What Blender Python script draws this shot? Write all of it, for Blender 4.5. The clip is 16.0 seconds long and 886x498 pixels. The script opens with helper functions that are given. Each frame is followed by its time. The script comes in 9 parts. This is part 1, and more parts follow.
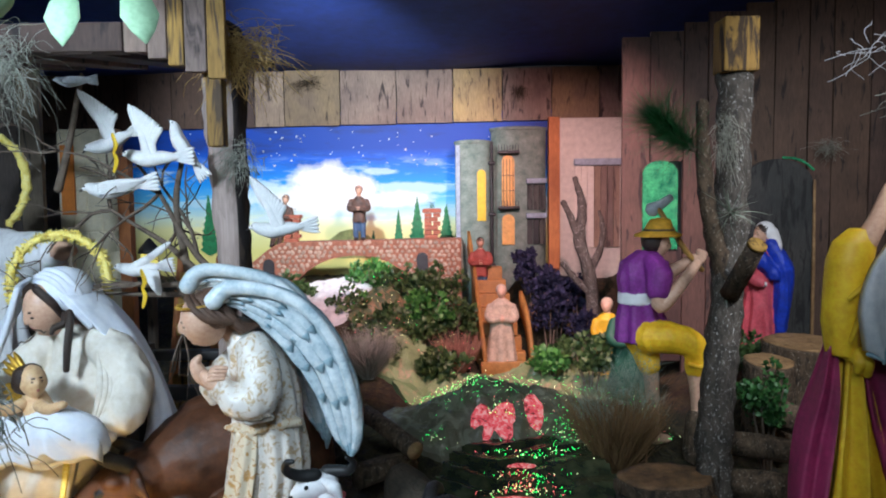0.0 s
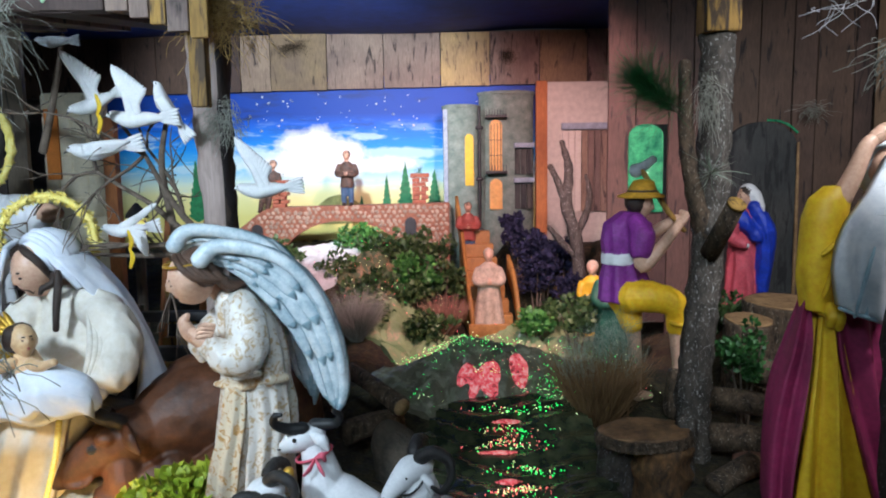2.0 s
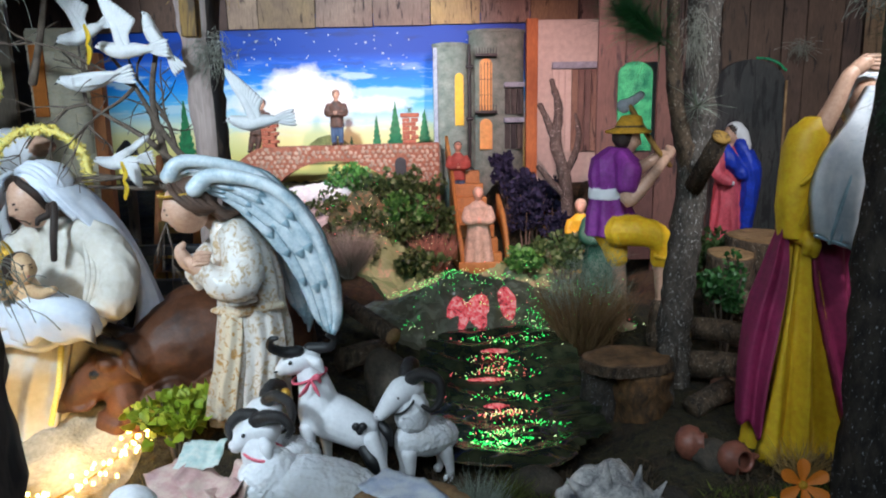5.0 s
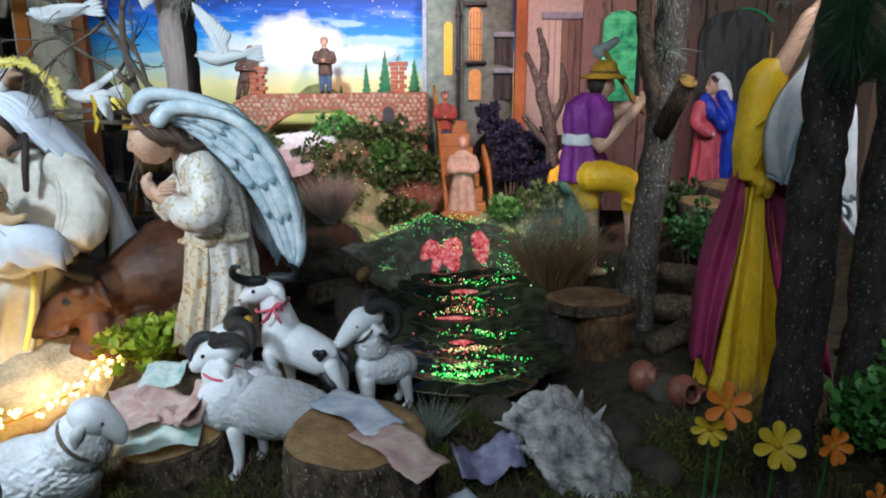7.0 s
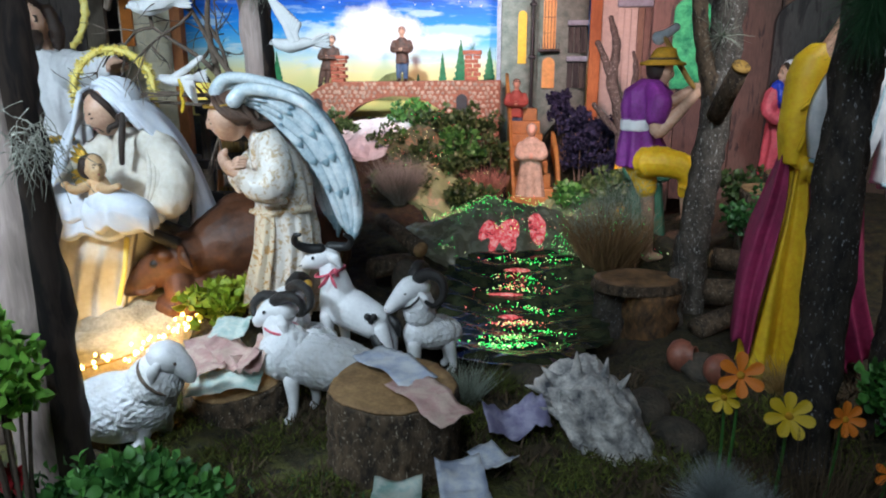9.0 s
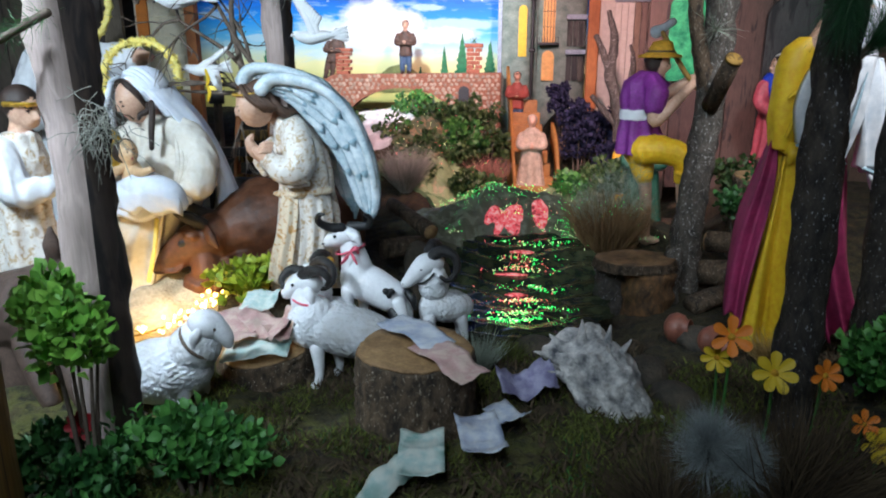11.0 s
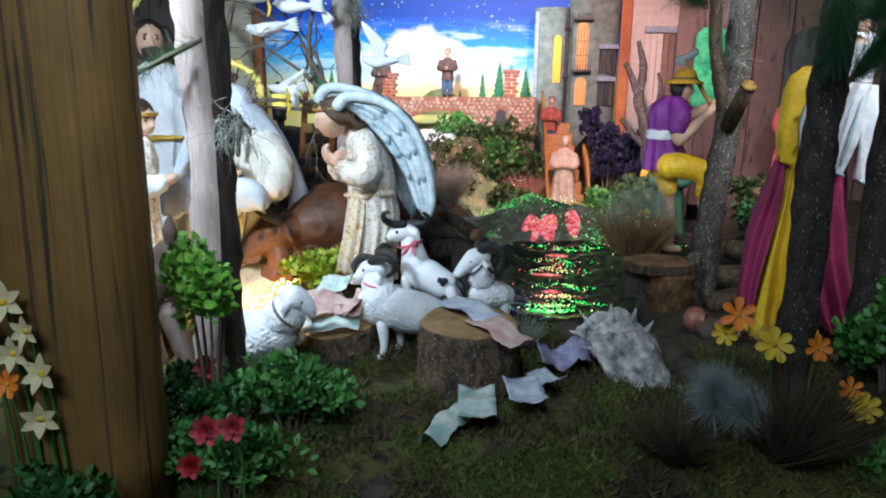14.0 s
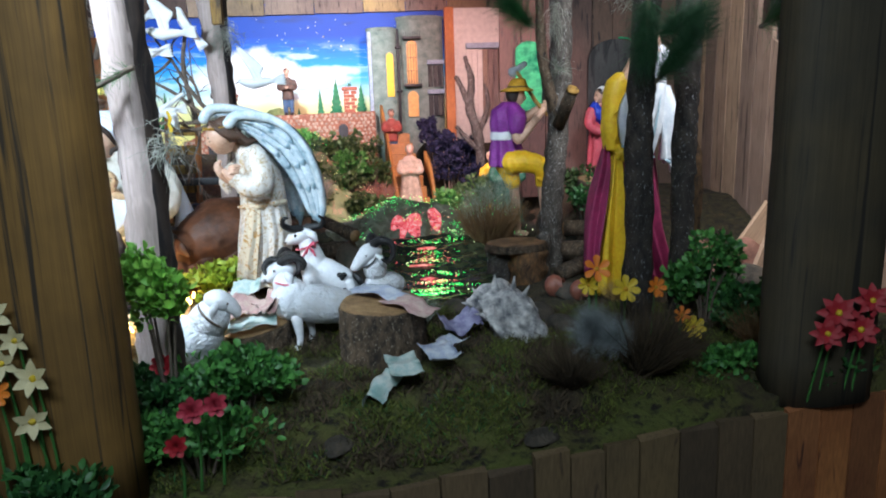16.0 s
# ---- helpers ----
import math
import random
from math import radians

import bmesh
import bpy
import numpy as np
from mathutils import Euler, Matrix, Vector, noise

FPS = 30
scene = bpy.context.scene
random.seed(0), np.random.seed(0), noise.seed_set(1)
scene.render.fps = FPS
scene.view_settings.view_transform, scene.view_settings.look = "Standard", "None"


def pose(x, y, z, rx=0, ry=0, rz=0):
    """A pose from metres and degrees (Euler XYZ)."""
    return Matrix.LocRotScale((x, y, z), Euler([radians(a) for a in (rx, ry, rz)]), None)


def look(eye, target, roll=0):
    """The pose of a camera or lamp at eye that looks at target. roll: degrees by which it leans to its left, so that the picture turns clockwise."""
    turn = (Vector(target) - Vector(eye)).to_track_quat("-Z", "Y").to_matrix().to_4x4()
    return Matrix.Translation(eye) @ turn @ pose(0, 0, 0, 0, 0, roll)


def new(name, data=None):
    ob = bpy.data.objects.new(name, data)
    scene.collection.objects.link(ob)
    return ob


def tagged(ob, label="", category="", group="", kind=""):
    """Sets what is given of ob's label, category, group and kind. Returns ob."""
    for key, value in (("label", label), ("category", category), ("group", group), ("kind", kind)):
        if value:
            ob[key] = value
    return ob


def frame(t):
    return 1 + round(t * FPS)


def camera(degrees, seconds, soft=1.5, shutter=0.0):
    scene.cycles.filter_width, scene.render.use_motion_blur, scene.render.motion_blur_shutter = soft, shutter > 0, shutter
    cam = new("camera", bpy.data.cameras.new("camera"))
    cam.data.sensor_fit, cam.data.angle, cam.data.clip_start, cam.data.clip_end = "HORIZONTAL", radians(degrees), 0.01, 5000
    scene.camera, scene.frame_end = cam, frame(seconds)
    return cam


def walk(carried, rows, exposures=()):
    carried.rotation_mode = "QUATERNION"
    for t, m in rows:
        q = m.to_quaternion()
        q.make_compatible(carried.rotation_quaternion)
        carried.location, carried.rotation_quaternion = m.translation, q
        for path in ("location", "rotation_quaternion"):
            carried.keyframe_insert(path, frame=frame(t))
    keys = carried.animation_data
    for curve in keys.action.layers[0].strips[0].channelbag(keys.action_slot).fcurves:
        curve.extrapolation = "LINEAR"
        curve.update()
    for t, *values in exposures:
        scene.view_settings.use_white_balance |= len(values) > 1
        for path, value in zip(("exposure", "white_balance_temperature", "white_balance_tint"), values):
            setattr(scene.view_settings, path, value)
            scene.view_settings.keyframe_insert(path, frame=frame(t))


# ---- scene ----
cam = camera(64.4, 16.0, soft=2.0)
PATH = [
    (0, (0.018, -0.011, 0.729), (-0.018, 1.983, 0.587), -0.7),
    (0.5, (0.022, -0.016, 0.727), (-0.002, 1.977, 0.562), -0.8),
    (1, (0.024, -0.022, 0.721), (-0.006, 1.969, 0.533), -0.7),
    (1.5, (0.029, -0.038, 0.716), (0.018, 1.951, 0.503), -0.9),
    (2, (0.031, -0.032, 0.713), (0.02, 1.955, 0.481), -0.9),
    (2.5, (0.028, -0.037, 0.708), (0.015, 1.947, 0.449), -0.6),
    (3, (0.033, -0.043, 0.706), (0.026, 1.939, 0.434), -1.2),
    (3.5, (0.032, -0.053, 0.698), (0.022, 1.924, 0.396), -1.0),
    (4, (0.031, -0.053, 0.692), (0.018, 1.92, 0.363), -0.7),
    (6.3, (0.04, -0.101, 0.665), (0.1, 1.846, 0.211), -0.9),
    (6.5, (0.06, -0.103, 0.654), (0.109, 1.842, 0.19), -0.4),
    (7, (0.111, -0.112, 0.648), (0.117, 1.826, 0.153), 0.0),
    (7.5, (0.133, -0.131, 0.644), (0.086, 1.8, 0.123), -0.2),
    (8, (0.149, -0.154, 0.642), (0.026, 1.77, 0.109), -0.3),
    (8.5, (0.177, -0.18, 0.639), (0.016, 1.741, 0.105), -0.5),
    (9, (0.192, -0.204, 0.639), (-0.04, 1.714, 0.119), -0.1),
    (9.2, (0.194, -0.211, 0.642), (-0.07, 1.703, 0.126), -0.1),
    (11.3, (0.159, -0.329, 0.634), (-0.028, 1.589, 0.097), 0.2),
    (11.5, (0.156, -0.334, 0.634), (-0.008, 1.59, 0.112), 0.3),
    (12, (0.144, -0.363, 0.633), (0.01, 1.564, 0.116), 0.1),
    (12.5, (0.126, -0.435, 0.623), (0.013, 1.497, 0.118), -0.6),
    (13, (0.113, -0.481, 0.621), (-0.068, 1.451, 0.139), -0.6),
    (13.5, (0.136, -0.527, 0.619), (-0.105, 1.401, 0.146), 0.4),
    (14, (0.139, -0.571, 0.625), (-0.151, 1.352, 0.158), 0.8),
    (14.5, (0.067, -0.628, 0.621), (-0.084, 1.311, 0.154), -0.6),
    (15, (0.016, -0.713, 0.623), (0.043, 1.24, 0.192), -3.0),
    (15.5, (-0.018, -0.773, 0.625), (0.131, 1.183, 0.234), -1.7),
    (16, (-0.037, -0.818, 0.617), (0.174, 1.125, 0.191), -1.8),
]
walk(cam, [(t, look(eye, target, roll)) for t, eye, target, roll in PATH],
     [(0, -0.1, 5750, 7), (4, -0.08, 5800, 7), (7, -0.22, 5900, 7), (9, -0.1, 5900, 7), (12.5, 0.12, 5750, 7), (16, 0.34, 5750, 7)])

# ---- light ----
world = bpy.data.worlds.new("world")
world.use_nodes = True
world.node_tree.nodes["Background"].inputs[0].default_value = (0.04, 0.06, 0.12, 1)
world.node_tree.nodes["Background"].inputs[1].default_value = 0.3
scene.world = world


def spot(name, eye, target, watts, cone, colour, blend=0.6, size=0.06):
    data = bpy.data.lights.new(name, "SPOT")
    data.energy, data.spot_size, data.spot_blend, data.color, data.shadow_soft_size = watts, radians(cone), blend, colour, size
    ob = new(name, data)
    ob.matrix_world = look(eye, target)
    return ob


def area(name, eye, target, watts, sx, sy, colour):
    data = bpy.data.lights.new(name, "AREA")
    data.shape, data.size, data.size_y, data.energy, data.color = "RECTANGLE", sx, sy, watts, colour
    ob = new(name, data)
    ob.matrix_world = look(eye, target)
    return ob


spot("stable_spot", (-0.92, 0.28, 1.06), (-0.66, 1.3, 0.38), 62, 100, (0.82, 0.93, 1.0), 0.6, 0.06)
spot("front_spot", (-0.05, -0.05, 1.4), (-0.3, 1.2, 0.35), 22, 78, (0.84, 0.94, 1.0), 0.7, 0.07)
spot("painting_spot", (-0.5, 1.95, 1.38), (-0.6, 3.75, 0.88), 150, 66, (0.95, 0.98, 1.0), 0.55, 0.05)
spot("stage_spot", (0.3, 1.75, 1.36), (0.25, 3.0, 0.42), 135, 82, (1.0, 0.52, 0.48), 0.6, 0.05)
# three unseen fills, added to brighten the right side, the corner and the foreground
spot("side_fill", (0.5, 0.48, 1.42), (0.95, 1.5, 0.6), 21, 66, (1.0, 0.96, 0.93), 0.8, 0.08)
spot("corner_fill", (0.98, 0.78, 1.42), (1.36, 1.7, 0.5), 66, 98, (1.0, 0.95, 0.92), 0.7, 0.08)
area("room_fill", (-0.4, -1.5, 2.0), (0.0, 0.8, 0.1), 24, 1.1, 0.5, (0.84, 0.96, 1.0))
bulb = bpy.data.lights.new("fairy_glow", "POINT")
bulb.energy, bulb.color, bulb.shadow_soft_size = 0.75, (1.0, 0.62, 0.2), 0.04
new("fairy_glow", bulb).location = (-0.66, 1.12, 0.1)

# ---- materials ----
def nodes_of(name):
    m = bpy.data.materials.new(name)
    m.use_nodes = True
    nt = m.node_tree
    return m, nt, nt.nodes["Principled BSDF"]


def add(nt, kind, **kw):
    n = nt.nodes.new(kind)
    for k, v in kw.items():
        n.inputs[k].default_value = v
    return n


def ramp(nt, fac, stops, mode="LINEAR"):
    r = nt.nodes.new("ShaderNodeValToRGB")
    r.color_ramp.interpolation = mode
    while len(r.color_ramp.elements) < len(stops):
        r.color_ramp.elements.new(0.5)
    for e, (p, c) in zip(r.color_ramp.elements, stops):
        e.position, e.color = p, (*c, 1)
    nt.links.new(fac, r.inputs[0])
    return r.outputs[0]


def coords(nt, scale=(1, 1, 1)):
    tc = nt.nodes.new("ShaderNodeTexCoord")
    mp = nt.nodes.new("ShaderNodeMapping")
    mp.inputs["Scale"].default_value = scale
    nt.links.new(tc.outputs["Object"], mp.inputs[0])
    return mp.outputs[0]


def noise_of(nt, vec, scale, detail=4, rough=0.6, distort=0.0):
    n = add(nt, "ShaderNodeTexNoise", Scale=scale, Detail=detail, Roughness=rough, Distortion=distort)
    nt.links.new(vec, n.inputs["Vector"])
    return n.outputs[0]


def mixed(nt, fac, a, b, mode="MIX"):
    m = nt.nodes.new("ShaderNodeMix")
    m.data_type, m.blend_type = "RGBA", mode
    for sock, v in ((m.inputs[0], fac), (m.inputs[6], a), (m.inputs[7], b)):
        if hasattr(v, "node"):
            nt.links.new(v, sock)
        else:
            sock.default_value = v if isinstance(v, float) else (*v, 1)
    return m.outputs[2]


def bumped(nt, bsdf, height, strength, dist):
    b = add(nt, "ShaderNodeBump", Strength=strength, Distance=dist)
    nt.links.new(height, b.inputs["Height"])
    nt.links.new(b.outputs[0], bsdf.inputs["Normal"])


def shade(c, k):
    return tuple(min(1, v * k) for v in c)


def plain(name, col, rough=0.55, var=0.3, scale=35, bump=0.25, dist=0.002, col2=None, metal=0.0, coat=0.0, stretch=(1, 1, 1), rand=0.0):
    """Two scales of colour change and a fine relief."""
    m, nt, b = nodes_of(name)
    v = coords(nt, stretch)
    n1, n2 = noise_of(nt, v, scale, 5), noise_of(nt, v, scale * 6, 3)
    c = ramp(nt, n1, [(0.3, shade(col, 1 - var)), (0.7, col2 or shade(col, 1 + var * 0.6))])
    c = mixed(nt, 0.35, c, ramp(nt, n2, [(0.3, (0.25, 0.25, 0.25)), (0.75, (0.8, 0.8, 0.8))]), "OVERLAY")
    if rand:
        oi = nt.nodes.new("ShaderNodeObjectInfo")
        c = mixed(nt, 1.0, c, ramp(nt, oi.outputs["Random"], [(0, (1 - rand,) * 3), (1, (1, 1, 1))]), "MULTIPLY")
    nt.links.new(c, b.inputs["Base Color"])
    b.inputs["Roughness"].default_value, b.inputs["Metallic"].default_value, b.inputs["Coat Weight"].default_value = rough, metal, coat
    bumped(nt, b, n2, bump, dist)
    return m


def planky(name, base, streak, light, rough=0.75, gscale=14, zs=0.16, amount=0.5):
    """Painted boards: dark grain strokes along z on a patchy ground."""
    m, nt, b = nodes_of(name)
    oi = nt.nodes.new("ShaderNodeObjectInfo")
    tc = nt.nodes.new("ShaderNodeTexCoord")
    av = nt.nodes.new("ShaderNodeVectorMath")
    nt.links.new(tc.outputs["Object"], av.inputs[0])
    sc = nt.nodes.new("ShaderNodeVectorMath")
    sc.operation = "SCALE"
    nt.links.new(oi.outputs["Random"], sc.inputs["Scale"])
    sc.inputs[0].default_value = (7.3, 3.1, 5.7)
    nt.links.new(sc.outputs[0], av.inputs[1])
    mp = nt.nodes.new("ShaderNodeMapping")
    mp.inputs["Scale"].default_value = (1, 1, zs)
    nt.links.new(av.outputs[0], mp.inputs[0])
    grain = noise_of(nt, mp.outputs[0], gscale * 3, 4, 0.6, 0.8)
    patch = noise_of(nt, av.outputs[0], 6, 3)
    fine = noise_of(nt, mp.outputs[0], gscale * 14, 2)
    c = mixed(nt, ramp(nt, patch, [(0.35, (0, 0, 0)), (0.68, (1, 1, 1))]), base, light)
    c = mixed(nt, 1.0, c, ramp(nt, oi.outputs["Random"], [(0, (0.62, 0.6, 0.62)), (0.5, (1.0, 0.95, 0.9)), (1, (1.15, 1.1, 0.9))]), "MULTIPLY")
    c = mixed(nt, ramp(nt, grain, [(amount - 0.09, (1, 1, 1)), (amount, (0, 0, 0))]), c, streak)
    c = mixed(nt, 0.3, c, ramp(nt, fine, [(0.3, (0.2, 0.2, 0.2)), (0.7, (0.8, 0.8, 0.8))]), "OVERLAY")
    nt.links.new(c, b.inputs["Base Color"])
    b.inputs["Roughness"].default_value = rough
    bumped(nt, b, grain, 0.5, 0.004)
    return m


def glow(name, col, power):
    m, nt, b = nodes_of(name)
    b.inputs["Base Color"].default_value = (*col, 1)
    b.inputs["Emission Color"].default_value = (*col, 1)
    b.inputs["Emission Strength"].default_value = power
    return m


def bark(name, dark, light, frost, amount):
    m, nt, b = nodes_of(name)
    v = coords(nt, (1, 1, 0.45))
    n1, n2 = noise_of(nt, v, 60, 5, 0.7), noise_of(nt, v, 260, 3)
    big = noise_of(nt, v, 9, 3)
    c = ramp(nt, n1, [(0.35, dark), (0.7, light)])
    c = mixed(nt, ramp(nt, n2, [(amount, (0, 0, 0)), (amount + 0.06, (1, 1, 1))]), c, frost)
    c = mixed(nt, 0.6, c, ramp(nt, big, [(0.3, (0.3, 0.3, 0.3)), (0.7, (0.75, 0.75, 0.75))]), "OVERLAY")
    nt.links.new(c, b.inputs["Base Color"])
    b.inputs["Roughness"].default_value = 0.8
    bumped(nt, b, n1, 0.9, 0.008)
    return m


def wool_mat(name, col, dirt):
    m, nt, b = nodes_of(name)
    v = coords(nt)
    vor = add(nt, "ShaderNodeTexVoronoi", Scale=130.0)
    nt.links.new(v, vor.inputs["Vector"])
    n = noise_of(nt, v, 22, 4)
    c = ramp(nt, n, [(0.25, dirt), (0.55, col)])
    nt.links.new(c, b.inputs["Base Color"])
    b.inputs["Roughness"].default_value = 0.6
    bumped(nt, b, vor.outputs["Distance"], 0.7, 0.003)
    return m


def patterned(name, ground, ornament, dirt, lo=0.5, scale=28, rough=0.35):
    """Glazed plaster with worn gilded ornament and grime."""
    m, nt, b = nodes_of(name)
    v = coords(nt)
    n1 = noise_of(nt, v, scale, 6, 0.65, 1.2)
    n2 = noise_of(nt, v, scale * 0.35, 3)
    c = mixed(nt, ramp(nt, n1, [(lo, (0, 0, 0)), (lo + 0.08, (1, 1, 1))]), ground, ornament)
    c = mixed(nt, ramp(nt, n2, [(0.55, (0, 0, 0)), (0.75, (0.8, 0.8, 0.8))]), c, dirt)
    nt.links.new(c, b.inputs["Base Color"])
    b.inputs["Roughness"].default_value = rough
    b.inputs["Coat Weight"].default_value = 0.3
    bumped(nt, b, n1, 0.3, 0.002)
    return m


def sky_paint():
    """The painted evening sky: blue above, bands of cloud, a pale cloud brightened as the lamp's hot spot, yellow near
    the ground.
    """
    m, nt, b = nodes_of("painted_sky")
    tc = nt.nodes.new("ShaderNodeTexCoord")
    sep = nt.nodes.new("ShaderNodeSeparateXYZ")
    nt.links.new(tc.outputs["Object"], sep.inputs[0])

    def mth(op, a, bb, cc=None):
        n = nt.nodes.new("ShaderNodeMath")
        n.operation = op
        for s, val in zip(n.inputs, (a, bb, cc)):
            if val is None:
                continue
            if hasattr(val, "node"):
                nt.links.new(val, s)
            else:
                s.default_value = val
        return n.outputs[0]
    x, z = sep.outputs[0], sep.outputs[2]
    mp = nt.nodes.new("ShaderNodeMapping")
    mp.inputs["Scale"].default_value = (1.1, 1, 5.0)
    nt.links.new(tc.outputs["Object"], mp.inputs[0])
    bands = noise_of(nt, mp.outputs[0], 3.2, 5, 0.6, 0.3)
    puffs = noise_of(nt, tc.outputs["Object"], 9, 5, 0.55)
    fine = noise_of(nt, mp.outputs[0], 9, 4, 0.6, 0.4)
    base = ramp(nt, z, [(0.46, (0.8, 0.74, 0.24)), (0.58, (0.88, 0.86, 0.42)), (0.64, (0.72, 0.86, 0.72)), (0.72, (0.16, 0.56, 0.88)), (0.82, (0.02, 0.3, 0.86)), (0.95, (0.008, 0.12, 0.68)), (1.05, (0.006, 0.06, 0.42))])
    low = ramp(nt, z, [(0.56, (0, 0, 0)), (0.66, (1, 1, 1)), (0.88, (0.7, 0.7, 0.7)), (0.97, (0, 0, 0))])
    cl = mixed(nt, 1.0, ramp(nt, bands, [(0.53, (0, 0, 0)), (0.61, (1, 1, 1))]), low, "MULTIPLY")
    c = mixed(nt, cl, base, (0.6, 0.8, 0.9))
    streak = mixed(nt, 1.0, ramp(nt, fine, [(0.58, (0, 0, 0)), (0.66, (0.7, 0.7, 0.7))]), ramp(nt, z, [(0.6, (0, 0, 0)), (0.7, (1, 1, 1)), (1.0, (0, 0, 0))]), "MULTIPLY")
    c = mixed(nt, streak, c, (0.4, 0.7, 0.9))
    dk = mixed(nt, 1.0, ramp(nt, bands, [(0.38, (1, 1, 1)), (0.47, (0, 0, 0))]), ramp(nt, z, [(0.86, (0, 0, 0)), (0.96, (0.7, 0.7, 0.7))]), "MULTIPLY")
    c = mixed(nt, dk, c, (0.012, 0.035, 0.2))
    # the great pale cloud and its banks, with the lamp's hot spot painted in
    for cx, cz, rx, rz, col in ((-1.28, 0.72, 0.22, 0.03, (0.5, 0.74, 0.88)), (-0.22, 0.79, 0.34, 0.035, (0.45, 0.7, 0.86)), (-0.9, 0.76, 0.3, 0.07, (0.66, 0.82, 0.9)), (-0.32, 0.73, 0.26, 0.05, (0.74, 0.85, 0.88)), (-0.72, 0.72, 0.42, 0.08, (0.84, 0.88, 0.86)), (-0.66, 0.82, 0.26, 0.12, (0.9, 0.91, 0.88)), (-0.52, 0.76, 0.16, 0.1, (0.9, 0.91, 0.88))):
        dx = mth("DIVIDE", mth("SUBTRACT", x, cx), rx)
        dz = mth("DIVIDE", mth("SUBTRACT", z, cz), rz)
        d = mth("SQRT", mth("ADD", mth("MULTIPLY", dx, dx), mth("MULTIPLY", dz, dz)), 0)
        d = mth("ADD", d, mth("MULTIPLY", mth("SUBTRACT", puffs, 0.5), 1.2))
        c = mixed(nt, ramp(nt, d, [(0.6, (1, 1, 1)), (0.98, (0, 0, 0))]), c, col)
    nt.links.new(c, b.inputs["Base Color"])
    b.inputs["Roughness"].default_value = 0.6
    bumped(nt, b, puffs, 0.1, 0.002)
    return m


M = {}


def moss_mat():
    """Clumps of olive moss over dark earth."""
    m, nt, b = nodes_of("moss")
    v = coords(nt)
    big, mid, fine = noise_of(nt, v, 7, 4), noise_of(nt, v, 38, 4, 0.65), noise_of(nt, v, 190, 3, 0.7)
    c = ramp(nt, big, [(0.38, (0.05, 0.034, 0.018)), (0.48, (0.085, 0.08, 0.02)), (0.6, (0.09, 0.1, 0.02))])
    c = mixed(nt, ramp(nt, mid, [(0.36, (1, 1, 1)), (0.48, (0, 0, 0))]), c, (0.016, 0.012, 0.007))
    # bare dark soil with dead leaves round the pool, the stump table and the trunks
    sep = nt.nodes.new("ShaderNodeSeparateXYZ")
    nt.links.new(v, sep.inputs[0])
    my = nt.nodes.new("ShaderNodeMath")
    my.operation = "MULTIPLY_ADD"
    nt.links.new(sep.outputs["Y"], my.inputs[0])
    my.inputs[1].default_value = 0.5
    nt.links.new(big, my.inputs[2])
    soil = ramp(nt, mid, [(0.4, (0.012, 0.009, 0.006)), (0.6, (0.035, 0.022, 0.012)), (0.72, (0.09, 0.05, 0.02))])
    c = mixed(nt, ramp(nt, my.outputs[0], [(0.9, (0, 0, 0)), (1.0, (0.85, 0.85, 0.85))]), c, soil)
    c = mixed(nt, ramp(nt, fine, [(0.58, (0, 0, 0)), (0.7, (0.7, 0.7, 0.7))]), c, (0.13, 0.12, 0.04))
    nt.links.new(c, b.inputs["Base Color"])
    b.inputs["Roughness"].default_value = 0.95
    bumped(nt, b, mid, 1.0, 0.02)
    return m


M["moss"] = moss_mat()
M["log_amber"] = bark("log_amber", (0.03, 0.018, 0.01), (0.2, 0.1, 0.035), (0.3, 0.2, 0.1), 0.66)
M["sky"] = sky_paint()
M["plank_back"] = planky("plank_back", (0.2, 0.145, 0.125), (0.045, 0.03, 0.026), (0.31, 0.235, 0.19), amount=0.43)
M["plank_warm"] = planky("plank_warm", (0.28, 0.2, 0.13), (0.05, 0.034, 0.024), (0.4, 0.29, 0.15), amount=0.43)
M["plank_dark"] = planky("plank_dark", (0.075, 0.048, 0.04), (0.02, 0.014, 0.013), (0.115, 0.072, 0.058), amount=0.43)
M["plank_left"] = planky("plank_left", (0.12, 0.1, 0.09), (0.04, 0.034, 0.03), (0.17, 0.14, 0.12), amount=0.42)
M["plank_door"] = planky("plank_door", (0.05, 0.055, 0.055), (0.015, 0.015, 0.016), (0.09, 0.09, 0.085))
M["plank_post"] = planky("plank_post", (0.13, 0.072, 0.02), (0.04, 0.026, 0.013), (0.21, 0.115, 0.03), gscale=22, amount=0.45, zs=0.022)
# greyer copy of plank_post, with the corner's shade put into the colour
M["plank_corner"] = planky("plank_corner", (0.06, 0.05, 0.032), (0.025, 0.02, 0.015), (0.09, 0.07, 0.038), gscale=15, amount=0.45, zs=0.03)
M["plank_side"] = planky("plank_side", (0.42, 0.29, 0.21), (0.1, 0.065, 0.05), (0.54, 0.38, 0.28), amount=0.42, zs=0.06)
M["plank_front"] = planky("plank_front", (0.12, 0.085, 0.05), (0.05, 0.03, 0.02), (0.16, 0.11, 0.06), amount=0.36)
M["plank_red"] = planky("plank_red", (0.33, 0.12, 0.045), (0.1, 0.035, 0.02), (0.5, 0.2, 0.07), amount=0.36)
M["ochre"] = planky("ochre_wood", (0.26, 0.15, 0.03), (0.06, 0.035, 0.016), (0.34, 0.21, 0.05))
M["tarp"] = plain("blue_tarp", (0.012, 0.035, 0.2), 0.7, 0.3, 3, 0.3, 0.004)
M["wall"] = plain("room_wall", (0.2, 0.19, 0.18), 0.85, 0.15, 6, 0.2)
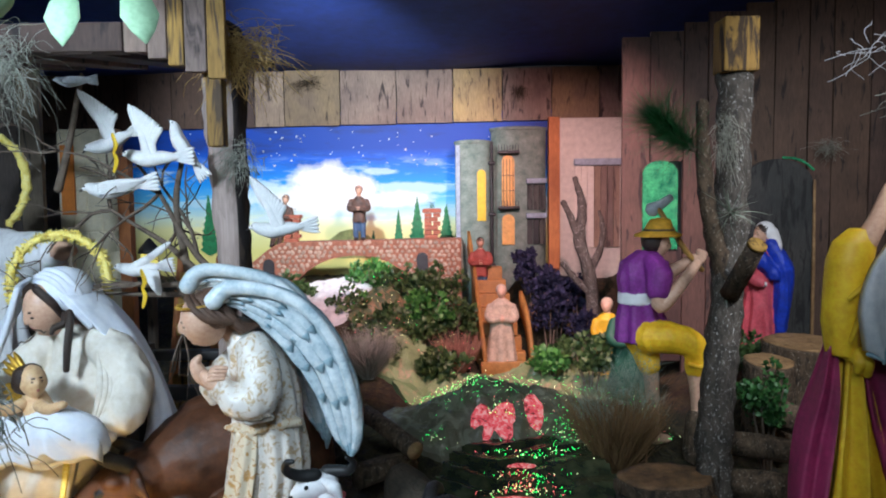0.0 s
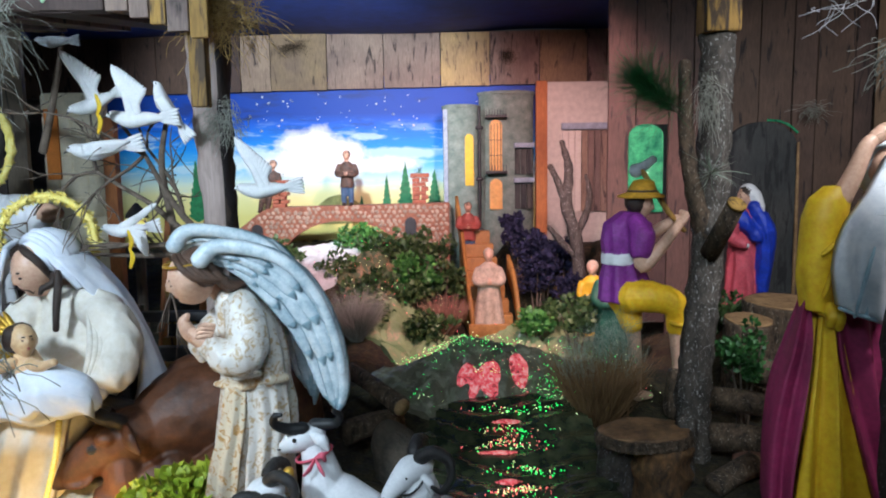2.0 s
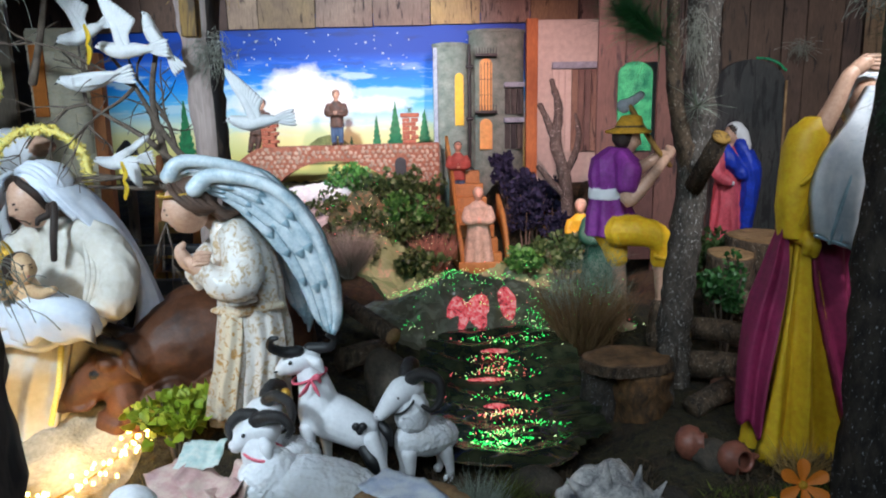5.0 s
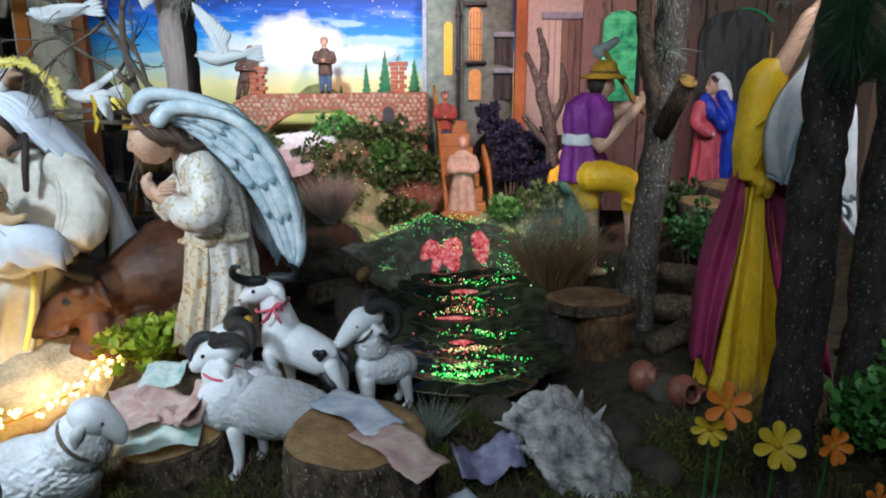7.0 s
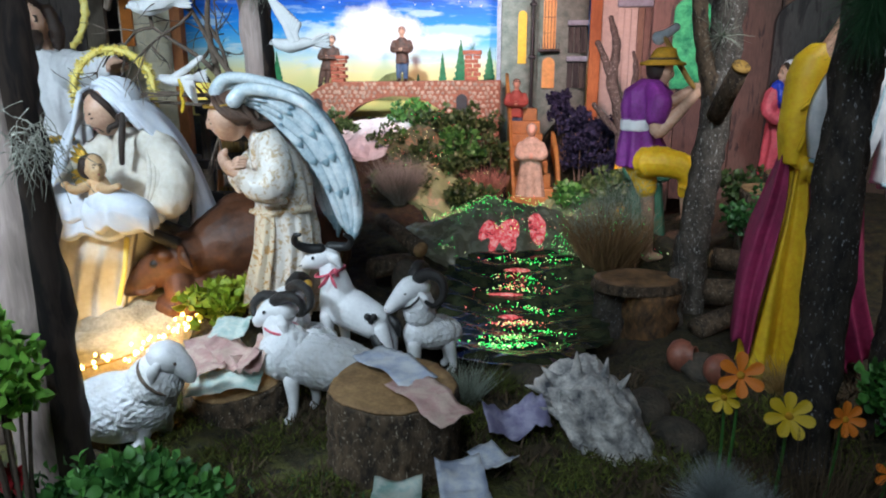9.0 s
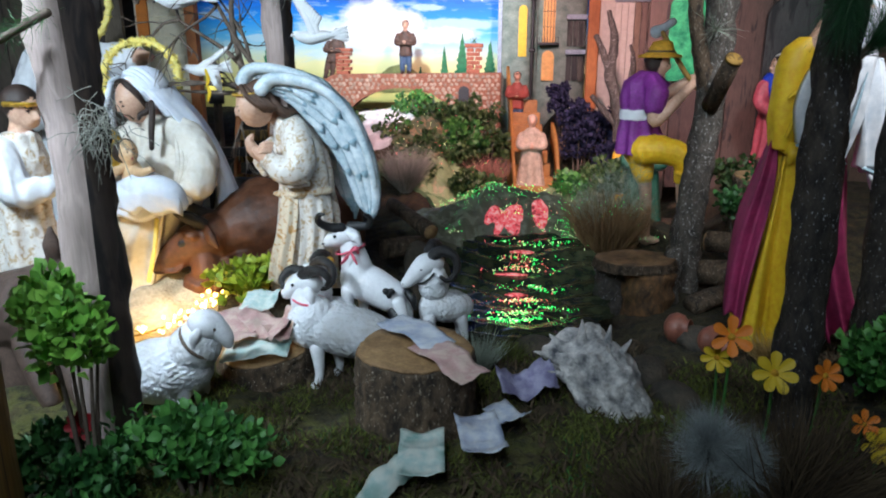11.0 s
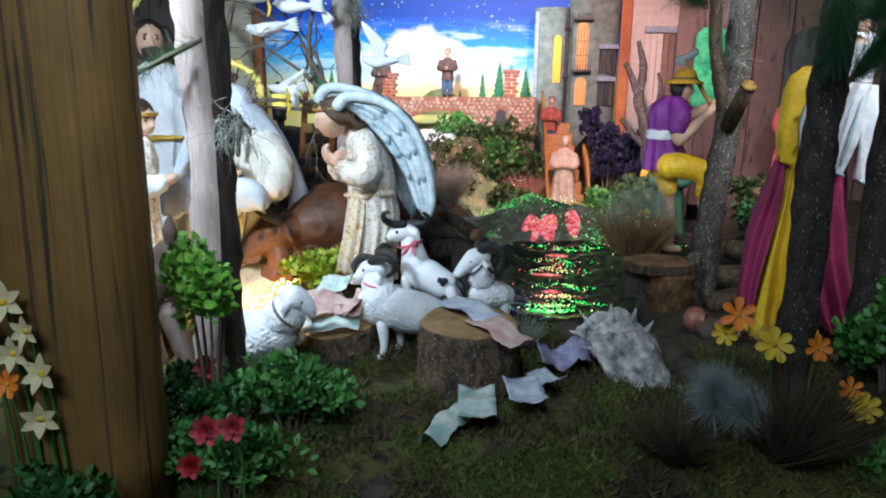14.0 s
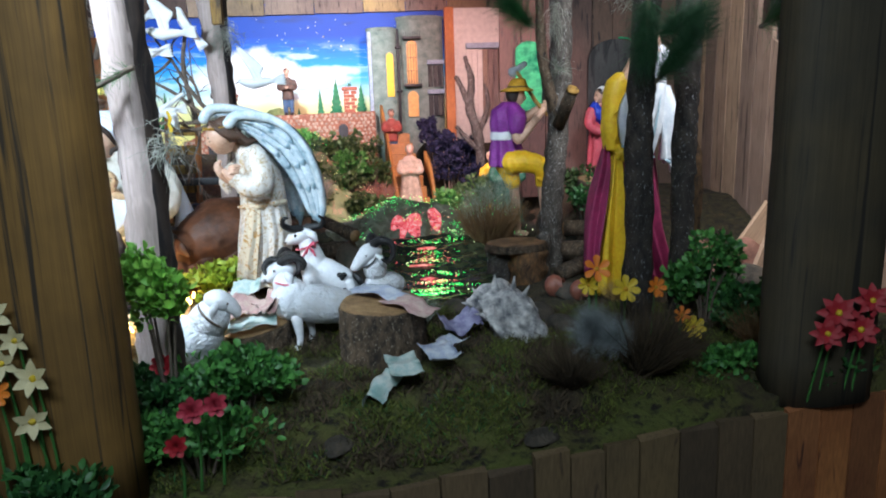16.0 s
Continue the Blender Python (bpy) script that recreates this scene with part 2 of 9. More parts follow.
M["stucco"] = plain("stucco", (0.66, 0.62, 0.54), 0.85, 0.15, 40, 0.7, 0.006)
M["brick_face"] = plain("block_wall", (0.78, 0.7, 0.52), 0.8, 0.14, 30, 0.5, 0.004)
M["tower"] = plain("tower_plaster", (0.17, 0.25, 0.21), 0.8, 0.3, 25, 0.6, 0.005, (0.27, 0.33, 0.28))
M["trim_blue"] = plain("trim_blue", (0.33, 0.4, 0.48), 0.6)
M["dark_iron"] = plain("dark_iron", (0.03, 0.028, 0.03), 0.5)
M["yellow"] = plain("yellow_paint", (0.75, 0.5, 0.02), 0.5, 0.15)
M["orange"] = plain("orange_paint", (0.7, 0.22, 0.03), 0.5, 0.15)
M["amber"] = plain("amber_paint", (0.8, 0.42, 0.12), 0.5, 0.2)
M["green_glass"] = plain("green_foil", (0.02, 0.38, 0.2), 0.2, 0.6, 30, 1.0, 0.01, (0.1, 0.6, 0.25))
M["trunk_frost"] = bark("trunk_frost", (0.03, 0.026, 0.022), (0.13, 0.11, 0.09), (0.45, 0.44, 0.42), 0.6)
M["trunk_dark"] = bark("trunk_dark", (0.012, 0.01, 0.01), (0.075, 0.06, 0.048), (0.4, 0.4, 0.42), 0.63)
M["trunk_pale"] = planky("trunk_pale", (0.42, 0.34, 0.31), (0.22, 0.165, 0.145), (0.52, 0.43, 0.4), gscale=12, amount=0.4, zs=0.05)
# also colours the unlit side of the slim trunk
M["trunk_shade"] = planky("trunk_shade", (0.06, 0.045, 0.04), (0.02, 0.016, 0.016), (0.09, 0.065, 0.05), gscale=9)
M["bark_brown"] = bark("bark_brown", (0.018, 0.012, 0.008), (0.17, 0.115, 0.07), (0.4, 0.34, 0.26), 0.62)
M["cut_dark"] = plain("damp_cut_wood", (0.085, 0.05, 0.026), 0.6, 0.6, 26, 0.8, 0.004, (0.27, 0.155, 0.075))
M["cut_wood"] = plain("cut_wood", (0.34, 0.19, 0.08), 0.7, 0.5, 30, 0.5, 0.003, (0.42, 0.26, 0.12))
M["twig"] = plain("twig", (0.16, 0.12, 0.09), 0.85, 0.4, 60)
M["skin"] = plain("painted_skin", (0.64, 0.4, 0.28), 0.4, 0.1, 20, 0.1)
M["lip"] = plain("painted_lip", (0.5, 0.16, 0.13), 0.4, 0.1, 20, 0.1)
M["skin_pale"] = plain("painted_skin_pale", (0.66, 0.44, 0.24), 0.4, 0.15, 20, 0.1)
M["hair_brown"] = plain("painted_brown_hair", (0.1, 0.055, 0.035), 0.5, 0.4, 60, 0.6, 0.003)
M["hair"] = plain("painted_hair", (0.035, 0.02, 0.014), 0.5, 0.4, 60, 0.6, 0.003)
M["robe_white"] = plain("robe_white", (0.78, 0.78, 0.8), 0.6, 0.1, 12, 0.25)
M["robe_cream"] = plain("robe_cream", (0.72, 0.67, 0.58), 0.65, 0.12, 12, 0.3)
M["veil"] = plain("veil_white", (0.76, 0.8, 0.88), 0.55, 0.1, 10, 0.25)
M["gold"] = plain("gold_paint", (0.62, 0.38, 0.05), 0.35, 0.4, 60, 0.5, 0.002, metal=0.6)
M["tinsel"] = plain("gold_tinsel", (1.0, 0.76, 0.08), 0.28, 0.15, 260, 0.35, 0.002, (1.0, 0.9, 0.35))
M["angel_robe"] = patterned("angel_robe", (0.74, 0.69, 0.63), (0.5, 0.36, 0.2), (0.42, 0.38, 0.36), 0.515, 62)
M["angel_hem"] = patterned("angel_hem", (0.74, 0.64, 0.48), (0.52, 0.28, 0.08), (0.42, 0.36, 0.3), 0.5, 55)
M["wing"] = plain("wing_paint", (0.5, 0.66, 0.75), 0.35, 0.3, 30, 0.5, 0.002, (0.76, 0.82, 0.85), coat=0.3)
M["wing_deep"] = plain("wing_blue", (0.34, 0.53, 0.64), 0.35, 0.35, 30, 0.5, 0.002, (0.48, 0.66, 0.75), coat=0.3)
M["ox"] = plain("ox_glaze", (0.06, 0.024, 0.013), 0.55, 0.5, 12, 0.5, 0.003, (0.17, 0.06, 0.022))
M["horn"] = plain("horn", (0.02, 0.018, 0.018), 0.4, 0.4, 80, 0.6, 0.003)
M["hide_white"] = plain("hide_white", (0.76, 0.76, 0.78), 0.5, 0.12, 30, 0.2)
M["wool"] = wool_mat("wool", (0.8, 0.81, 0.84), (0.6, 0.58, 0.55))
M["black"] = plain("black_paint", (0.012, 0.012, 0.013), 0.5, 0.3, 40)
M["ribbon"] = plain("pink_ribbon", (0.7, 0.12, 0.18), 0.5, 0.2)
M["dress_yellow"] = plain("dress_yellow", (0.8, 0.5, 0.015), 0.5, 0.22, 14, 0.2, 0.002, (0.84, 0.56, 0.02))
M["burgundy"] = plain("burgundy", (0.24, 0.02, 0.08), 0.55, 0.35, 14, 0.3)
M["purple"] = plain("purple_cloth", (0.22, 0.03, 0.26), 0.6, 0.3, 20, 0.3)
M["pants"] = plain("yellow_trousers", (0.84, 0.5, 0.012), 0.55, 0.2, 20)
M["straw_hat"] = plain("straw_hat", (0.68, 0.36, 0.02), 0.6, 0.3, 120, 0.6, 0.003)
M["blue_cloak"] = plain("blue_cloak", (0.015, 0.05, 0.52), 0.5, 0.35, 20)
M["pink_dress"] = plain("pink_dress", (0.62, 0.1, 0.14), 0.55, 0.3, 20)
M["apron"] = plain("apron_white", (0.62, 0.7, 0.78), 0.55, 0.2, 14, 0.25, 0.002, (0.78, 0.8, 0.82))
M["donkey"] = plain("donkey_hide", (0.1, 0.065, 0.05), 0.6, 0.4, 40)
M["steel"] = plain("dull_steel", (0.42, 0.45, 0.48), 0.6, 0.3, 60, metal=0.2)
M["terracotta"] = plain("terracotta", (0.24, 0.085, 0.055), 0.45, 0.35, 20, 0.4, coat=0.1)


def leafy(name, a, b, rough=0.5):
    m, nt, bs = nodes_of(name)
    g = nt.nodes.new("ShaderNodeNewGeometry")
    c = ramp(nt, g.outputs["Random Per Island"], [(0, a), (1, b)])
    n = noise_of(nt, coords(nt), 90, 3)
    c = mixed(nt, 0.3, c, ramp(nt, n, [(0.3, (0.2, 0.2, 0.2)), (0.7, (0.8, 0.8, 0.8))]), "OVERLAY")
    nt.links.new(c, bs.inputs["Base Color"])
    bs.inputs["Roughness"].default_value = rough
    return m


M["leaf_green"] = leafy("leaf_green", (0.035, 0.126, 0.028), (0.126, 0.336, 0.063))
M["leaf_garden"] = leafy("leaf_garden", (0.02, 0.05, 0.014), (0.1, 0.16, 0.045))
M["leaf_dark"] = leafy("leaf_dark", (0.014, 0.063, 0.0168), (0.063, 0.182, 0.042))
M["leaf_bright"] = leafy("leaf_bright", (0.126, 0.336, 0.042), (0.308, 0.588, 0.084))
M["leaf_lime"] = leafy("leaf_lime", (0.22, 0.33, 0.015), (0.45, 0.5, 0.04))
M["leaf_pale"] = leafy("leaf_pale", (0.3, 0.5, 0.3), (0.4, 0.6, 0.4))
M["pine_dark"] = leafy("pine_dark", (0.006, 0.03, 0.012), (0.025, 0.095, 0.03))
M["pine"] = leafy("pine_needles", (0.008, 0.05, 0.015), (0.03, 0.14, 0.035))
M["navy"] = leafy("navy_moss", (0.008, 0.008, 0.03), (0.03, 0.03, 0.085), 0.8)
M["dry"] = leafy("dry_grass", (0.1, 0.05, 0.02), (0.25, 0.15, 0.06), 0.8)
M["grey_moss"] = leafy("grey_moss", (0.22, 0.22, 0.18), (0.42, 0.42, 0.36), 0.9)
M["grey_green"] = leafy("grey_green", (0.16, 0.2, 0.15), (0.34, 0.37, 0.3), 0.9)
M["plume"] = leafy("plume", (0.2, 0.22, 0.22), (0.42, 0.45, 0.45), 0.9)
M["moss_tuft"] = leafy("moss_tuft", (0.035, 0.045, 0.008), (0.17, 0.19, 0.03), 0.9)
M["moss_brown"] = leafy("moss_brown", (0.035, 0.022, 0.012), (0.11, 0.075, 0.04), 0.9)
M["pink_tuft"] = leafy("pink_tuft", (0.3, 0.13, 0.1), (0.5, 0.26, 0.18), 0.8)
M["paper_green"] = patterned("crumpled_paper", (0.24, 0.33, 0.15), (0.4, 0.34, 0.2), (0.09, 0.15, 0.06), 0.52, 14, 0.6)
M["paper_garden"] = patterned("garden_paper", (0.1, 0.13, 0.06), (0.3, 0.2, 0.1), (0.04, 0.07, 0.03), 0.5, 30, 0.55)
M["paper_rock"] = patterned("rock_paper", (0.12, 0.11, 0.07), (0.2, 0.2, 0.14), (0.04, 0.045, 0.03), 0.5, 22, 0.55)
def lit_foil():
    m, nt, b = nodes_of("pink_foil")
    n = noise_of(nt, coords(nt), 75, 5, 0.7, 0.6)
    c = ramp(nt, n, [(0.36, (0.12, 0.02, 0.02)), (0.5, (0.9, 0.1, 0.12)), (0.66, (1.0, 0.5, 0.45))])
    nt.links.new(c, b.inputs["Base Color"])
    nt.links.new(c, b.inputs["Emission Color"])
    # emission puts the pink lamp light into the colour itself
    b.inputs["Emission Strength"].default_value = 0.6
    b.inputs["Roughness"].default_value = 0.25
    bumped(nt, b, n, 1.0, 0.006)
    return m


M["pink_foil"] = lit_foil()
# glowing dots in place of coloured lamp light on the ground
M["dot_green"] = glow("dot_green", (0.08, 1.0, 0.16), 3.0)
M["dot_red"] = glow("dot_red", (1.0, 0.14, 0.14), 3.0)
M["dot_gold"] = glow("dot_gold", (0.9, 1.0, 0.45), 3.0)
M["white_foam"] = plain("white_foam", (0.75, 0.76, 0.76), 0.7, 0.2, 30, 0.7, 0.006)
M["mortar"] = plain("mortar_red", (0.3, 0.12, 0.07), 0.8, 0.35, 40, 0.6, 0.004)
M["stone"] = plain("bridge_stone", (0.5, 0.36, 0.26), 0.6, 0.3, 40, 0.4, 0.003, rand=0.45)
M["brick_red"] = plain("brick_red", (0.36, 0.11, 0.06), 0.7, 0.3, 60)
M["tree_paint"] = plain("tree_paint", (0.03, 0.22, 0.08), 0.6, 0.4, 40)
M["hill_paint"] = plain("hill_paint", (0.3, 0.3, 0.1), 0.7, 0.4, 40)
M["star"] = plain("star_white", (0.9, 0.92, 0.95), 0.5, 0.02)
M["stair_wood"] = plain("stair_wood", (0.42, 0.2, 0.05), 0.5, 0.3, 30)
M["fig_red"] = plain("fig_red", (0.35, 0.08, 0.06), 0.6, 0.3)
M["fig_grey"] = plain("fig_grey", (0.05, 0.042, 0.035), 0.6, 0.5, 60, 0.25, 0.002, (0.14, 0.075, 0.05))
M["fig_blue"] = plain("fig_blue", (0.06, 0.11, 0.2), 0.6, 0.3)
M["fig_tan"] = plain("fig_tan", (0.58, 0.46, 0.34), 0.6, 0.35, 45, 0.5, 0.003)
M["fig_green"] = plain("fig_green", (0.02, 0.1, 0.06), 0.6, 0.3)


def water_mat():
    m, nt, b = nodes_of("pool_water")
    v = coords(nt)
    n = noise_of(nt, v, 26, 4)
    c = ramp(nt, n, [(0.35, (0.012, 0.018, 0.01)), (0.65, (0.05, 0.055, 0.028))])
    nt.links.new(c, b.inputs["Base Color"])
    b.inputs["Roughness"].default_value = 0.14
    b.inputs["Coat Weight"].default_value = 0.5
    bumped(nt, b, n, 0.5, 0.004)
    return m


M["water"] = water_mat()


def note_mat(name, a, b, c3):
    """Worn printed paper: tinted ground, fine lines, a blank field."""
    m, nt, bs = nodes_of(name)
    tc = nt.nodes.new("ShaderNodeTexCoord")
    uv = nt.nodes.new("ShaderNodeMapping")
    nt.links.new(tc.outputs["Generated"], uv.inputs[0])
    w = add(nt, "ShaderNodeTexWave", Scale=22.0, Distortion=3.0, Detail=2.0)
    nt.links.new(uv.outputs[0], w.inputs["Vector"])
    n = noise_of(nt, uv.outputs[0], 5, 4)
    v = add(nt, "ShaderNodeTexVoronoi", Scale=1.7)
    nt.links.new(uv.outputs[0], v.inputs["Vector"])
    c = mixed(nt, ramp(nt, n, [(0.38, (0, 0, 0)), (0.6, (1, 1, 1))]), a, b)
    c = mixed(nt, ramp(nt, v.outputs["Distance"], [(0.2, (0.6, 0.6, 0.6)), (0.42, (0, 0, 0))]), c, c3)
    c = mixed(nt, 0.25, c, ramp(nt, w.outputs["Color"], [(0.2, (0.25, 0.25, 0.25)), (0.8, (0.85, 0.85, 0.85))]), "OVERLAY")
    nt.links.new(c, bs.inputs["Base Color"])
    bs.inputs["Roughness"].default_value = 0.6
    bumped(nt, bs, n, 0.15, 0.002)
    return m


M["note_pink"] = note_mat("note_pink", (0.5, 0.3, 0.28), (0.6, 0.45, 0.38), (0.36, 0.2, 0.2))
M["note_green"] = note_mat("note_green", (0.42, 0.55, 0.52), (0.62, 0.66, 0.6), (0.1, 0.25, 0.22))
M["note_blue"] = note_mat("note_blue", (0.42, 0.46, 0.58), (0.6, 0.62, 0.66), (0.14, 0.18, 0.32))
M["note_violet"] = note_mat("note_violet", (0.2, 0.18, 0.3), (0.32, 0.3, 0.42), (0.1, 0.09, 0.18))
M["shell"] = plain("shell", (0.2, 0.21, 0.25), 0.45, 0.6, 34, 1.0, 0.007, (0.85, 0.8, 0.76))
M["petal_orange"] = plain("petal_orange", (0.85, 0.24, 0.02), 0.5, 0.3, 60)
M["petal_yellow"] = plain("petal_yellow", (0.72, 0.5, 0.02), 0.5, 0.3, 60)
M["petal_cream"] = plain("petal_cream", (0.72, 0.62, 0.35), 0.5, 0.2, 60)
M["petal_red"] = plain("petal_red", (0.42, 0.02, 0.03), 0.5, 0.4, 60)
M["petal_pink"] = plain("petal_pink", (0.5, 0.05, 0.08), 0.5, 0.4, 60)
M["dove"] = plain("dove_white", (0.8, 0.8, 0.8), 0.6, 0.08, 40, 0.4)
M["dove_grey"] = plain("dove_grey", (0.42, 0.45, 0.48), 0.6, 0.2, 40, 0.4)
M["bulb"] = glow("fairy_bulb", (1.0, 0.55, 0.12), 20.0)
M["cushion"] = plain("bed_cloth", (0.5, 0.44, 0.32), 0.8, 0.35, 18, 0.8, 0.006, (0.6, 0.55, 0.45))
M["straw"] = leafy("straw", (0.3, 0.18, 0.05), (0.55, 0.38, 0.14), 0.8)
M["rock"] = plain("rock", (0.055, 0.05, 0.04), 0.85, 0.4, 25, 0.9, 0.008, (0.11, 0.085, 0.06))
M["rock_red"] = plain("rock_red", (0.26, 0.12, 0.08), 0.8, 0.4, 25, 0.8, 0.006)
M["wire_white"] = plain("wire_white", (0.7, 0.7, 0.72), 0.4)

# ---- building helpers ----
from mathutils.bvhtree import BVHTree

RNG = random.Random(7)
SLOT = "slot"


def smoothstep(a, b, v):
    v = max(0.0, min(1.0, (v - a) / (b - a)))
    return v * v * (3 - 2 * v)


def hump(x, y, cx, cy, rx, ry):
    d = ((x - cx) / rx) ** 2 + ((y - cy) / ry) ** 2
    return math.exp(-d)


def gz(x, y):
    """The height of the display's ground."""
    h = 0.0
    h += 0.07 * smoothstep(0.0, -0.3, x) * smoothstep(1.08, 1.35, y)
    h -= 0.06 * smoothstep(0.62, 0.34, y)
    h -= 0.05 * smoothstep(-0.06, 0.06, x) * smoothstep(0.5, 0.36, x) * smoothstep(1.12, 1.24, y) * smoothstep(1.95, 1.7, y)
    h += 0.19 * hump(x, y, 0.1, 1.93, 0.26, 0.15)
    h += 0.1 * hump(x, y, 0.5, 2.05, 0.25, 0.25)
    h += 0.14 * smoothstep(0.75, 1.05, x) * smoothstep(1.7, 2.2, y)
    h += 0.26 * smoothstep(2.3, 3.25, y) * smoothstep(0.12, -0.25, x)
    h += 0.33 * smoothstep(2.85, 3.4, y) * smoothstep(0.1, 0.35, x)
    h += 0.012 * noise.noise((x * 5, y * 5, 0.3)) + 0.006 * noise.noise((x * 17, y * 17, 1.3))
    return h


def bm_new():
    return bmesh.new()


def finish(name, bm, mats, parent=None, smooth=True):
    me = bpy.data.meshes.new(name)
    bm.to_mesh(me)
    bm.free()
    for m in mats if isinstance(mats, (list, tuple)) else [mats]:
        me.materials.append(M[m] if isinstance(m, str) else m)
    if smooth:
        me.polygons.foreach_set("use_smooth", [True] * len(me.polygons))
    ob = new(name, me)
    ob.parent = parent
    return ob


def part(name, bm, mats, parent, label="", smooth=True):
    ob = finish(name, bm, mats, parent, smooth)
    return tagged(ob, label) if label else ob


def thing(name, loc=(0, 0, 0), label="", category="", group="", kind="", rz=0):
    ob = new(name)
    ob.empty_display_size = 0.02
    ob.matrix_basis = pose(*loc, 0, 0, rz)
    return tagged(ob, label, category, group, kind)


def box(bm, lo, hi, mi=0, bevel=0.0, m=None):
    r = bmesh.ops.create_cube(bm, size=1)
    vs = r["verts"]
    for v in vs:
        v.co = Vector([lo[i] + (v.co[i] + 0.5) * (hi[i] - lo[i]) for i in range(3)])
    fs = {f for v in vs for f in v.link_faces}
    if bevel:
        es = list({e for v in vs for e in v.link_edges})
        rr = bmesh.ops.bevel(bm, geom=es, offset=bevel, segments=2, affect="EDGES", profile=0.6)
        fs = set(rr["faces"]) | {f for f in fs if f.is_valid}
        vs = list({v for f in fs for v in f.verts})
    for f in fs:
        f.material_index = mi
    if m is not None:
        bmesh.ops.transform(bm, matrix=m, verts=vs)
    return vs


def ring_skin(bm, rings, mi=0, cap=True):
    vr = [[bm.verts.new(p) for p in r] for r in rings]
    n = len(vr[0])
    out = []
    for a, b in zip(vr, vr[1:]):
        for i in range(n):
            f = bm.faces.new((a[i], a[(i + 1) % n], b[(i + 1) % n], b[i]))
            f.material_index = mi
            out.append(f)
    if cap:
        for r, flip in ((vr[0], True), (vr[-1], False)):
            f = bm.faces.new(r[::-1] if flip else r)
            f.material_index = mi
            out.append(f)
    return [v for r in vr for v in r]


def loft(bm, rows, mi=0, n=40, folds=0, depth=0.0, phase=0.0, grow=None):
    """Upright rings (x, y, z, rx, ry); folds run down it and deepen towards the first ring."""
    rings = []
    for k, (x, y, z, rx, ry) in enumerate(rows):
        q = 1 - k / max(1, len(rows) - 1)
        d = depth * (q if grow is None else grow(q))
        ring = []
        for i in range(n):
            a = 2 * math.pi * i / n
            s = 1 + d * math.sin(folds * a + phase + 0.8 * math.sin(2 * a + phase) + 0.5 * q) if folds else 1
            ring.append((x + rx * s * math.cos(a), y + ry * s * math.sin(a), z))
        rings.append(ring)
    return ring_skin(bm, rings, mi)


def tube(bm, pts, radii, mi=0, n=12, squash=1.0, up=None, rough=0.0, round_end=True):
    """A tapered, bent tube through pts."""
    pts = [Vector(p) for p in pts]
    if not isinstance(radii, (list, tuple)):
        radii = [radii] * len(pts)
    if round_end:
        d0, d1 = (pts[0] - pts[1]).normalized(), (pts[-1] - pts[-2]).normalized()
        pts = [pts[0] + d0 * radii[0] * 0.8, pts[0] + d0 * radii[0] * 0.45] + pts + [pts[-1] + d1 * radii[-1] * 0.45, pts[-1] + d1 * radii[-1] * 0.8]
        radii = [radii[0] * 0.35, radii[0] * 0.85] + list(radii) + [radii[-1] * 0.85, radii[-1] * 0.35]
    rings, u = [], None
    for i, p in enumerate(pts):
        t = (pts[min(i + 1, len(pts) - 1)] - pts[max(i - 1, 0)]).normalized()
        if u is None:
            ref = Vector(up) if up else (Vector((0, 0, 1)) if abs(t.z) < 0.9 else Vector((1, 0, 0)))
            u = (ref - t * ref.dot(t)).normalized()
        else:
            u = (u - t * u.dot(t)).normalized()
        w = t.cross(u)
        ring = []
        for k in range(n):
            a = 2 * math.pi * k / n
            r = radii[i] * (1 + (rough * noise.noise((p + u * math.cos(a) * 0.05 + w * math.sin(a) * 0.05) * 40) if rough else 0))
            ring.append(p + u * (r * math.sin(a)) + w * (r * squash * math.cos(a)))
        rings.append(ring)
    return ring_skin(bm, rings, mi)


def curve_pts(pts, steps=4):
    """Catmull-Rom through pts."""
    p = [Vector(q) for q in pts]
    p = [p[0] * 2 - p[1]] + p + [p[-1] * 2 - p[-2]]
    out = []
    for i in range(1, len(p) - 2):
        for s in range(steps):
            t = s / steps
            out.append(0.5 * ((2 * p[i]) + (p[i + 1] - p[i - 1]) * t + (2 * p[i - 1] - 5 * p[i] + 4 * p[i + 1] - p[i + 2]) * t * t + (3 * p[i] - p[i - 1] - 3 * p[i + 1] + p[i + 2]) * t ** 3))
    return out + [p[-2]]


def stube(bm, pts, radii, mi=0, n=12, steps=4, **kw):
    """tube() on a smooth curve, radii interpolated."""
    cp = curve_pts(pts, steps)
    k = len(pts) - 1
    if not isinstance(radii, (list, tuple)):
        radii = [radii] * len(pts)
    rr = []
    for i in range(len(cp)):
        s = i / (len(cp) - 1) * k
        j = min(int(s), k - 1)
        rr.append(radii[j] + (radii[j + 1] - radii[j]) * (s - j))
    return tube(bm, cp, rr, mi, n, **kw)


def blob(bm, c, r, mi=0, rot=(0, 0, 0), seg=20, lump=0.0, lscale=20):
    if not isinstance(r, (list, tuple)):
        r = (r, r, r)
    m = pose(*c, *rot) @ Matrix.Diagonal((*r, 1))
    k = max(6, seg * 2 // 3)
    rings = []
    for i in range(k + 1):
        th = math.pi * (0.02 + 0.96 * i / k)
        ring = []
        for j in range(seg):
            a = 2 * math.pi * j / seg
            p = m @ Vector((math.sin(th) * math.cos(a), math.sin(th) * math.sin(a), -math.cos(th)))
            if lump:
                p += (p - Vector(c)) * lump * noise.noise(p * lscale)
            ring.append(p)
        rings.append(ring)
    return ring_skin(bm, rings, mi)


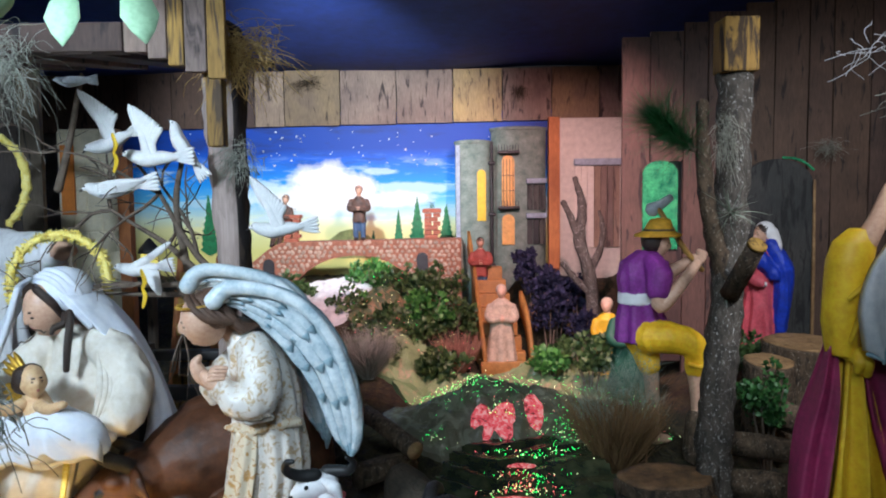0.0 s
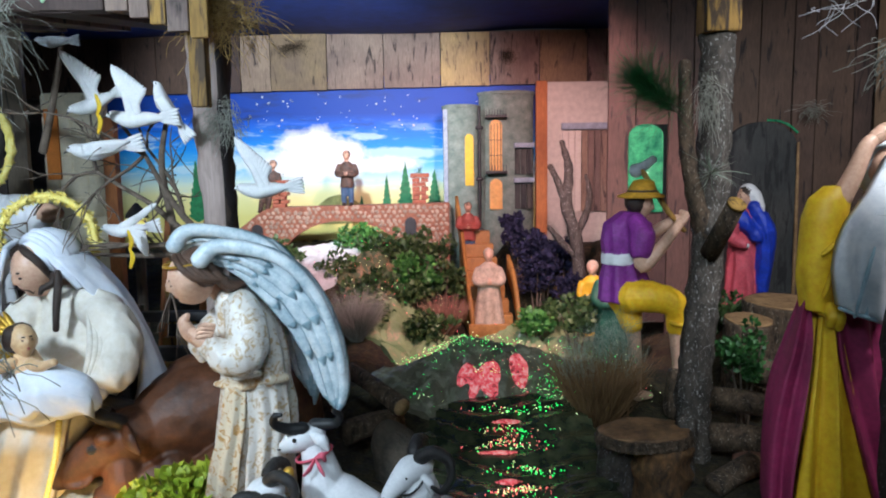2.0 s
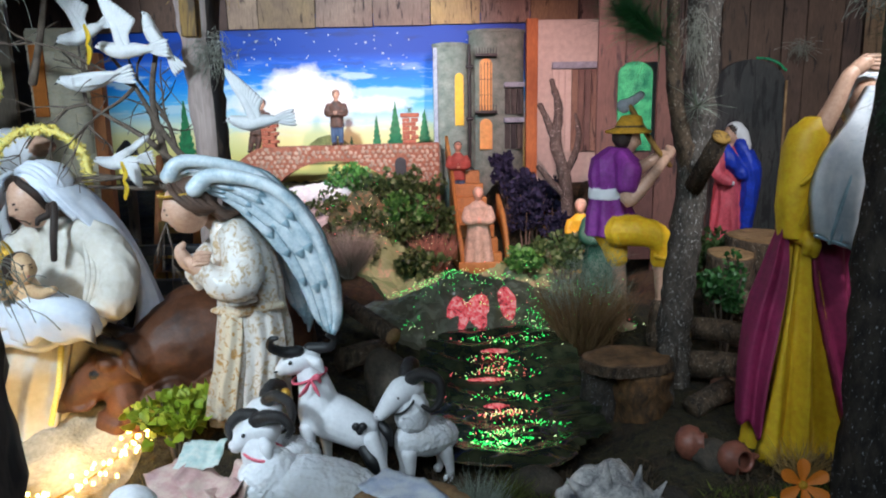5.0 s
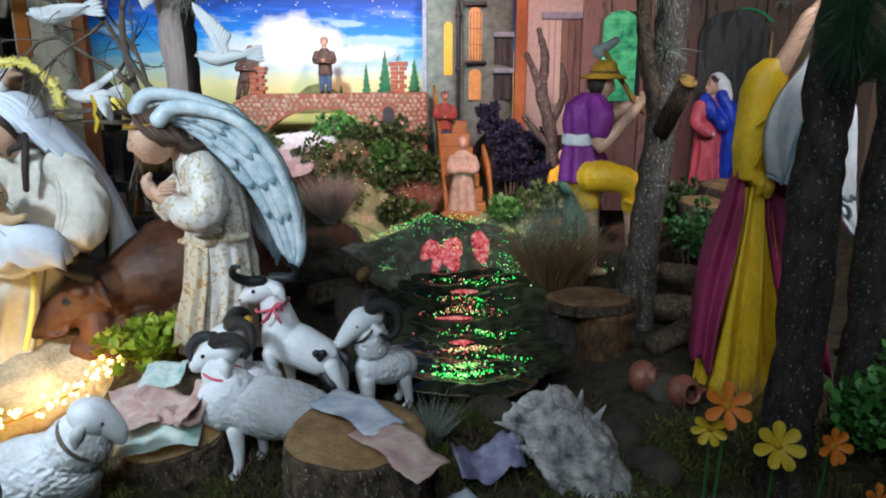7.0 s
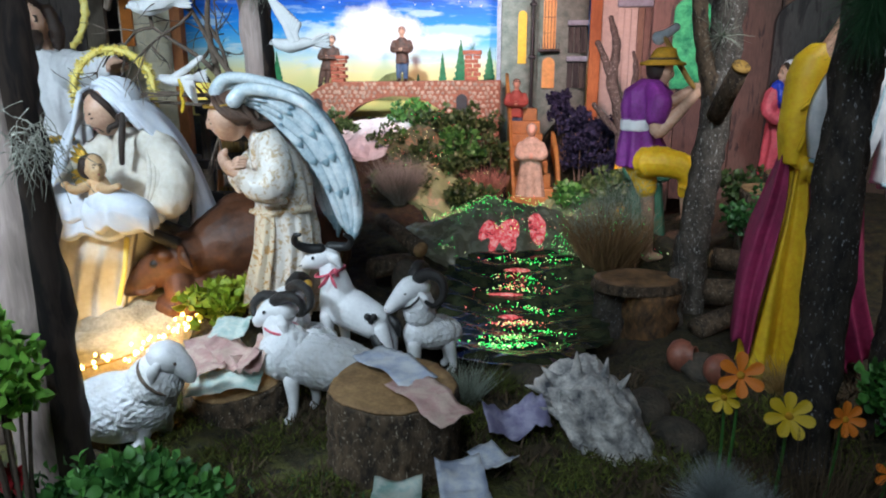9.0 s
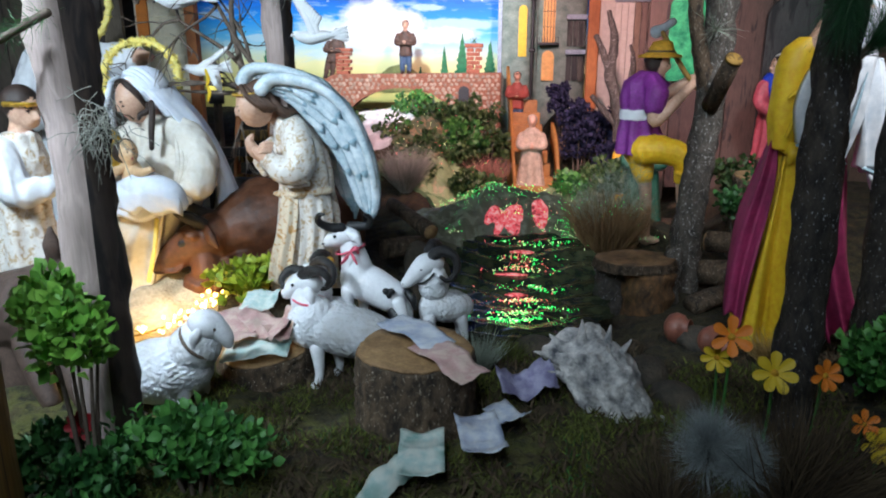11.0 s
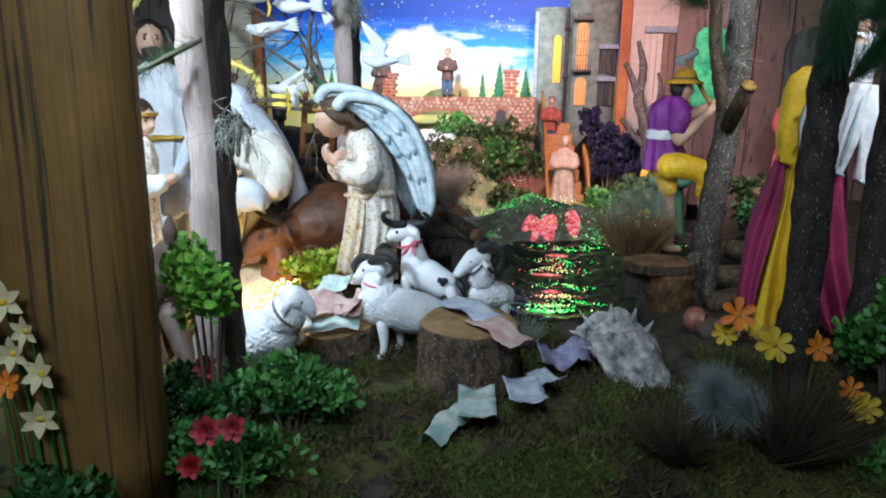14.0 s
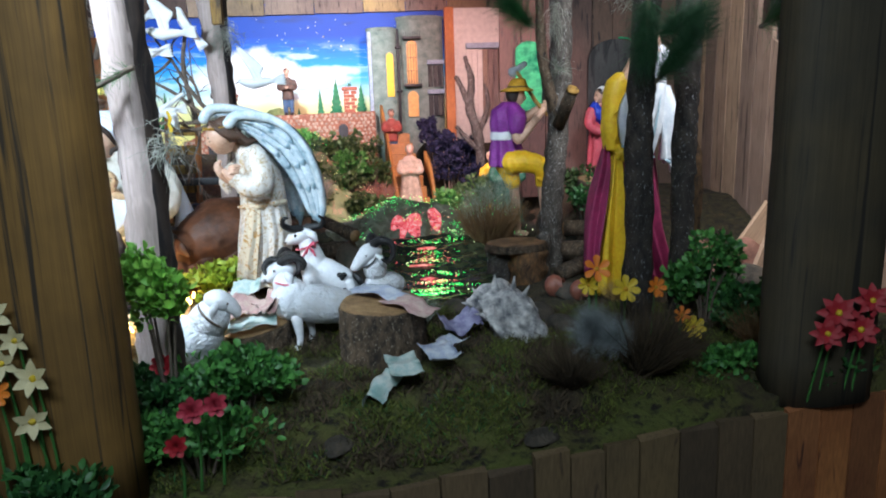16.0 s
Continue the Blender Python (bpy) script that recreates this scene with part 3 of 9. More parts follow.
def sculpted(name, bm, mats, voxel, smooth=2, relief=0.0, rscale=60, drape=None, extra=None):
    """Melts the joined shapes into one cast figure; each face keeps the paint of the shape it came from."""
    bmesh.ops.recalc_face_normals(bm, faces=bm.faces[:])
    bmesh.ops.triangulate(bm, faces=bm.faces[:])
    tree = BVHTree.FromBMesh(bm)
    bm.faces.ensure_lookup_table()
    slots = [f.material_index for f in bm.faces]
    src = bpy.data.meshes.new("cast")
    bm.to_mesh(src)
    bm.free()
    tmp = new("cast", src)
    mod = tmp.modifiers.new("remesh", "REMESH")
    mod.mode, mod.voxel_size = "VOXEL", voxel
    sm = tmp.modifiers.new("smooth", "SMOOTH")
    sm.iterations, sm.factor = smooth, 0.5
    dg = bpy.context.evaluated_depsgraph_get()
    me = bpy.data.meshes.new_from_object(tmp.evaluated_get(dg))
    bpy.data.objects.remove(tmp)
    bpy.data.meshes.remove(src)
    me.name = name
    me.materials.clear()
    for m in mats:
        me.materials.append(M[m] if isinstance(m, str) else m)
    idx = [slots[tree.find_nearest(p.center)[2]] for p in me.polygons]
    me.polygons.foreach_set("material_index", idx)
    me.polygons.foreach_set("use_smooth", [True] * len(me.polygons))
    if drape:
        amp = [0.0] * len(me.vertices)
        for p, s in zip(me.polygons, idx):
            if s in drape:
                for k in p.vertices:
                    amp[k] = drape[s]
        cos = [v.co.copy() for v in me.vertices]
        nor = [v.normal.copy() for v in me.vertices]
        for k, c in enumerate(cos):
            if amp[k]:
                r = 1 - 2.4 * abs(noise.noise((c.x * 34, c.y * 34, c.z * 8 + c.x * 6)))
                cos[k] = c + nor[k] * amp[k] * (r - 0.4 + 0.35 * noise.noise(c * 70))
        me.vertices.foreach_set("co", [x for c in cos for x in c])
        me.update()
    if relief:
        cos = [v.co + v.normal * relief * noise.noise(v.co * rscale) for v in me.vertices]
        me.vertices.foreach_set("co", [x for c in cos for x in c])
        me.update()
    if extra:
        # finely modelled pieces join the cast as they are
        bmesh.ops.recalc_face_normals(extra, faces=extra.faces[:])
        for f in extra.faces:
            f.smooth = True
        extra.from_mesh(me)
        extra.to_mesh(me)
        extra.free()
        me.update()
    return new(name, me)


def resampled(pts, n):
    cp = curve_pts(pts, 12)
    out = []
    for i in range(n + 1):
        f = i / n * (len(cp) - 1)
        k = min(int(f), len(cp) - 2)
        out.append(cp[k].lerp(cp[k + 1], f - k))
    return out


def sheet(bm, a, b, mi=0, out=(0, -1, 0), bulge=0.0, folds=5, amp=0.006, thick=0.006, nu=28, nv=44, phase=0.0, grow=1.0, hem=0.0):
    """Cloth hung between two edge curves, with folds that run along them and deepen downwards."""
    out = Vector(out).normalized()
    ca, cb = resampled(a, nu), resampled(b, nu)
    front, back = [], []
    for i in range(nu + 1):
        u = i / nu
        fr, bk = [], []
        for j in range(nv + 1):
            v = j / nv
            w = v + 0.03 * math.sin(7 * v + 3 * u + phase)
            f = math.sin(2 * math.pi * folds * w + phase + 0.8 * math.sin(3 * u + phase))
            f = f * (0.72 + 0.28 * abs(f))
            p = ca[i].lerp(cb[i], v) + out * (bulge * math.sin(math.pi * v) + amp * (1 - grow + grow * u) * f)
            p.z += hem * math.sin(2 * math.pi * folds * w + phase + 1) * u ** 6
            p += out * 0.0016 * noise.noise(p * 60)
            fr.append(bm.verts.new(p))
            bk.append(bm.verts.new(p - out * thick))
        front.append(fr)
        back.append(bk)
    for i in range(nu):
        for j in range(nv):
            for q in (bm.faces.new((front[i][j], front[i][j + 1], front[i + 1][j + 1], front[i + 1][j])), bm.faces.new((back[i][j], back[i + 1][j], back[i + 1][j + 1], back[i][j + 1]))):
                q.material_index = mi
    rim = [(r, 0) for r in range(nu)] + [(nu, c) for c in range(nv)] + [(r, nv) for r in range(nu, 0, -1)] + [(0, c) for c in range(nv, 0, -1)]
    for k, (r, c) in enumerate(rim):
        r2, c2 = rim[(k + 1) % len(rim)]
        bm.faces.new((front[r][c], front[r2][c2], back[r2][c2], back[r][c])).material_index = mi


def feather(bm, pts, width, mi, edge, out=(0, -1, 0), thick=0.004, n=9):
    """One vane along pts: domed, rounded at its end, its rim in the edge paint."""
    out = Vector(out).normalized()
    cp = resampled(pts, n)
    rows = []
    for i, p in enumerate(cp):
        t = (cp[min(i + 1, n)] - cp[max(i - 1, 0)]).normalized()
        side = t.cross(out).normalized()
        q = i / n
        w = width * (0.7 + 0.3 * min(1, q * 3)) * (1 if q < 0.7 else math.sqrt(max(0.03, 1 - ((q - 0.7) / 0.3) ** 2)))
        row = [p + side * w * k + out * thick * h for k, h in ((-1, -0.4), (-0.8, 0.5), (-0.3, 0.95), (-0.05, 1.2), (0.05, 1.2), (0.3, 0.95), (0.8, 0.5), (1, -0.4))]
        rows.append([bm.verts.new(v) for v in row])
    for i in range(n):
        for j in range(7):
            f = bm.faces.new((rows[i][j], rows[i][j + 1], rows[i + 1][j + 1], rows[i + 1][j]))
            f.material_index = edge if j in (0, 6) or i >= n - 1 else mi
        bm.faces.new((rows[i][7], rows[i][0], rows[i + 1][0], rows[i + 1][7])).material_index = edge
    bm.faces.new(rows[0]).material_index = mi
    bm.faces.new(rows[-1][::-1]).material_index = edge


def face_head(bm, c, r, face, down, skin, hair, lip, tilt=0.0, seg=60, rings=44):
    """A modelled head: brow, eyes cast down, nose, lips, cheeks and chin."""
    c = Vector(c)
    d = Vector((math.cos(radians(face)) * math.cos(radians(down)), math.sin(radians(face)) * math.cos(radians(down)), -math.sin(radians(down))))
    up = (Vector((0, 0, 1)) - d * d.z).normalized()
    up = Matrix.Rotation(radians(tilt), 3, d) @ up
    s = d.cross(up)
    bumps = ((0, 0.16, 0.1, 0.14, 0.07), (0, 0.02, 0.085, 0.13, 0.13), (0, -0.13, 0.11, 0.08, 0.17), (0.3, 0.2, 0.2, 0.07, 0.035), (-0.3, 0.2, 0.2, 0.07, 0.035), (0.3, 0.04, 0.14, 0.09, -0.075), (-0.3, 0.04, 0.14, 0.09, -0.075),
             (0.3, 0.02, 0.1, 0.05, 0.05), (-0.3, 0.02, 0.1, 0.05, 0.05), (0.42, -0.2, 0.2, 0.18, 0.015), (-0.42, -0.2, 0.2, 0.18, 0.015), (0, -0.36, 0.14, 0.04, 0.06), (0, -0.415, 0.16, 0.016, -0.045), (0, -0.47, 0.12, 0.04, 0.06), (0, -0.56, 0.16, 0.05, -0.04), (0, -0.72, 0.16, 0.12, 0.1))
    vr = []
    for i in range(rings + 1):
        th = math.pi * (0.015 + 0.97 * i / rings)
        ring = []
        for j in range(seg):
            a = 2 * math.pi * j / seg
            f, q, u = math.sin(th) * math.cos(a), math.sin(th) * math.sin(a), math.cos(th)
            k = 1.0
            if f > 0:
                for bs, bu, ws, wu, amp in bumps:
                    k += amp * math.exp(-((q - bs) / ws) ** 2 - ((u - bu) / wu) ** 2)
            jaw = 1 - 0.4 * smoothstep(0.0, -0.9, u)
            p = c + d * (r * 0.92 * f * k) + s * (r * 0.8 * q * jaw) + up * (r * 1.12 * u)
            ring.append((bm.verts.new(p), f, q, u))
        vr.append(ring)
    for i in range(rings):
        for j in range(seg):
            q4 = (vr[i][j], vr[i][(j + 1) % seg], vr[i + 1][(j + 1) % seg], vr[i + 1][j])
            fc = bm.faces.new([v[0] for v in q4])
            f, q, u = (sum(v[k] for v in q4) / 4 for k in (1, 2, 3))
            mi = skin
            if f > 0.2:
                e = abs(abs(q) - 0.3)
                if e < 0.13 and abs(u - 0.03 + e * 0.3) < 0.035 or e < 0.17 and abs(u - 0.25 + e * 0.35) < 0.026:
                    mi = hair
                elif abs(q) < 0.17 - 0.6 * abs(u + 0.42) and abs(u + 0.42) < 0.09:
                    mi = lip
            fc.material_index = mi
    for ring, flip in ((vr[0], False), (vr[-1], True)):
        bm.faces.new([v[0] for v in (ring[::-1] if flip else ring)]).material_index = skin
    return d, up, s


def fleece(bm, c, r, mi, m=None, kind="curl", amp=0.005, scale=1.0, seg=120, rings=80):
    """An ellipsoid coat: rows of curls, or wavy hanging locks."""
    vr = []
    m = m or Matrix.Identity(4)
    for i in range(rings + 1):
        th = math.pi * (0.015 + 0.97 * i / rings)
        ring = []
        for j in range(seg):
            a = 2 * math.pi * j / seg
            x, y, z = math.cos(th), math.sin(th) * math.cos(a), math.sin(th) * math.sin(a)
            p = Vector((r[0] * x, r[1] * y, r[2] * z))
            w = p * 28 * scale
            jx = 0.35 * noise.noise(p * 45)
            if kind == "curl":
                k = 1.25 - 1.5 * noise.voronoi(p * 62 * scale)[0][0]
            else:
                k = abs(math.sin(p.x * 120 * scale + 1.6 * math.sin(a * 14 + jx * 4) + jx * 4)) ** 0.8
            n = Vector((x / r[0], y / r[1], z / r[2])).normalized()
            ring.append(bm.verts.new(m @ (Vector(c) + p + n * amp * (k - 0.5 + 0.5 * noise.noise(w)))))
        vr.append(ring)
    for i in range(rings):
        for j in range(seg):
            bm.faces.new((vr[i][j], vr[i][(j + 1) % seg], vr[i + 1][(j + 1) % seg], vr[i + 1][j])).material_index = mi
    bm.faces.new(vr[0][::-1]).material_index = mi
    bm.faces.new(vr[-1]).material_index = mi


def leaf_mesh(length, width, bend=0.25, fold=0.15):
    """A pointed leaf along +y, cupped along its rib: two strips, closed beneath."""
    bm = bm_new()
    rows = []
    for t, w in ((0, 0.08), (0.25, 0.8), (0.55, 1.0), (0.8, 0.6), (1, 0.03)):
        z = -bend * length * t * t
        rows.append([bm.verts.new((s * width / 2 * w, t * length, z + abs(s) * fold * width * w)) for s in (-1, 0, 1)])
    for a, b in zip(rows, rows[1:]):
        for i in (0, 1):
            bm.faces.new((a[i], a[i + 1], b[i + 1], b[i]))
    me = bpy.data.meshes.new("leaf")
    bm.to_mesh(me)
    bm.free()
    return me


def scatter_mesh(name, me, places, mats, smooth=True, parent=None, slots=None):
    """Many copies of one small mesh joined into one object; places are matrices."""
    vs = np.array([v.co[:] for v in me.vertices])
    fs = [tuple(p.vertices) for p in me.polygons]
    allv, allf, mi = [], [], []
    for k, m in enumerate(places):
        a = np.array(m)
        base = len(allv) * len(vs)
        allv.append(vs @ a[:3, :3].T + a[:3, 3])
        allf += [tuple(base + i for i in f) for f in fs]
        mi += [slots[k] if slots else 0] * len(fs)
    out = bpy.data.meshes.new(name)
    out.from_pydata(np.concatenate(allv).tolist(), [], allf)
    for m in mats if isinstance(mats, (list, tuple)) else [mats]:
        out.materials.append(M[m] if isinstance(m, str) else m)
    out.polygons.foreach_set("material_index", mi)
    out.polygons.foreach_set("use_smooth", [smooth] * len(out.polygons))
    ob = new(name, out)
    ob.parent = parent
    return ob


def aim(p, d, roll=0.0, s=1.0):
    """A matrix at p whose y axis runs along d."""
    return Matrix.Translation(p) @ Vector(d).to_track_quat("Y", "Z").to_matrix().to_4x4() @ Matrix.Rotation(roll, 4, "Y") @ Matrix.Scale(s, 4)


def blade(length, width):
    bm = bm_new()
    ps = [(0, 0, 0, 1), (0, length * 0.5, length * 0.06, 0.7), (0, length, -length * 0.05, 0.08)]
    rows = [[bm.verts.new((s * width / 2 * w, y, z)) for s in (-1, 1)] for x, y, z, w in ps]
    for a, b in zip(rows, rows[1:]):
        bm.faces.new((a[0], a[1], b[1], b[0]))
    me = bpy.data.meshes.new("blade")
    bm.to_mesh(me)
    bm.free()
    return me


def rand_dir(up=0.3):
    while True:
        v = Vector((RNG.uniform(-1, 1), RNG.uniform(-1, 1), RNG.uniform(-1, 1)))
        if 0.1 < v.length < 1:
            v.z += up
            return v.normalized()

# ---- the setting ----
def slab_thing(name, lo, hi, mat, label, bevel=0.0):
    bm = bm_new()
    box(bm, lo, hi, 0, bevel)
    return tagged(finish(name, bm, mat, smooth=False), label, name.split("_")[0], "", "structure")


def ground():
    xs = np.concatenate([np.linspace(-2.2, -0.95, 26), np.linspace(-0.94, 1.1, 137), np.linspace(1.12, 2.2, 22)])
    ys = np.concatenate([np.linspace(0.3, 2.2, 128), np.linspace(2.23, 3.8, 44)])
    bm = bm_new()
    grid = []
    for y in ys:
        row = []
        for x in xs:
            edge = 0.33 + 0.19 * (x + 0.0) if x > 0 else 0.33 - 0.02 * x
            yy = y + (edge - 0.3) * (1 - smoothstep(0.3, 1.0, y))
            row.append(bm.verts.new((x, yy, gz(x, yy) + 0.008 * noise.noise((x * 38, yy * 38, 4)) + 0.004 * noise.noise((x * 90, yy * 90, 2)))))
        grid.append(row)
    for a, b in zip(grid, grid[1:]):
        for i in range(len(a) - 1):
            bm.faces.new((a[i], a[i + 1], b[i + 1], b[i]))
    # a skirt closes the front and the sides
    rim = [r[0] for r in grid[::-1]] + grid[0][1:] + [r[-1] for r in grid[1:]]
    low = [bm.verts.new((v.co.x, v.co.y, -0.5)) for v in rim]
    for i in range(len(rim) - 1):
        bm.faces.new((rim[i], low[i], low[i + 1], rim[i + 1]))
    return tagged(finish("ground", bm, "moss"), "dark mossy ground of the display, brown and green", "ground", "", "structure")


ground()
slab_thing("floor", (-3.0, -3.0, -0.95), (3.0, 4.2, -0.85), "wall", "plain grey room floor below the display")
slab_thing("wall_south", (-3.0, -3.1, -0.85), (3.0, -3.0, 2.3), "wall", "plain dim room wall behind the viewer")
slab_thing("wall_west", (-3.1, -3.1, -0.85), (-3.0, 4.2, 2.3), "wall", "plain dim room wall")
slab_thing("wall_east", (3.0, -3.1, -0.85), (3.1, 4.2, 2.3), "wall", "plain dim room wall")
slab_thing("wall_north", (-3.0, 3.82, -0.85), (3.0, 3.92, 2.3), "wall", "plain wall behind the painted backdrop")
slab_thing("ceiling", (-3.1, -3.1, 2.3), (3.1, 4.2, 2.4), "wall", "plain room ceiling")


def tarp():
    bm = bm_new()
    n, k = 60, 50
    g = []
    for j in range(k + 1):
        y = 0.9 + j / k * 2.88
        row = []
        for i in range(n + 1):
            x = -2.6 + i / n * 5.2
            z = 1.41 + 0.16 * smoothstep(3.6, 2.0, y) + 0.012 * math.sin(x * 4 + y * 1.5) + 0.06 * smoothstep(0.6, 1.8, x) + 0.01 * noise.noise((x * 2, y * 2, 0))
            row.append((bm.verts.new((x, y, z)), bm.verts.new((x, y, z + 0.004))))
        g.append(row)
    for a, b in zip(g, g[1:]):
        for i in range(n):
            bm.faces.new((a[i][0], b[i][0], b[i + 1][0], a[i + 1][0]))
            bm.faces.new((a[i][1], a[i + 1][1], b[i + 1][1], b[i][1]))
    return tagged(finish("ceiling_tarp", bm, "tarp"), "deep blue cloth canopy stretched overhead", "canopy", "", "structure")


tarp()


def plank(name, x0, x1, z0, z1, th, mat, parent, ragged=0.0, y=0.0):
    bm = bm_new()
    n = 6
    g = 0.0025
    rows = []
    for i in range(n + 1):
        t = i / n
        z = z0 + (z1 - z0) * t
        w = 0.003 * noise.noise((x0 * 31, z * 14, 0.5))
        rows.append([(x0 + g + w, y, z), (x1 - g + w * 0.6, y, z), (x1 - g + w * 0.6, y + th, z), (x0 + g + w, y + th, z)])
    if ragged:
        for q in range(4):
            a = rows[-1][q]
            rows[-1][q] = (a[0], a[1], a[2] + RNG.uniform(-ragged, ragged))
    ring_skin(bm, rows, 0)
    return part(name, bm, mat, parent, smooth=False)


# painted backdrop
bm = bm_new()
box(bm, (-1.75, 3.74, 0.2), (0.62, 3.765, 1.19))
backdrop = tagged(finish("backdrop", bm, "sky", smooth=False), "painted backdrop of a blue starry evening sky with pale clouds", "backdrop", "", "structure")

# boards above the backdrop
band = thing("trim_boards", (0, 3.712, 0), "row of painted wooden boards above the backdrop", "boards", "", "structure")
edges = (-2.38, -2.08, -1.86, -1.65, -1.47, -1.26, -1.03, -0.873, -0.579, -0.284, 0.012, 0.27, 0.527, 0.775, 0.935)
for k, (a, b) in enumerate(zip(edges, edges[1:])):
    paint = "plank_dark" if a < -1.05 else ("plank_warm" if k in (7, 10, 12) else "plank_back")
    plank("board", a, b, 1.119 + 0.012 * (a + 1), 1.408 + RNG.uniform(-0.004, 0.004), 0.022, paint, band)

# boarded wall on the right, with a dark arched door and a green arched window
rwall = thing("wall_right", (0, 2.66, 0), "tall wall of dark brown painted boards", "wall", "", "structure")
x = 0.645
k = 0
while x < 1.95:
    w = (0.105, 0.125, 0.09, 0.14)[k % 4]
    mid = x + w / 2
    top = 1.32 + 0.2 * smoothstep(0.6, 1.6, mid) + RNG.uniform(-0.008, 0.008)
    if 0.7 < mid < 0.87:
        plank("board", x, x + w, 0.86, top, 0.02, "plank_dark", rwall)
        plank("board", x, x + w, 0.1, 0.54, 0.02, "plank_dark", rwall)
    else:
        plank("board", x, x + w, 0.05, top, 0.02, "plank_dark", rwall)
    x += w
    k += 1


def arch_board(name, cx, w, z0, z1, y, th, mat, label, category):
    """A board with a round head."""
    bm = bm_new()
    r = w / 2
    prof = [(cx - r, z0), (cx + r, z0)]
    for i in range(19):
        a = math.pi * i / 18
        prof.append((cx + r * math.cos(a), z1 - r * 0.75 + r * 0.75 * math.sin(a)))
    rings = [[(px_, yy, pz_) for px_, pz_ in prof] for yy in (y, y + th)]
    ring_skin(bm, rings, 0)
    bmesh.ops.recalc_face_normals(bm, faces=bm.faces[:])
    return finish(name, bm, mat, smooth=False)


door = arch_board("door_1", 1.215, 0.265, 0.08, 0.862, 2.63, 0.022, "plank_door", "", "")
tagged(door, "black arched wooden door with a pale worn edge", "door", "", "structure")
bm = bm_new()
tube(bm, [(1.352, 2.625, 0.1), (1.35, 2.622, 0.45), (1.348, 2.625, 0.78)], [0.006, 0.007, 0.005], 0, 8)
part("edge_strip", bm, "cut_wood", door, "pale worn strip along the edge")
bm = bm_new()
stube(bm, [(1.23, 2.622, 0.866), (1.27, 2.62, 0.862), (1.31, 2.62, 0.846), (1.34, 2.62, 0.82)], 0.005, 0, 6)
part("arch_trim", bm, "green_glass", door, "broken turquoise paint along the arch")
win = arch_board("window_1", 0.788, 0.13, 0.53, 0.862, 2.65, 0.012, "green_glass", "", "")
tagged(win, "arched window filled with crumpled green foil", "window", "", "structure")

# boarded wall along the right side
side = thing("wall_side", (0, 0, 0), "side wall of reddish brown boards with broken tops", "wall", "", "structure")
p0, p1 = Vector((1.62, 2.62, 0)), Vector((1.5, 0.75, 0))
n = 15
for i in range(n):
    a, b = p0.lerp(p1, i / n), p0.lerp(p1, (i + 1) / n)
    ang = math.atan2(b.y - a.y, b.x - a.x)
    bm_h = 0.86 + 0.1 * math.sin(i * 1.9) + (0.5 if i < 5 else 0)
    o = plank("board", 0, (b - a).length, -0.1, bm_h, 0.02, "plank_side", side, 0.03)
    o.matrix_basis = Matrix.Translation(a) @ Matrix.Rotation(ang, 4, "Z")

# loose boards fallen against the side wall
for k, (x, y, ry, rz, L) in enumerate(((1.14, 1.3, 38, 8, 0.26), (1.2, 1.22, 24, 14, 0.22))):
    b = thing("loose_board", (x, y, 0.0), "short reddish brown board leaning at the side wall", "board", "loose boards")
    o = plank("plank", -0.045, 0.045, 0.0, L, 0.016, "plank_side", b, 0.012)
    b.matrix_basis = pose(x, y, gz(x, y) + 0.016, 0, ry, rz)

# dark boards behind the stable
lwall = thing("wall_left", (0, 2.35, 0), "dark brown boarded wall behind the stable", "wall", "", "structure")
x, k = -2.4, 0
while x < -1.38:
    w = (0.13, 0.16, 0.12)[k % 3]
    plank("board", x, min(x + w, -1.372), -0.05, 1.3, 0.02, "plank_left", lwall)
    x += w
    k += 1

# low fence of boards along the front of the display
fence = thing("front_fence", (0, 0, 0), "low front of painted boards edging the display", "fence", "", "structure")
pts = [(-1.3, 0.345), (-0.6, 0.335), (-0.02, 0.315), (0.25, 0.37), (0.47, 0.41), (0.65, 0.445), (0.99, 0.51), (1.6, 0.62)]
run = 0.0
segs = []
for (ax, ay), (bx, by) in zip(pts, pts[1:]):
    a, b = Vector((ax, ay, 0)), Vector((bx, by, 0))
    m = max(1, round((b - a).length / 0.085))
    for i in range(m):
        segs.append((a.lerp(b, i / m), a.lerp(b, (i + 1) / m)))
for i, (a, b) in enumerate(segs):
    ang = math.atan2(b.y - a.y, b.x - a.x)
    red = b.x > 0.83
    o = plank("board", 0, (b - a).length, -0.84, -0.055 + RNG.uniform(-0.008, 0.008), 0.016, "plank_red" if red else "plank_front", fence, 0.006)
    o.matrix_basis = Matrix.Translation(a - Vector((0, 0.02, 0))) @ Matrix.Rotation(ang, 4, "Z")

# ---- posts and trunks ----
def trunk(name, base, path, radii, mats, label, category="tree", rough=0.25, n=20, steps=8, split=False):
    t = thing(name, base, label, category)
    bm = bm_new()
    vs = stube(bm, path, radii, 0, n, steps, rough=rough)
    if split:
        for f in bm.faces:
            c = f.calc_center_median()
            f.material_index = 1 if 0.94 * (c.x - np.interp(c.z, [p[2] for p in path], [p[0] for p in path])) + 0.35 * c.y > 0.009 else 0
    part("trunk", bm, mats, t)
    return t


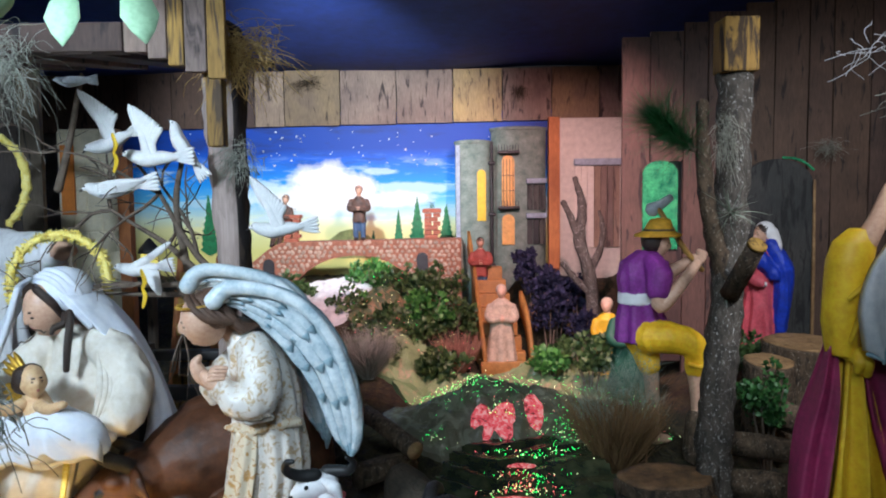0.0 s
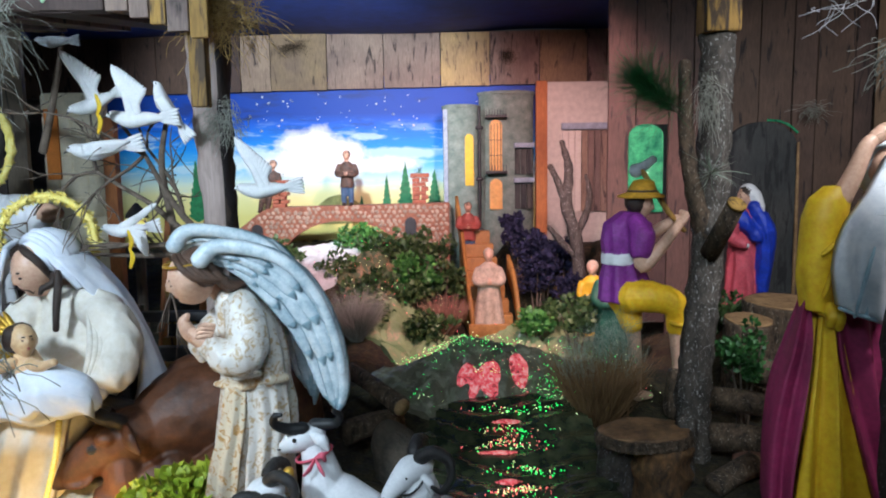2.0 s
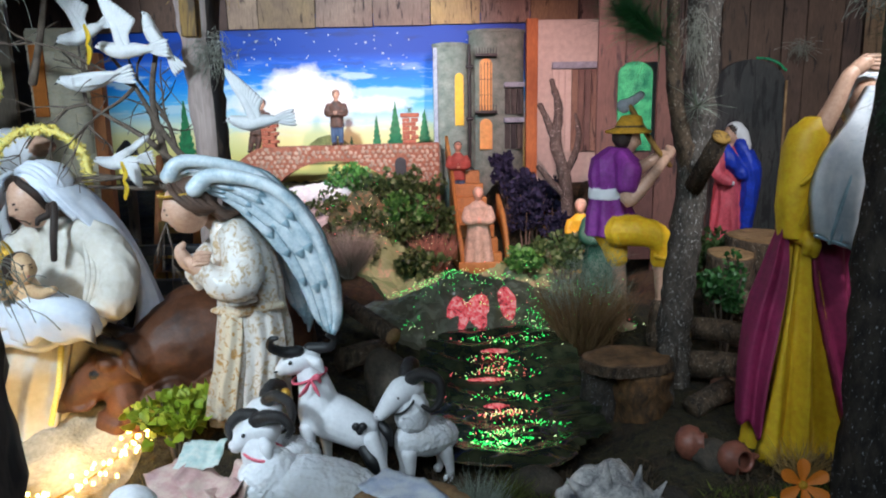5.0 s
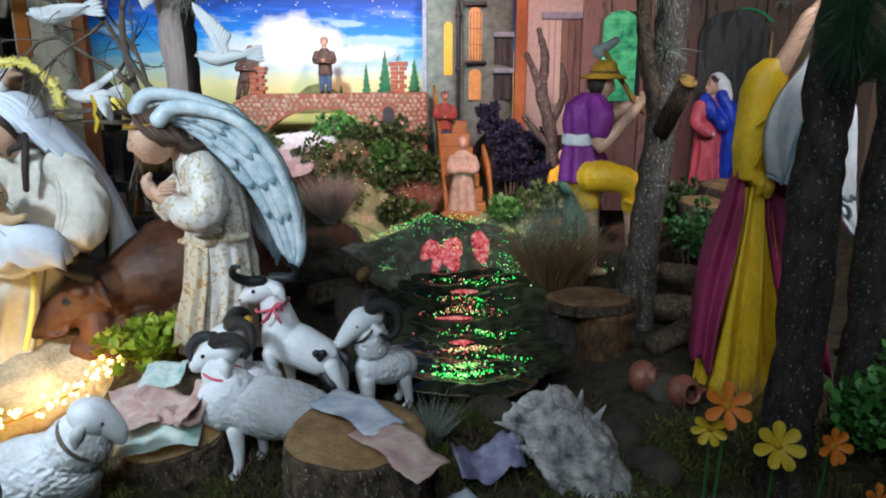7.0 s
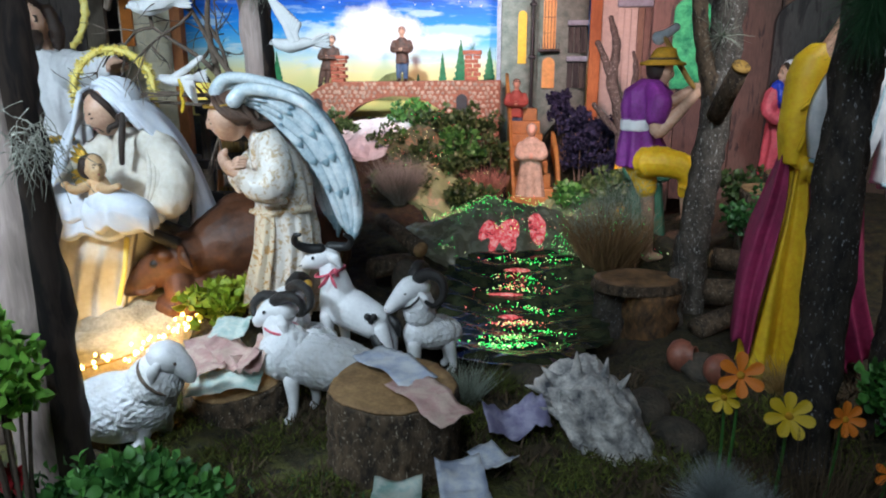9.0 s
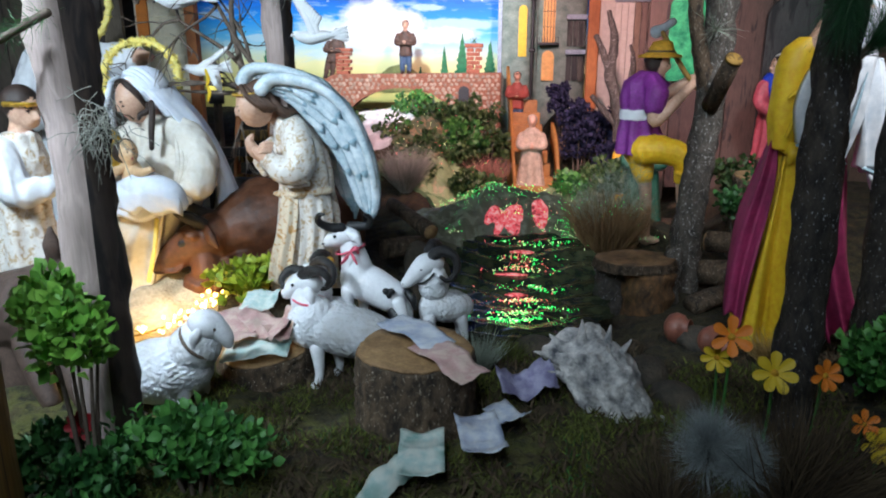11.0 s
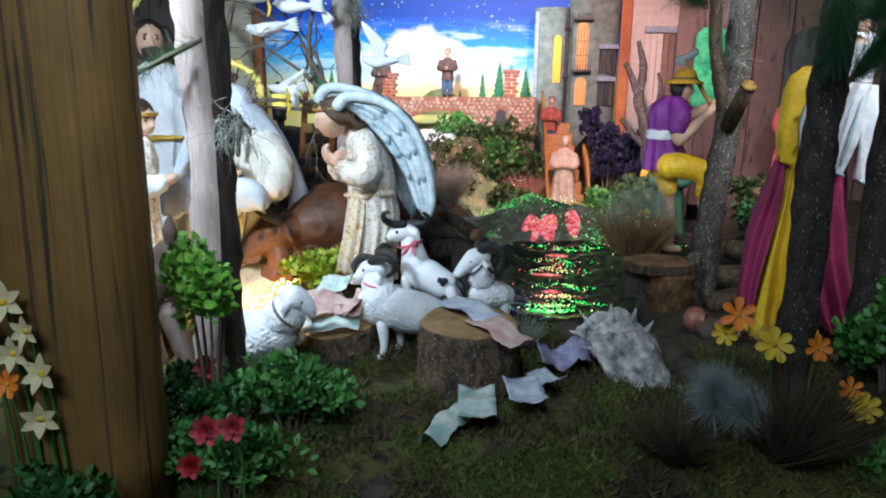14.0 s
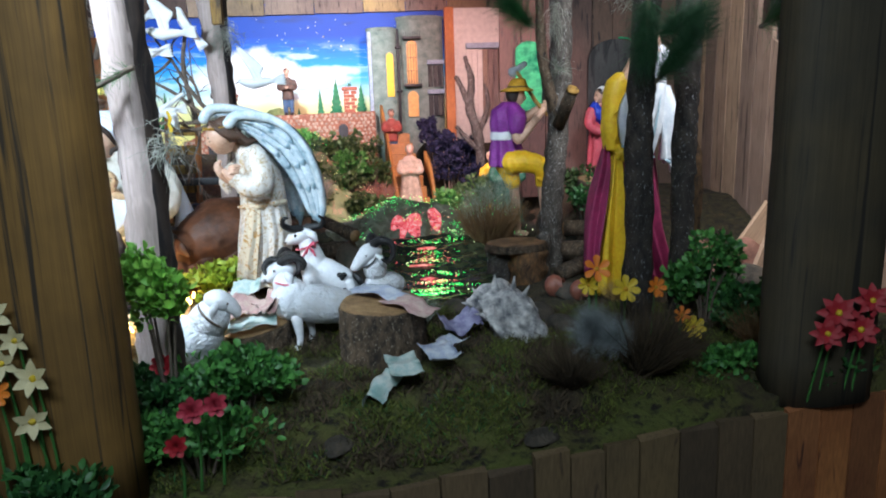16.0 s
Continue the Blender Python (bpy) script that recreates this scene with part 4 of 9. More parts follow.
def square_post(name, x0, x1, y0, y1, z0, z1, mat, label, lean=0.0, taper=1.0):
    """A boxed post faced with painted boards, slightly wavy."""
    t = thing(name, ((x0 + x1) / 2, (y0 + y1) / 2, z0), label, "post")
    bm = bm_new()
    w, d = (x1 - x0) / 2, (y1 - y0) / 2
    rows = []
    for i in range(15):
        s = i / 14
        z = (z1 - z0) * s
        k = 1 + (taper - 1) * s
        ring = []
        for j in range(24):
            a = 2 * math.pi * (j + 0.5) / 24
            cx, sx = math.cos(a), math.sin(a)
            q = max(abs(cx), abs(sx))
            rr = 0.72 + 0.28 / q * 0.98
            wob = 1 + 0.02 * noise.noise((cx * 2, sx * 2, z * 7))
            ring.append((cx * w * rr * k * wob + lean * s, sx * d * rr * k * wob, z))
        rows.append(ring)
    ring_skin(bm, rows, 0)
    part("shaft", bm, mat, t)
    return t


square_post("front_post", -0.69, -0.446, 0.28, 0.44, -0.06, 1.45, "plank_post", "wide ochre wood-grained post at the display's front")
square_post("front_post", 0.792, 1.04, 0.46, 0.6, -0.05, 1.45, "plank_corner", "wide grey-brown wood-grained post at the display's front corner, darkened for its shade", 0.0)

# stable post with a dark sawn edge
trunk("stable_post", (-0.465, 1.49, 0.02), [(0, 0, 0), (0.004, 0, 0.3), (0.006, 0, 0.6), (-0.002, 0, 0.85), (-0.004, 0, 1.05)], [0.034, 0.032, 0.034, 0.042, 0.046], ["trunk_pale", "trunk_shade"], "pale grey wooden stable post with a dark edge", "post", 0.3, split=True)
# the trunk in front of the stable; its unlit side is coloured dark
trunk("dead_tree", (-0.483, 0.64, -0.02), [(0, 0, 0), (0.006, 0, 0.25), (0.01, 0, 0.5), (0.002, 0, 0.75), (-0.015, 0, 1.1), (-0.03, 0, 1.5)], [0.05, 0.044, 0.04, 0.044, 0.05, 0.05], ["trunk_pale", "trunk_shade"], "slim pale trunk, its unlit right side coloured dark", rough=0.3, split=True)
trunk("dead_tree", (0.65, 0.878, -0.02), [(0, 0, 0), (0.0, 0, 0.3), (-0.004, 0, 0.6), (0.006, 0, 0.9), (0.012, 0, 1.5)], [0.039, 0.034, 0.032, 0.033, 0.036], ["trunk_dark"], "nearly black rough trunk flecked with glitter", rough=0.35)
tree = trunk("dead_tree", (0.83, 1.0, -0.02), [(0, 0, 0), (-0.004, 0, 0.3), (-0.008, 0, 0.6), (-0.012, 0, 0.9), (-0.02, 0, 1.5)], [0.036, 0.033, 0.031, 0.033, 0.033], ["trunk_dark"], "second dark rough trunk with a bared ochre strip", rough=0.35)
bm = bm_new()
stube(bm, [(0.028, -0.012, 0.2), (0.024, -0.017, 0.32), (0.019, -0.016, 0.44), (0.016, -0.012, 0.5)], [0.006, 0.015, 0.016, 0.006], 0, 12, 6, rough=0.4)
part("bared_strip", bm, "log_amber", tree, "ochre strip of bared wood")

# ---- cast figures: one mesh each ----
def set_base(ob, o):
    ob.data.transform(Matrix.Translation(-Vector(o)))
    ob.location = o
    return ob


def figure(name, bm, mats, voxel, o, label, category, group="", smooth=2, relief=0.0, rscale=60, drape=None, extra=None):
    ob = set_base(sculpted(name, bm, mats, voxel, smooth, relief, rscale, drape, extra), o)
    return tagged(ob, label, category, group)


def wing(bm, outer, inner, y0, mi_pale, mi_deep, ysweep=0.03):
    """A folded wing: overlapping tiers of feathers between two (x, z) edge curves."""
    o = curve_pts([(x, 0, z) for x, z in outer], 12)
    q = curve_pts([(x, 0, z) for x, z in inner], 12)

    def at(s, w, dy):
        s = max(0.0, min(1.0, s))
        a = o[int(round(s * (len(o) - 1)))]
        b = q[int(round(s * (len(q) - 1)))]
        p = a.lerp(b, w)
        return Vector((p.x, y0 + ysweep * s + 0.035 * (w - 0.3) ** 2 + dy, p.z))

    lead = [at(s, 0.07, -0.03) for s in np.linspace(0, 0.8, 26)]
    tube(bm, lead, [0.016 - 0.009 * i / 25 for i in range(26)], mi_pale, 12, squash=0.8)
    for s0, s1, n, dy in ((0.5, 1.0, 4, 0.0), (0.48, 0.8, 4, -0.0035), (0.38, 0.67, 4, -0.007), (0.28, 0.55, 5, -0.0105), (0.18, 0.44, 5, -0.014), (0.09, 0.33, 5, -0.0175), (0.0, 0.22, 4, -0.021)):
        for i in range(n):
            w = (i + 0.5) / n
            end = s1 - 0.08 * w - 0.02 * (i % 2)
            wide = (at(0.5 * (s0 + s1), 0, 0) - at(0.5 * (s0 + s1), 1, 0)).length / n
            pts = [at(s0 + (end - s0) * u, w + 0.02 * math.sin(i * 2.3), dy + 0.002 * (i % 2) - 0.002 * u) for u in (0, 0.25, 0.5, 0.75, 1.0)]
            feather(bm, pts, wide * 0.66, mi_pale, mi_deep, (0, -1, 0.15), 0.0048)
    # the wing's own flesh behind the feathers
    for i in range(1, 30):
        s = i / 32
        tube(bm, [at(s, 0.1, 0.014), at(s, 0.5, 0.018), at(s, 0.9, 0.014)], [0.009, 0.01, 0.009], mi_pale, 8)


def head(bm, c, r, face, skin, hair, down=20, bun=True):
    """A small head whose face looks along the flat direction face (degrees), bent down."""
    c = Vector(c)
    d = Vector((math.cos(radians(face)) * math.cos(radians(down)), math.sin(radians(face)) * math.cos(radians(down)), -math.sin(radians(down))))
    up = (Vector((0, 0, 1)) - d * d.z).normalized()
    s = d.cross(up)
    blob(bm, c, (r * 0.86, r * 0.86, r * 1.06), skin, (0, 0, face), 20)
    blob(bm, c + d * r * 0.5 - up * r * 0.45, (r * 0.55, r * 0.55, r * 0.55), skin, (0, 0, 0), 14)
    tube(bm, [c + d * r * 0.8 + up * r * 0.15, c + d * r * 1.1 - up * r * 0.2], [r * 0.1, r * 0.16], skin, 8)
    blob(bm, c + d * r * 0.86 - up * r * 0.52, (r * 0.16, r * 0.22, r * 0.1), skin, (0, 0, face), 10)
    for sg in (-1, 1):
        blob(bm, c + d * r * 0.78 + s * sg * r * 0.36 + up * r * 0.06, (r * 0.07, r * 0.1, r * 0.045), hair, (0, 0, face), 8)
        blob(bm, c + d * r * 0.82 + s * sg * r * 0.36 + up * r * 0.28, (r * 0.05, r * 0.16, r * 0.03), hair, (0, 0, face), 8)
    if bun:
        blob(bm, c - d * r * 0.28 + up * r * 0.22, (r * 1.0, r * 0.98, r * 1.0), hair, (0, 0, face), 18)
    return d, up, s


def make_angel():
    bm, fine = bm_new(), bm_new()
    # robe, bent body, bowed shoulders
    rows = [(-0.352, 1.27, 0.085, 0.08, 0.07), (-0.35, 1.268, 0.12, 0.078, 0.068), (-0.344, 1.264, 0.17, 0.073, 0.063), (-0.336, 1.26, 0.22, 0.072, 0.06), (-0.33, 1.255, 0.28, 0.07, 0.058), (-0.33, 1.25, 0.33, 0.064, 0.058), (-0.33, 1.25, 0.38, 0.06, 0.06), (-0.338, 1.25, 0.43, 0.058, 0.06), (-0.352, 1.25, 0.47, 0.048, 0.052), (-0.368, 1.25, 0.498, 0.03, 0.034)]
    loft(bm, rows, 0, 64, 10, 0.13, 0.5)
    # overskirt with a gilded front panel
    sheet(fine, [(-0.372, 1.196, 0.325), (-0.385, 1.192, 0.25), (-0.405, 1.19, 0.18), (-0.418, 1.19, 0.12)], [(-0.332, 1.19, 0.328), (-0.338, 1.186, 0.25), (-0.35, 1.184, 0.18), (-0.36, 1.182, 0.115)], 1, (-0.2, -1, 0), 0.006, 2, 0.004, 0.008, 24, 40, 0.4, 0.6)
    sheet(fine, [(-0.334, 1.192, 0.33), (-0.33, 1.188, 0.25), (-0.338, 1.186, 0.18), (-0.345, 1.186, 0.115)], [(-0.27, 1.225, 0.33), (-0.262, 1.215, 0.25), (-0.27, 1.21, 0.18), (-0.28, 1.21, 0.112)], 0, (0.15, -1, 0), 0.012, 2.5, 0.005, 0.01, 24, 48, 1.4, 0.6)
    tube(bm, [(-0.395, 1.215, 0.325), (-0.335, 1.188, 0.329), (-0.265, 1.215, 0.335)], [0.007, 0.009, 0.008], 1, 8)
    # near arm: a wide sleeve bent across the breast
    stube(bm, [(-0.338, 1.2, 0.475), (-0.322, 1.18, 0.43), (-0.325, 1.17, 0.392), (-0.355, 1.166, 0.388), (-0.388, 1.174, 0.408)], [0.03, 0.036, 0.036, 0.031, 0.022], 0, 16)
    sheet(fine, [(-0.392, 1.163, 0.41), (-0.35, 1.15, 0.388), (-0.305, 1.155, 0.385)], [(-0.388, 1.17, 0.372), (-0.345, 1.158, 0.352), (-0.3, 1.172, 0.352)], 0, (0, -1, -0.2), 0.004, 2, 0.004, 0.012, 20, 20, 0.8, 0.3)
    # far arm and its sleeve
    stube(bm, [(-0.355, 1.29, 0.46), (-0.392, 1.28, 0.43), (-0.42, 1.25, 0.405), (-0.42, 1.225, 0.415)], [0.032, 0.032, 0.028, 0.02], 0, 14)
    stube(bm, [(-0.428, 1.235, 0.42), (-0.43, 1.235, 0.395), (-0.424, 1.235, 0.368)], [0.014, 0.018, 0.01], 0, 12)
    # hands crossed, fingers apart
    stube(fine, [(-0.39, 1.172, 0.41), (-0.405, 1.172, 0.42), (-0.418, 1.176, 0.432)], [0.013, 0.0135, 0.009], 2, 12)
    for i in range(4):
        stube(fine, [(-0.412 + i * 0.003, 1.168 + i * 0.001, 0.42 + i * 0.007), (-0.398 + i * 0.003, 1.16, 0.428 + i * 0.0065), (-0.38 + i * 0.002, 1.163, 0.428 + i * 0.006)], [0.0048, 0.0046, 0.0034], 2, 8)
    stube(fine, [(-0.415, 1.21, 0.405), (-0.432, 1.2, 0.425), (-0.44, 1.198, 0.445), (-0.432, 1.196, 0.458)], [0.013, 0.014, 0.011, 0.005], 2, 12)
    # neck, head, hair to the nape, gilded band
    tube(bm, [(-0.368, 1.245, 0.475), (-0.4, 1.235, 0.51)], [0.023, 0.02], 2, 12)
    c = Vector((-0.424, 1.2, 0.522))
    d, up, s = face_head(fine, c, 0.0415, 206, 16, 2, 3, 7)
    blob(fine, c - d * 0.02 + up * 0.013, (0.04, 0.04, 0.041), 3, (0, 0, 20), 30, 0.1, 60)
    for sg in (-1, 1):
        for k in range(4):
            stube(fine, [c + up * (0.049 - 0.002 * k) + d * (0.012 - 0.008 * k), c + up * (0.034 - 0.003 * k) + d * (0.012 - 0.01 * k) + s * sg * 0.03, c + up * (0.006 - 0.004 * k) - d * (0.004 + 0.01 * k) + s * sg * 0.039, c - up * 0.014 - d * (0.03 + 0.008 * k) + s * sg * 0.036], [0.005, 0.0065, 0.007, 0.004], 3, 8)
    for k in range(14):
        a = k / 13
        w = 0.005 * math.sin(k * 2.1)
        stube(fine, [c + up * 0.02 - s * (0.03 - 0.06 * a) - d * 0.035, c - up * (0.01 - w) - s * (0.034 - 0.068 * a) - d * 0.044, c - up * (0.03 - w) - s * (0.036 - 0.072 * a) - d * 0.056, c - up * (0.036 + w) - s * (0.032 - 0.064 * a) - d * (0.08 + 0.01 * (k % 3))], [0.0075, 0.009, 0.0085, 0.003], 3, 8)
    ring = [c + up * (0.03 + 0.006 * math.cos(t)) + (d * math.cos(t) * 0.036 - s * math.sin(t) * 0.036) for t in np.linspace(-2.2, 2.2, 22)]
    tube(fine, ring, 0.0024, 4, 8)
    for t in (-0.5, 0.0, 0.5):
        blob(fine, c + up * 0.037 + (d * math.cos(t) * 0.036 - s * math.sin(t) * 0.035), (0.0022, 0.0022, 0.0035), 4, (0, 0, 0), 10)
    wing(fine, [(-0.395, 0.56), (-0.378, 0.58), (-0.354, 0.586), (-0.297, 0.579), (-0.24, 0.553), (-0.192, 0.493), (-0.166, 0.426), (-0.155, 0.365), (-0.16, 0.304), (-0.177, 0.26)], [(-0.392, 0.552), (-0.375, 0.548), (-0.357, 0.541), (-0.322, 0.512), (-0.285, 0.468), (-0.26, 0.43), (-0.237, 0.388), (-0.215, 0.328), (-0.194, 0.282), (-0.179, 0.258)], 1.195, 5, 6)
    wing(fine, [(-0.482, 0.572), (-0.47, 0.595), (-0.445, 0.605), (-0.384, 0.6), (-0.323, 0.583), (-0.278, 0.549), (-0.25, 0.49), (-0.235, 0.42), (-0.228, 0.33), (-0.24, 0.235)], [(-0.478, 0.566), (-0.455, 0.568), (-0.42, 0.56), (-0.38, 0.53), (-0.34, 0.48), (-0.32, 0.44), (-0.3, 0.4), (-0.285, 0.34), (-0.265, 0.28), (-0.246, 0.23)], 1.31, 5, 6)
    return figure("angel_statue", bm, ["angel_robe", "angel_hem", "skin", "hair_brown", "gold", "wing", "wing_deep", "lip"], 0.0031, (-0.33, 1.26, 0.085), "angel statue with folded arms, worn gilded robe, pale blue wings", "statue", smooth=1, drape={0: 0.003, 1: 0.002}, extra=fine)


def tassel_halo(bm, c, r, mi, tilt=80, rz=0, a0=-0.7, a1=3.85, tr=0.011, seed=5):
    """A ring of short glittering tinsel strips round a wire."""
    m = pose(*c, tilt, 0, rz)
    rng = random.Random(seed)
    tube(bm, [m @ Vector((r * math.cos(t), r * math.sin(t), 0)) for t in np.linspace(a0, a1, 60)], tr * 0.72, mi, 10)
    for _ in range(620):
        t, q = rng.uniform(a0, a1), rng.uniform(0, 6.28)
        rad = Vector((math.cos(t), math.sin(t), 0))
        d = (rad * math.cos(q) + Vector((0, 0, math.sin(q)))).normalized()
        p = rad * r + d * tr * 0.6
        tip = p + (d + 0.6 * Vector((rng.uniform(-1, 1), rng.uniform(-1, 1), rng.uniform(-1, 1)))).normalized() * tr * rng.uniform(0.5, 0.85)
        w = Vector((rng.uniform(-1, 1), rng.uniform(-1, 1), rng.uniform(-1, 1))).normalized() * tr * 0.22
        fc = bm.faces.new([bm.verts.new(m @ v) for v in (p - w, p + w, tip + w, tip - w)])
        fc.material_index = mi


def make_mary():
    bm, fine = bm_new(), bm_new()
    # seated body, knees towards the child, skirt to the ground
    loft(bm, [(-0.8, 1.36, 0.05, 0.12, 0.11), (-0.8, 1.355, 0.12, 0.112, 0.11), (-0.79, 1.355, 0.2, 0.105, 0.11), (-0.765, 1.37, 0.27, 0.115, 0.1), (-0.74, 1.395, 0.33, 0.11, 0.08), (-0.73, 1.405, 0.4, 0.09, 0.068), (-0.738, 1.405, 0.45, 0.068, 0.055), (-0.755, 1.395, 0.485, 0.04, 0.04)], 0, 56, 11, 0.05, 0.3)
    sheet(fine, [(-0.91, 1.25, 0.25), (-0.925, 1.235, 0.16), (-0.93, 1.225, 0.06)], [(-0.695, 1.262, 0.262), (-0.712, 1.25, 0.17), (-0.74, 1.24, 0.062)], 0, (0, -1, 0), 0.022, 4, 0.009, 0.02, 28, 80, 0.3, 0.7)
    stube(fine, [(-0.7, 1.236, 0.25), (-0.708, 1.226, 0.18), (-0.73, 1.222, 0.1)], 0.006, 4, 8)
    # near sleeve, full at the elbow, gathered at the cuff
    stube(bm, [(-0.7, 1.375, 0.455), (-0.655, 1.35, 0.43), (-0.618, 1.325, 0.38), (-0.622, 1.3, 0.325), (-0.652, 1.285, 0.305)], [0.036, 0.042, 0.043, 0.04, 0.026], 0, 20)
    for k in range(7):
        a = k / 6
        stube(fine, [(-0.672 + 0.05 * a, 1.315 + 0.01 * a, 0.44 - 0.035 * a), (-0.655 + 0.055 * a, 1.283 + 0.012 * a, 0.375 - 0.012 * a), (-0.668 + 0.03 * a, 1.268 + 0.008 * a, 0.312 - 0.006 * a)], [0.004, 0.0075, 0.004], 0, 8)
    stube(fine, [(-0.632, 1.27, 0.292), (-0.652, 1.262, 0.3), (-0.668, 1.268, 0.32)], [0.012, 0.014, 0.011], 0, 12)
    stube(fine, [(-0.655, 1.268, 0.3), (-0.685, 1.258, 0.305), (-0.715, 1.25, 0.315)], [0.014, 0.013, 0.007], 2, 12)
    stube(bm, [(-0.82, 1.395, 0.44), (-0.872, 1.35, 0.37), (-0.878, 1.31, 0.325), (-0.84, 1.28, 0.32)], [0.036, 0.04, 0.038, 0.026], 0, 14)
    # head bowed to the child
    tube(bm, [(-0.755, 1.4, 0.465), (-0.775, 1.37, 0.5)], [0.026, 0.022], 2, 10)
    c = Vector((-0.785, 1.35, 0.522))
    d, up, s = face_head(fine, c, 0.049, 240, 18, 2, 3, 5)
    # dark hair under the veil and two tresses
    blob(fine, c - d * 0.017 + up * 0.012, (0.0445, 0.0445, 0.044), 3, (0, 0, 58), 24, 0.06, 60)
    for sg in (-1, 1):
        stube(fine, [c + up * 0.053 + d * 0.01, c + up * 0.047 + d * 0.016 + s * sg * 0.02, c + up * 0.022 + d * 0.01 + s * sg * 0.039, c - up * 0.014 + s * sg * 0.04], [0.007, 0.008, 0.008, 0.005], 3, 10)
    stube(fine, [(-0.738, 1.325, 0.515), (-0.735, 1.312, 0.5), (-0.75, 1.305, 0.492), (-0.754, 1.302, 0.482)], [0.007, 0.0075, 0.0065, 0.004], 3, 10)
    stube(fine, [(-0.728, 1.322, 0.52), (-0.722, 1.308, 0.495), (-0.724, 1.3, 0.455), (-0.727, 1.298, 0.412)], [0.007, 0.0075, 0.0072, 0.006], 3, 10)
    # veil: hood, front edge, long fall over the back
    hood = c - d * 0.04 + up * 0.017
    blob(fine, hood, (0.056, 0.058, 0.054), 1, (0, 0, 30), 30, 0.05, 40)
    for q in range(3):
        edge = [hood + (up * math.cos(t) * (0.053 - 0.002 * q) + s * math.sin(t) * (0.052 - 0.002 * q)) + d * (0.012 + 0.011 * q - 0.008 * abs(t)) for t in np.linspace(-2.0, 2.0, 23)]
        tube(fine, edge, 0.0075 - 0.0008 * q, 1, 10)
    sheet(fine, [(-0.8, 1.335, 0.592), (-0.752, 1.322, 0.555), (-0.722, 1.322, 0.52), (-0.7, 1.34, 0.485)], [(-0.79, 1.41, 0.596), (-0.735, 1.41, 0.575), (-0.69, 1.405, 0.53), (-0.67, 1.4, 0.49)], 1, (0.6, -0.6, 0.5), 0.012, 1, 0.002, 0.01, 24, 30, 0.2, 0.5)
    sheet(fine, [(-0.735, 1.325, 0.55), (-0.68, 1.338, 0.48), (-0.625, 1.37, 0.39), (-0.61, 1.385, 0.3), (-0.632, 1.39, 0.2), (-0.64, 1.39, 0.12)], [(-0.722, 1.43, 0.555), (-0.655, 1.43, 0.482), (-0.612, 1.43, 0.405), (-0.575, 1.43, 0.31), (-0.555, 1.43, 0.24), (-0.55, 1.42, 0.12)], 1, (0.75, -0.65, 0.1), 0.016, 1.6, 0.006, 0.012, 36, 40, 0.6, 0.7)
    sheet(fine, [(-0.845, 1.345, 0.565), (-0.862, 1.335, 0.49), (-0.885, 1.32, 0.41), (-0.9, 1.31, 0.3)], [(-0.84, 1.42, 0.585), (-0.9, 1.41, 0.5), (-0.945, 1.38, 0.4), (-0.97, 1.36, 0.3)], 1, (-0.7, -0.7, 0.1), 0.014, 1.4, 0.006, 0.012, 30, 36, 0.1, 0.7)
    # cloth over the lap
    sheet(fine, [(-0.93, 1.27, 0.345), (-0.925, 1.225, 0.31), (-0.92, 1.205, 0.25)], [(-0.668, 1.265, 0.335), (-0.672, 1.222, 0.305), (-0.7, 1.21, 0.262)], 1, (0, -0.8, 0.6), 0.018, 3, 0.007, 0.02, 28, 70, 1.2, 0.6, 0.006)
    sheet(fine, [(-0.86, 1.25, 0.372), (-0.86, 1.215, 0.345), (-0.85, 1.2, 0.3)], [(-0.7, 1.25, 0.36), (-0.69, 1.21, 0.34), (-0.71, 1.2, 0.29)], 1, (0, -0.8, 0.6), 0.014, 2, 0.005, 0.02, 24, 50, 0.2, 0.6, 0.004)
    tassel_halo(fine, (-0.812, 1.44, 0.567), 0.098, 4, 84, 6, -0.5, 3.7, 0.0115)
    return figure("mary_statue", bm, ["robe_cream", "veil", "skin", "hair", "tinsel", "lip"], 0.0038, (-0.79, 1.38, 0.05), "seated mother statue in cream dress, white veil and gold halo", "statue", smooth=2, drape={0: 0.003}, extra=fine)


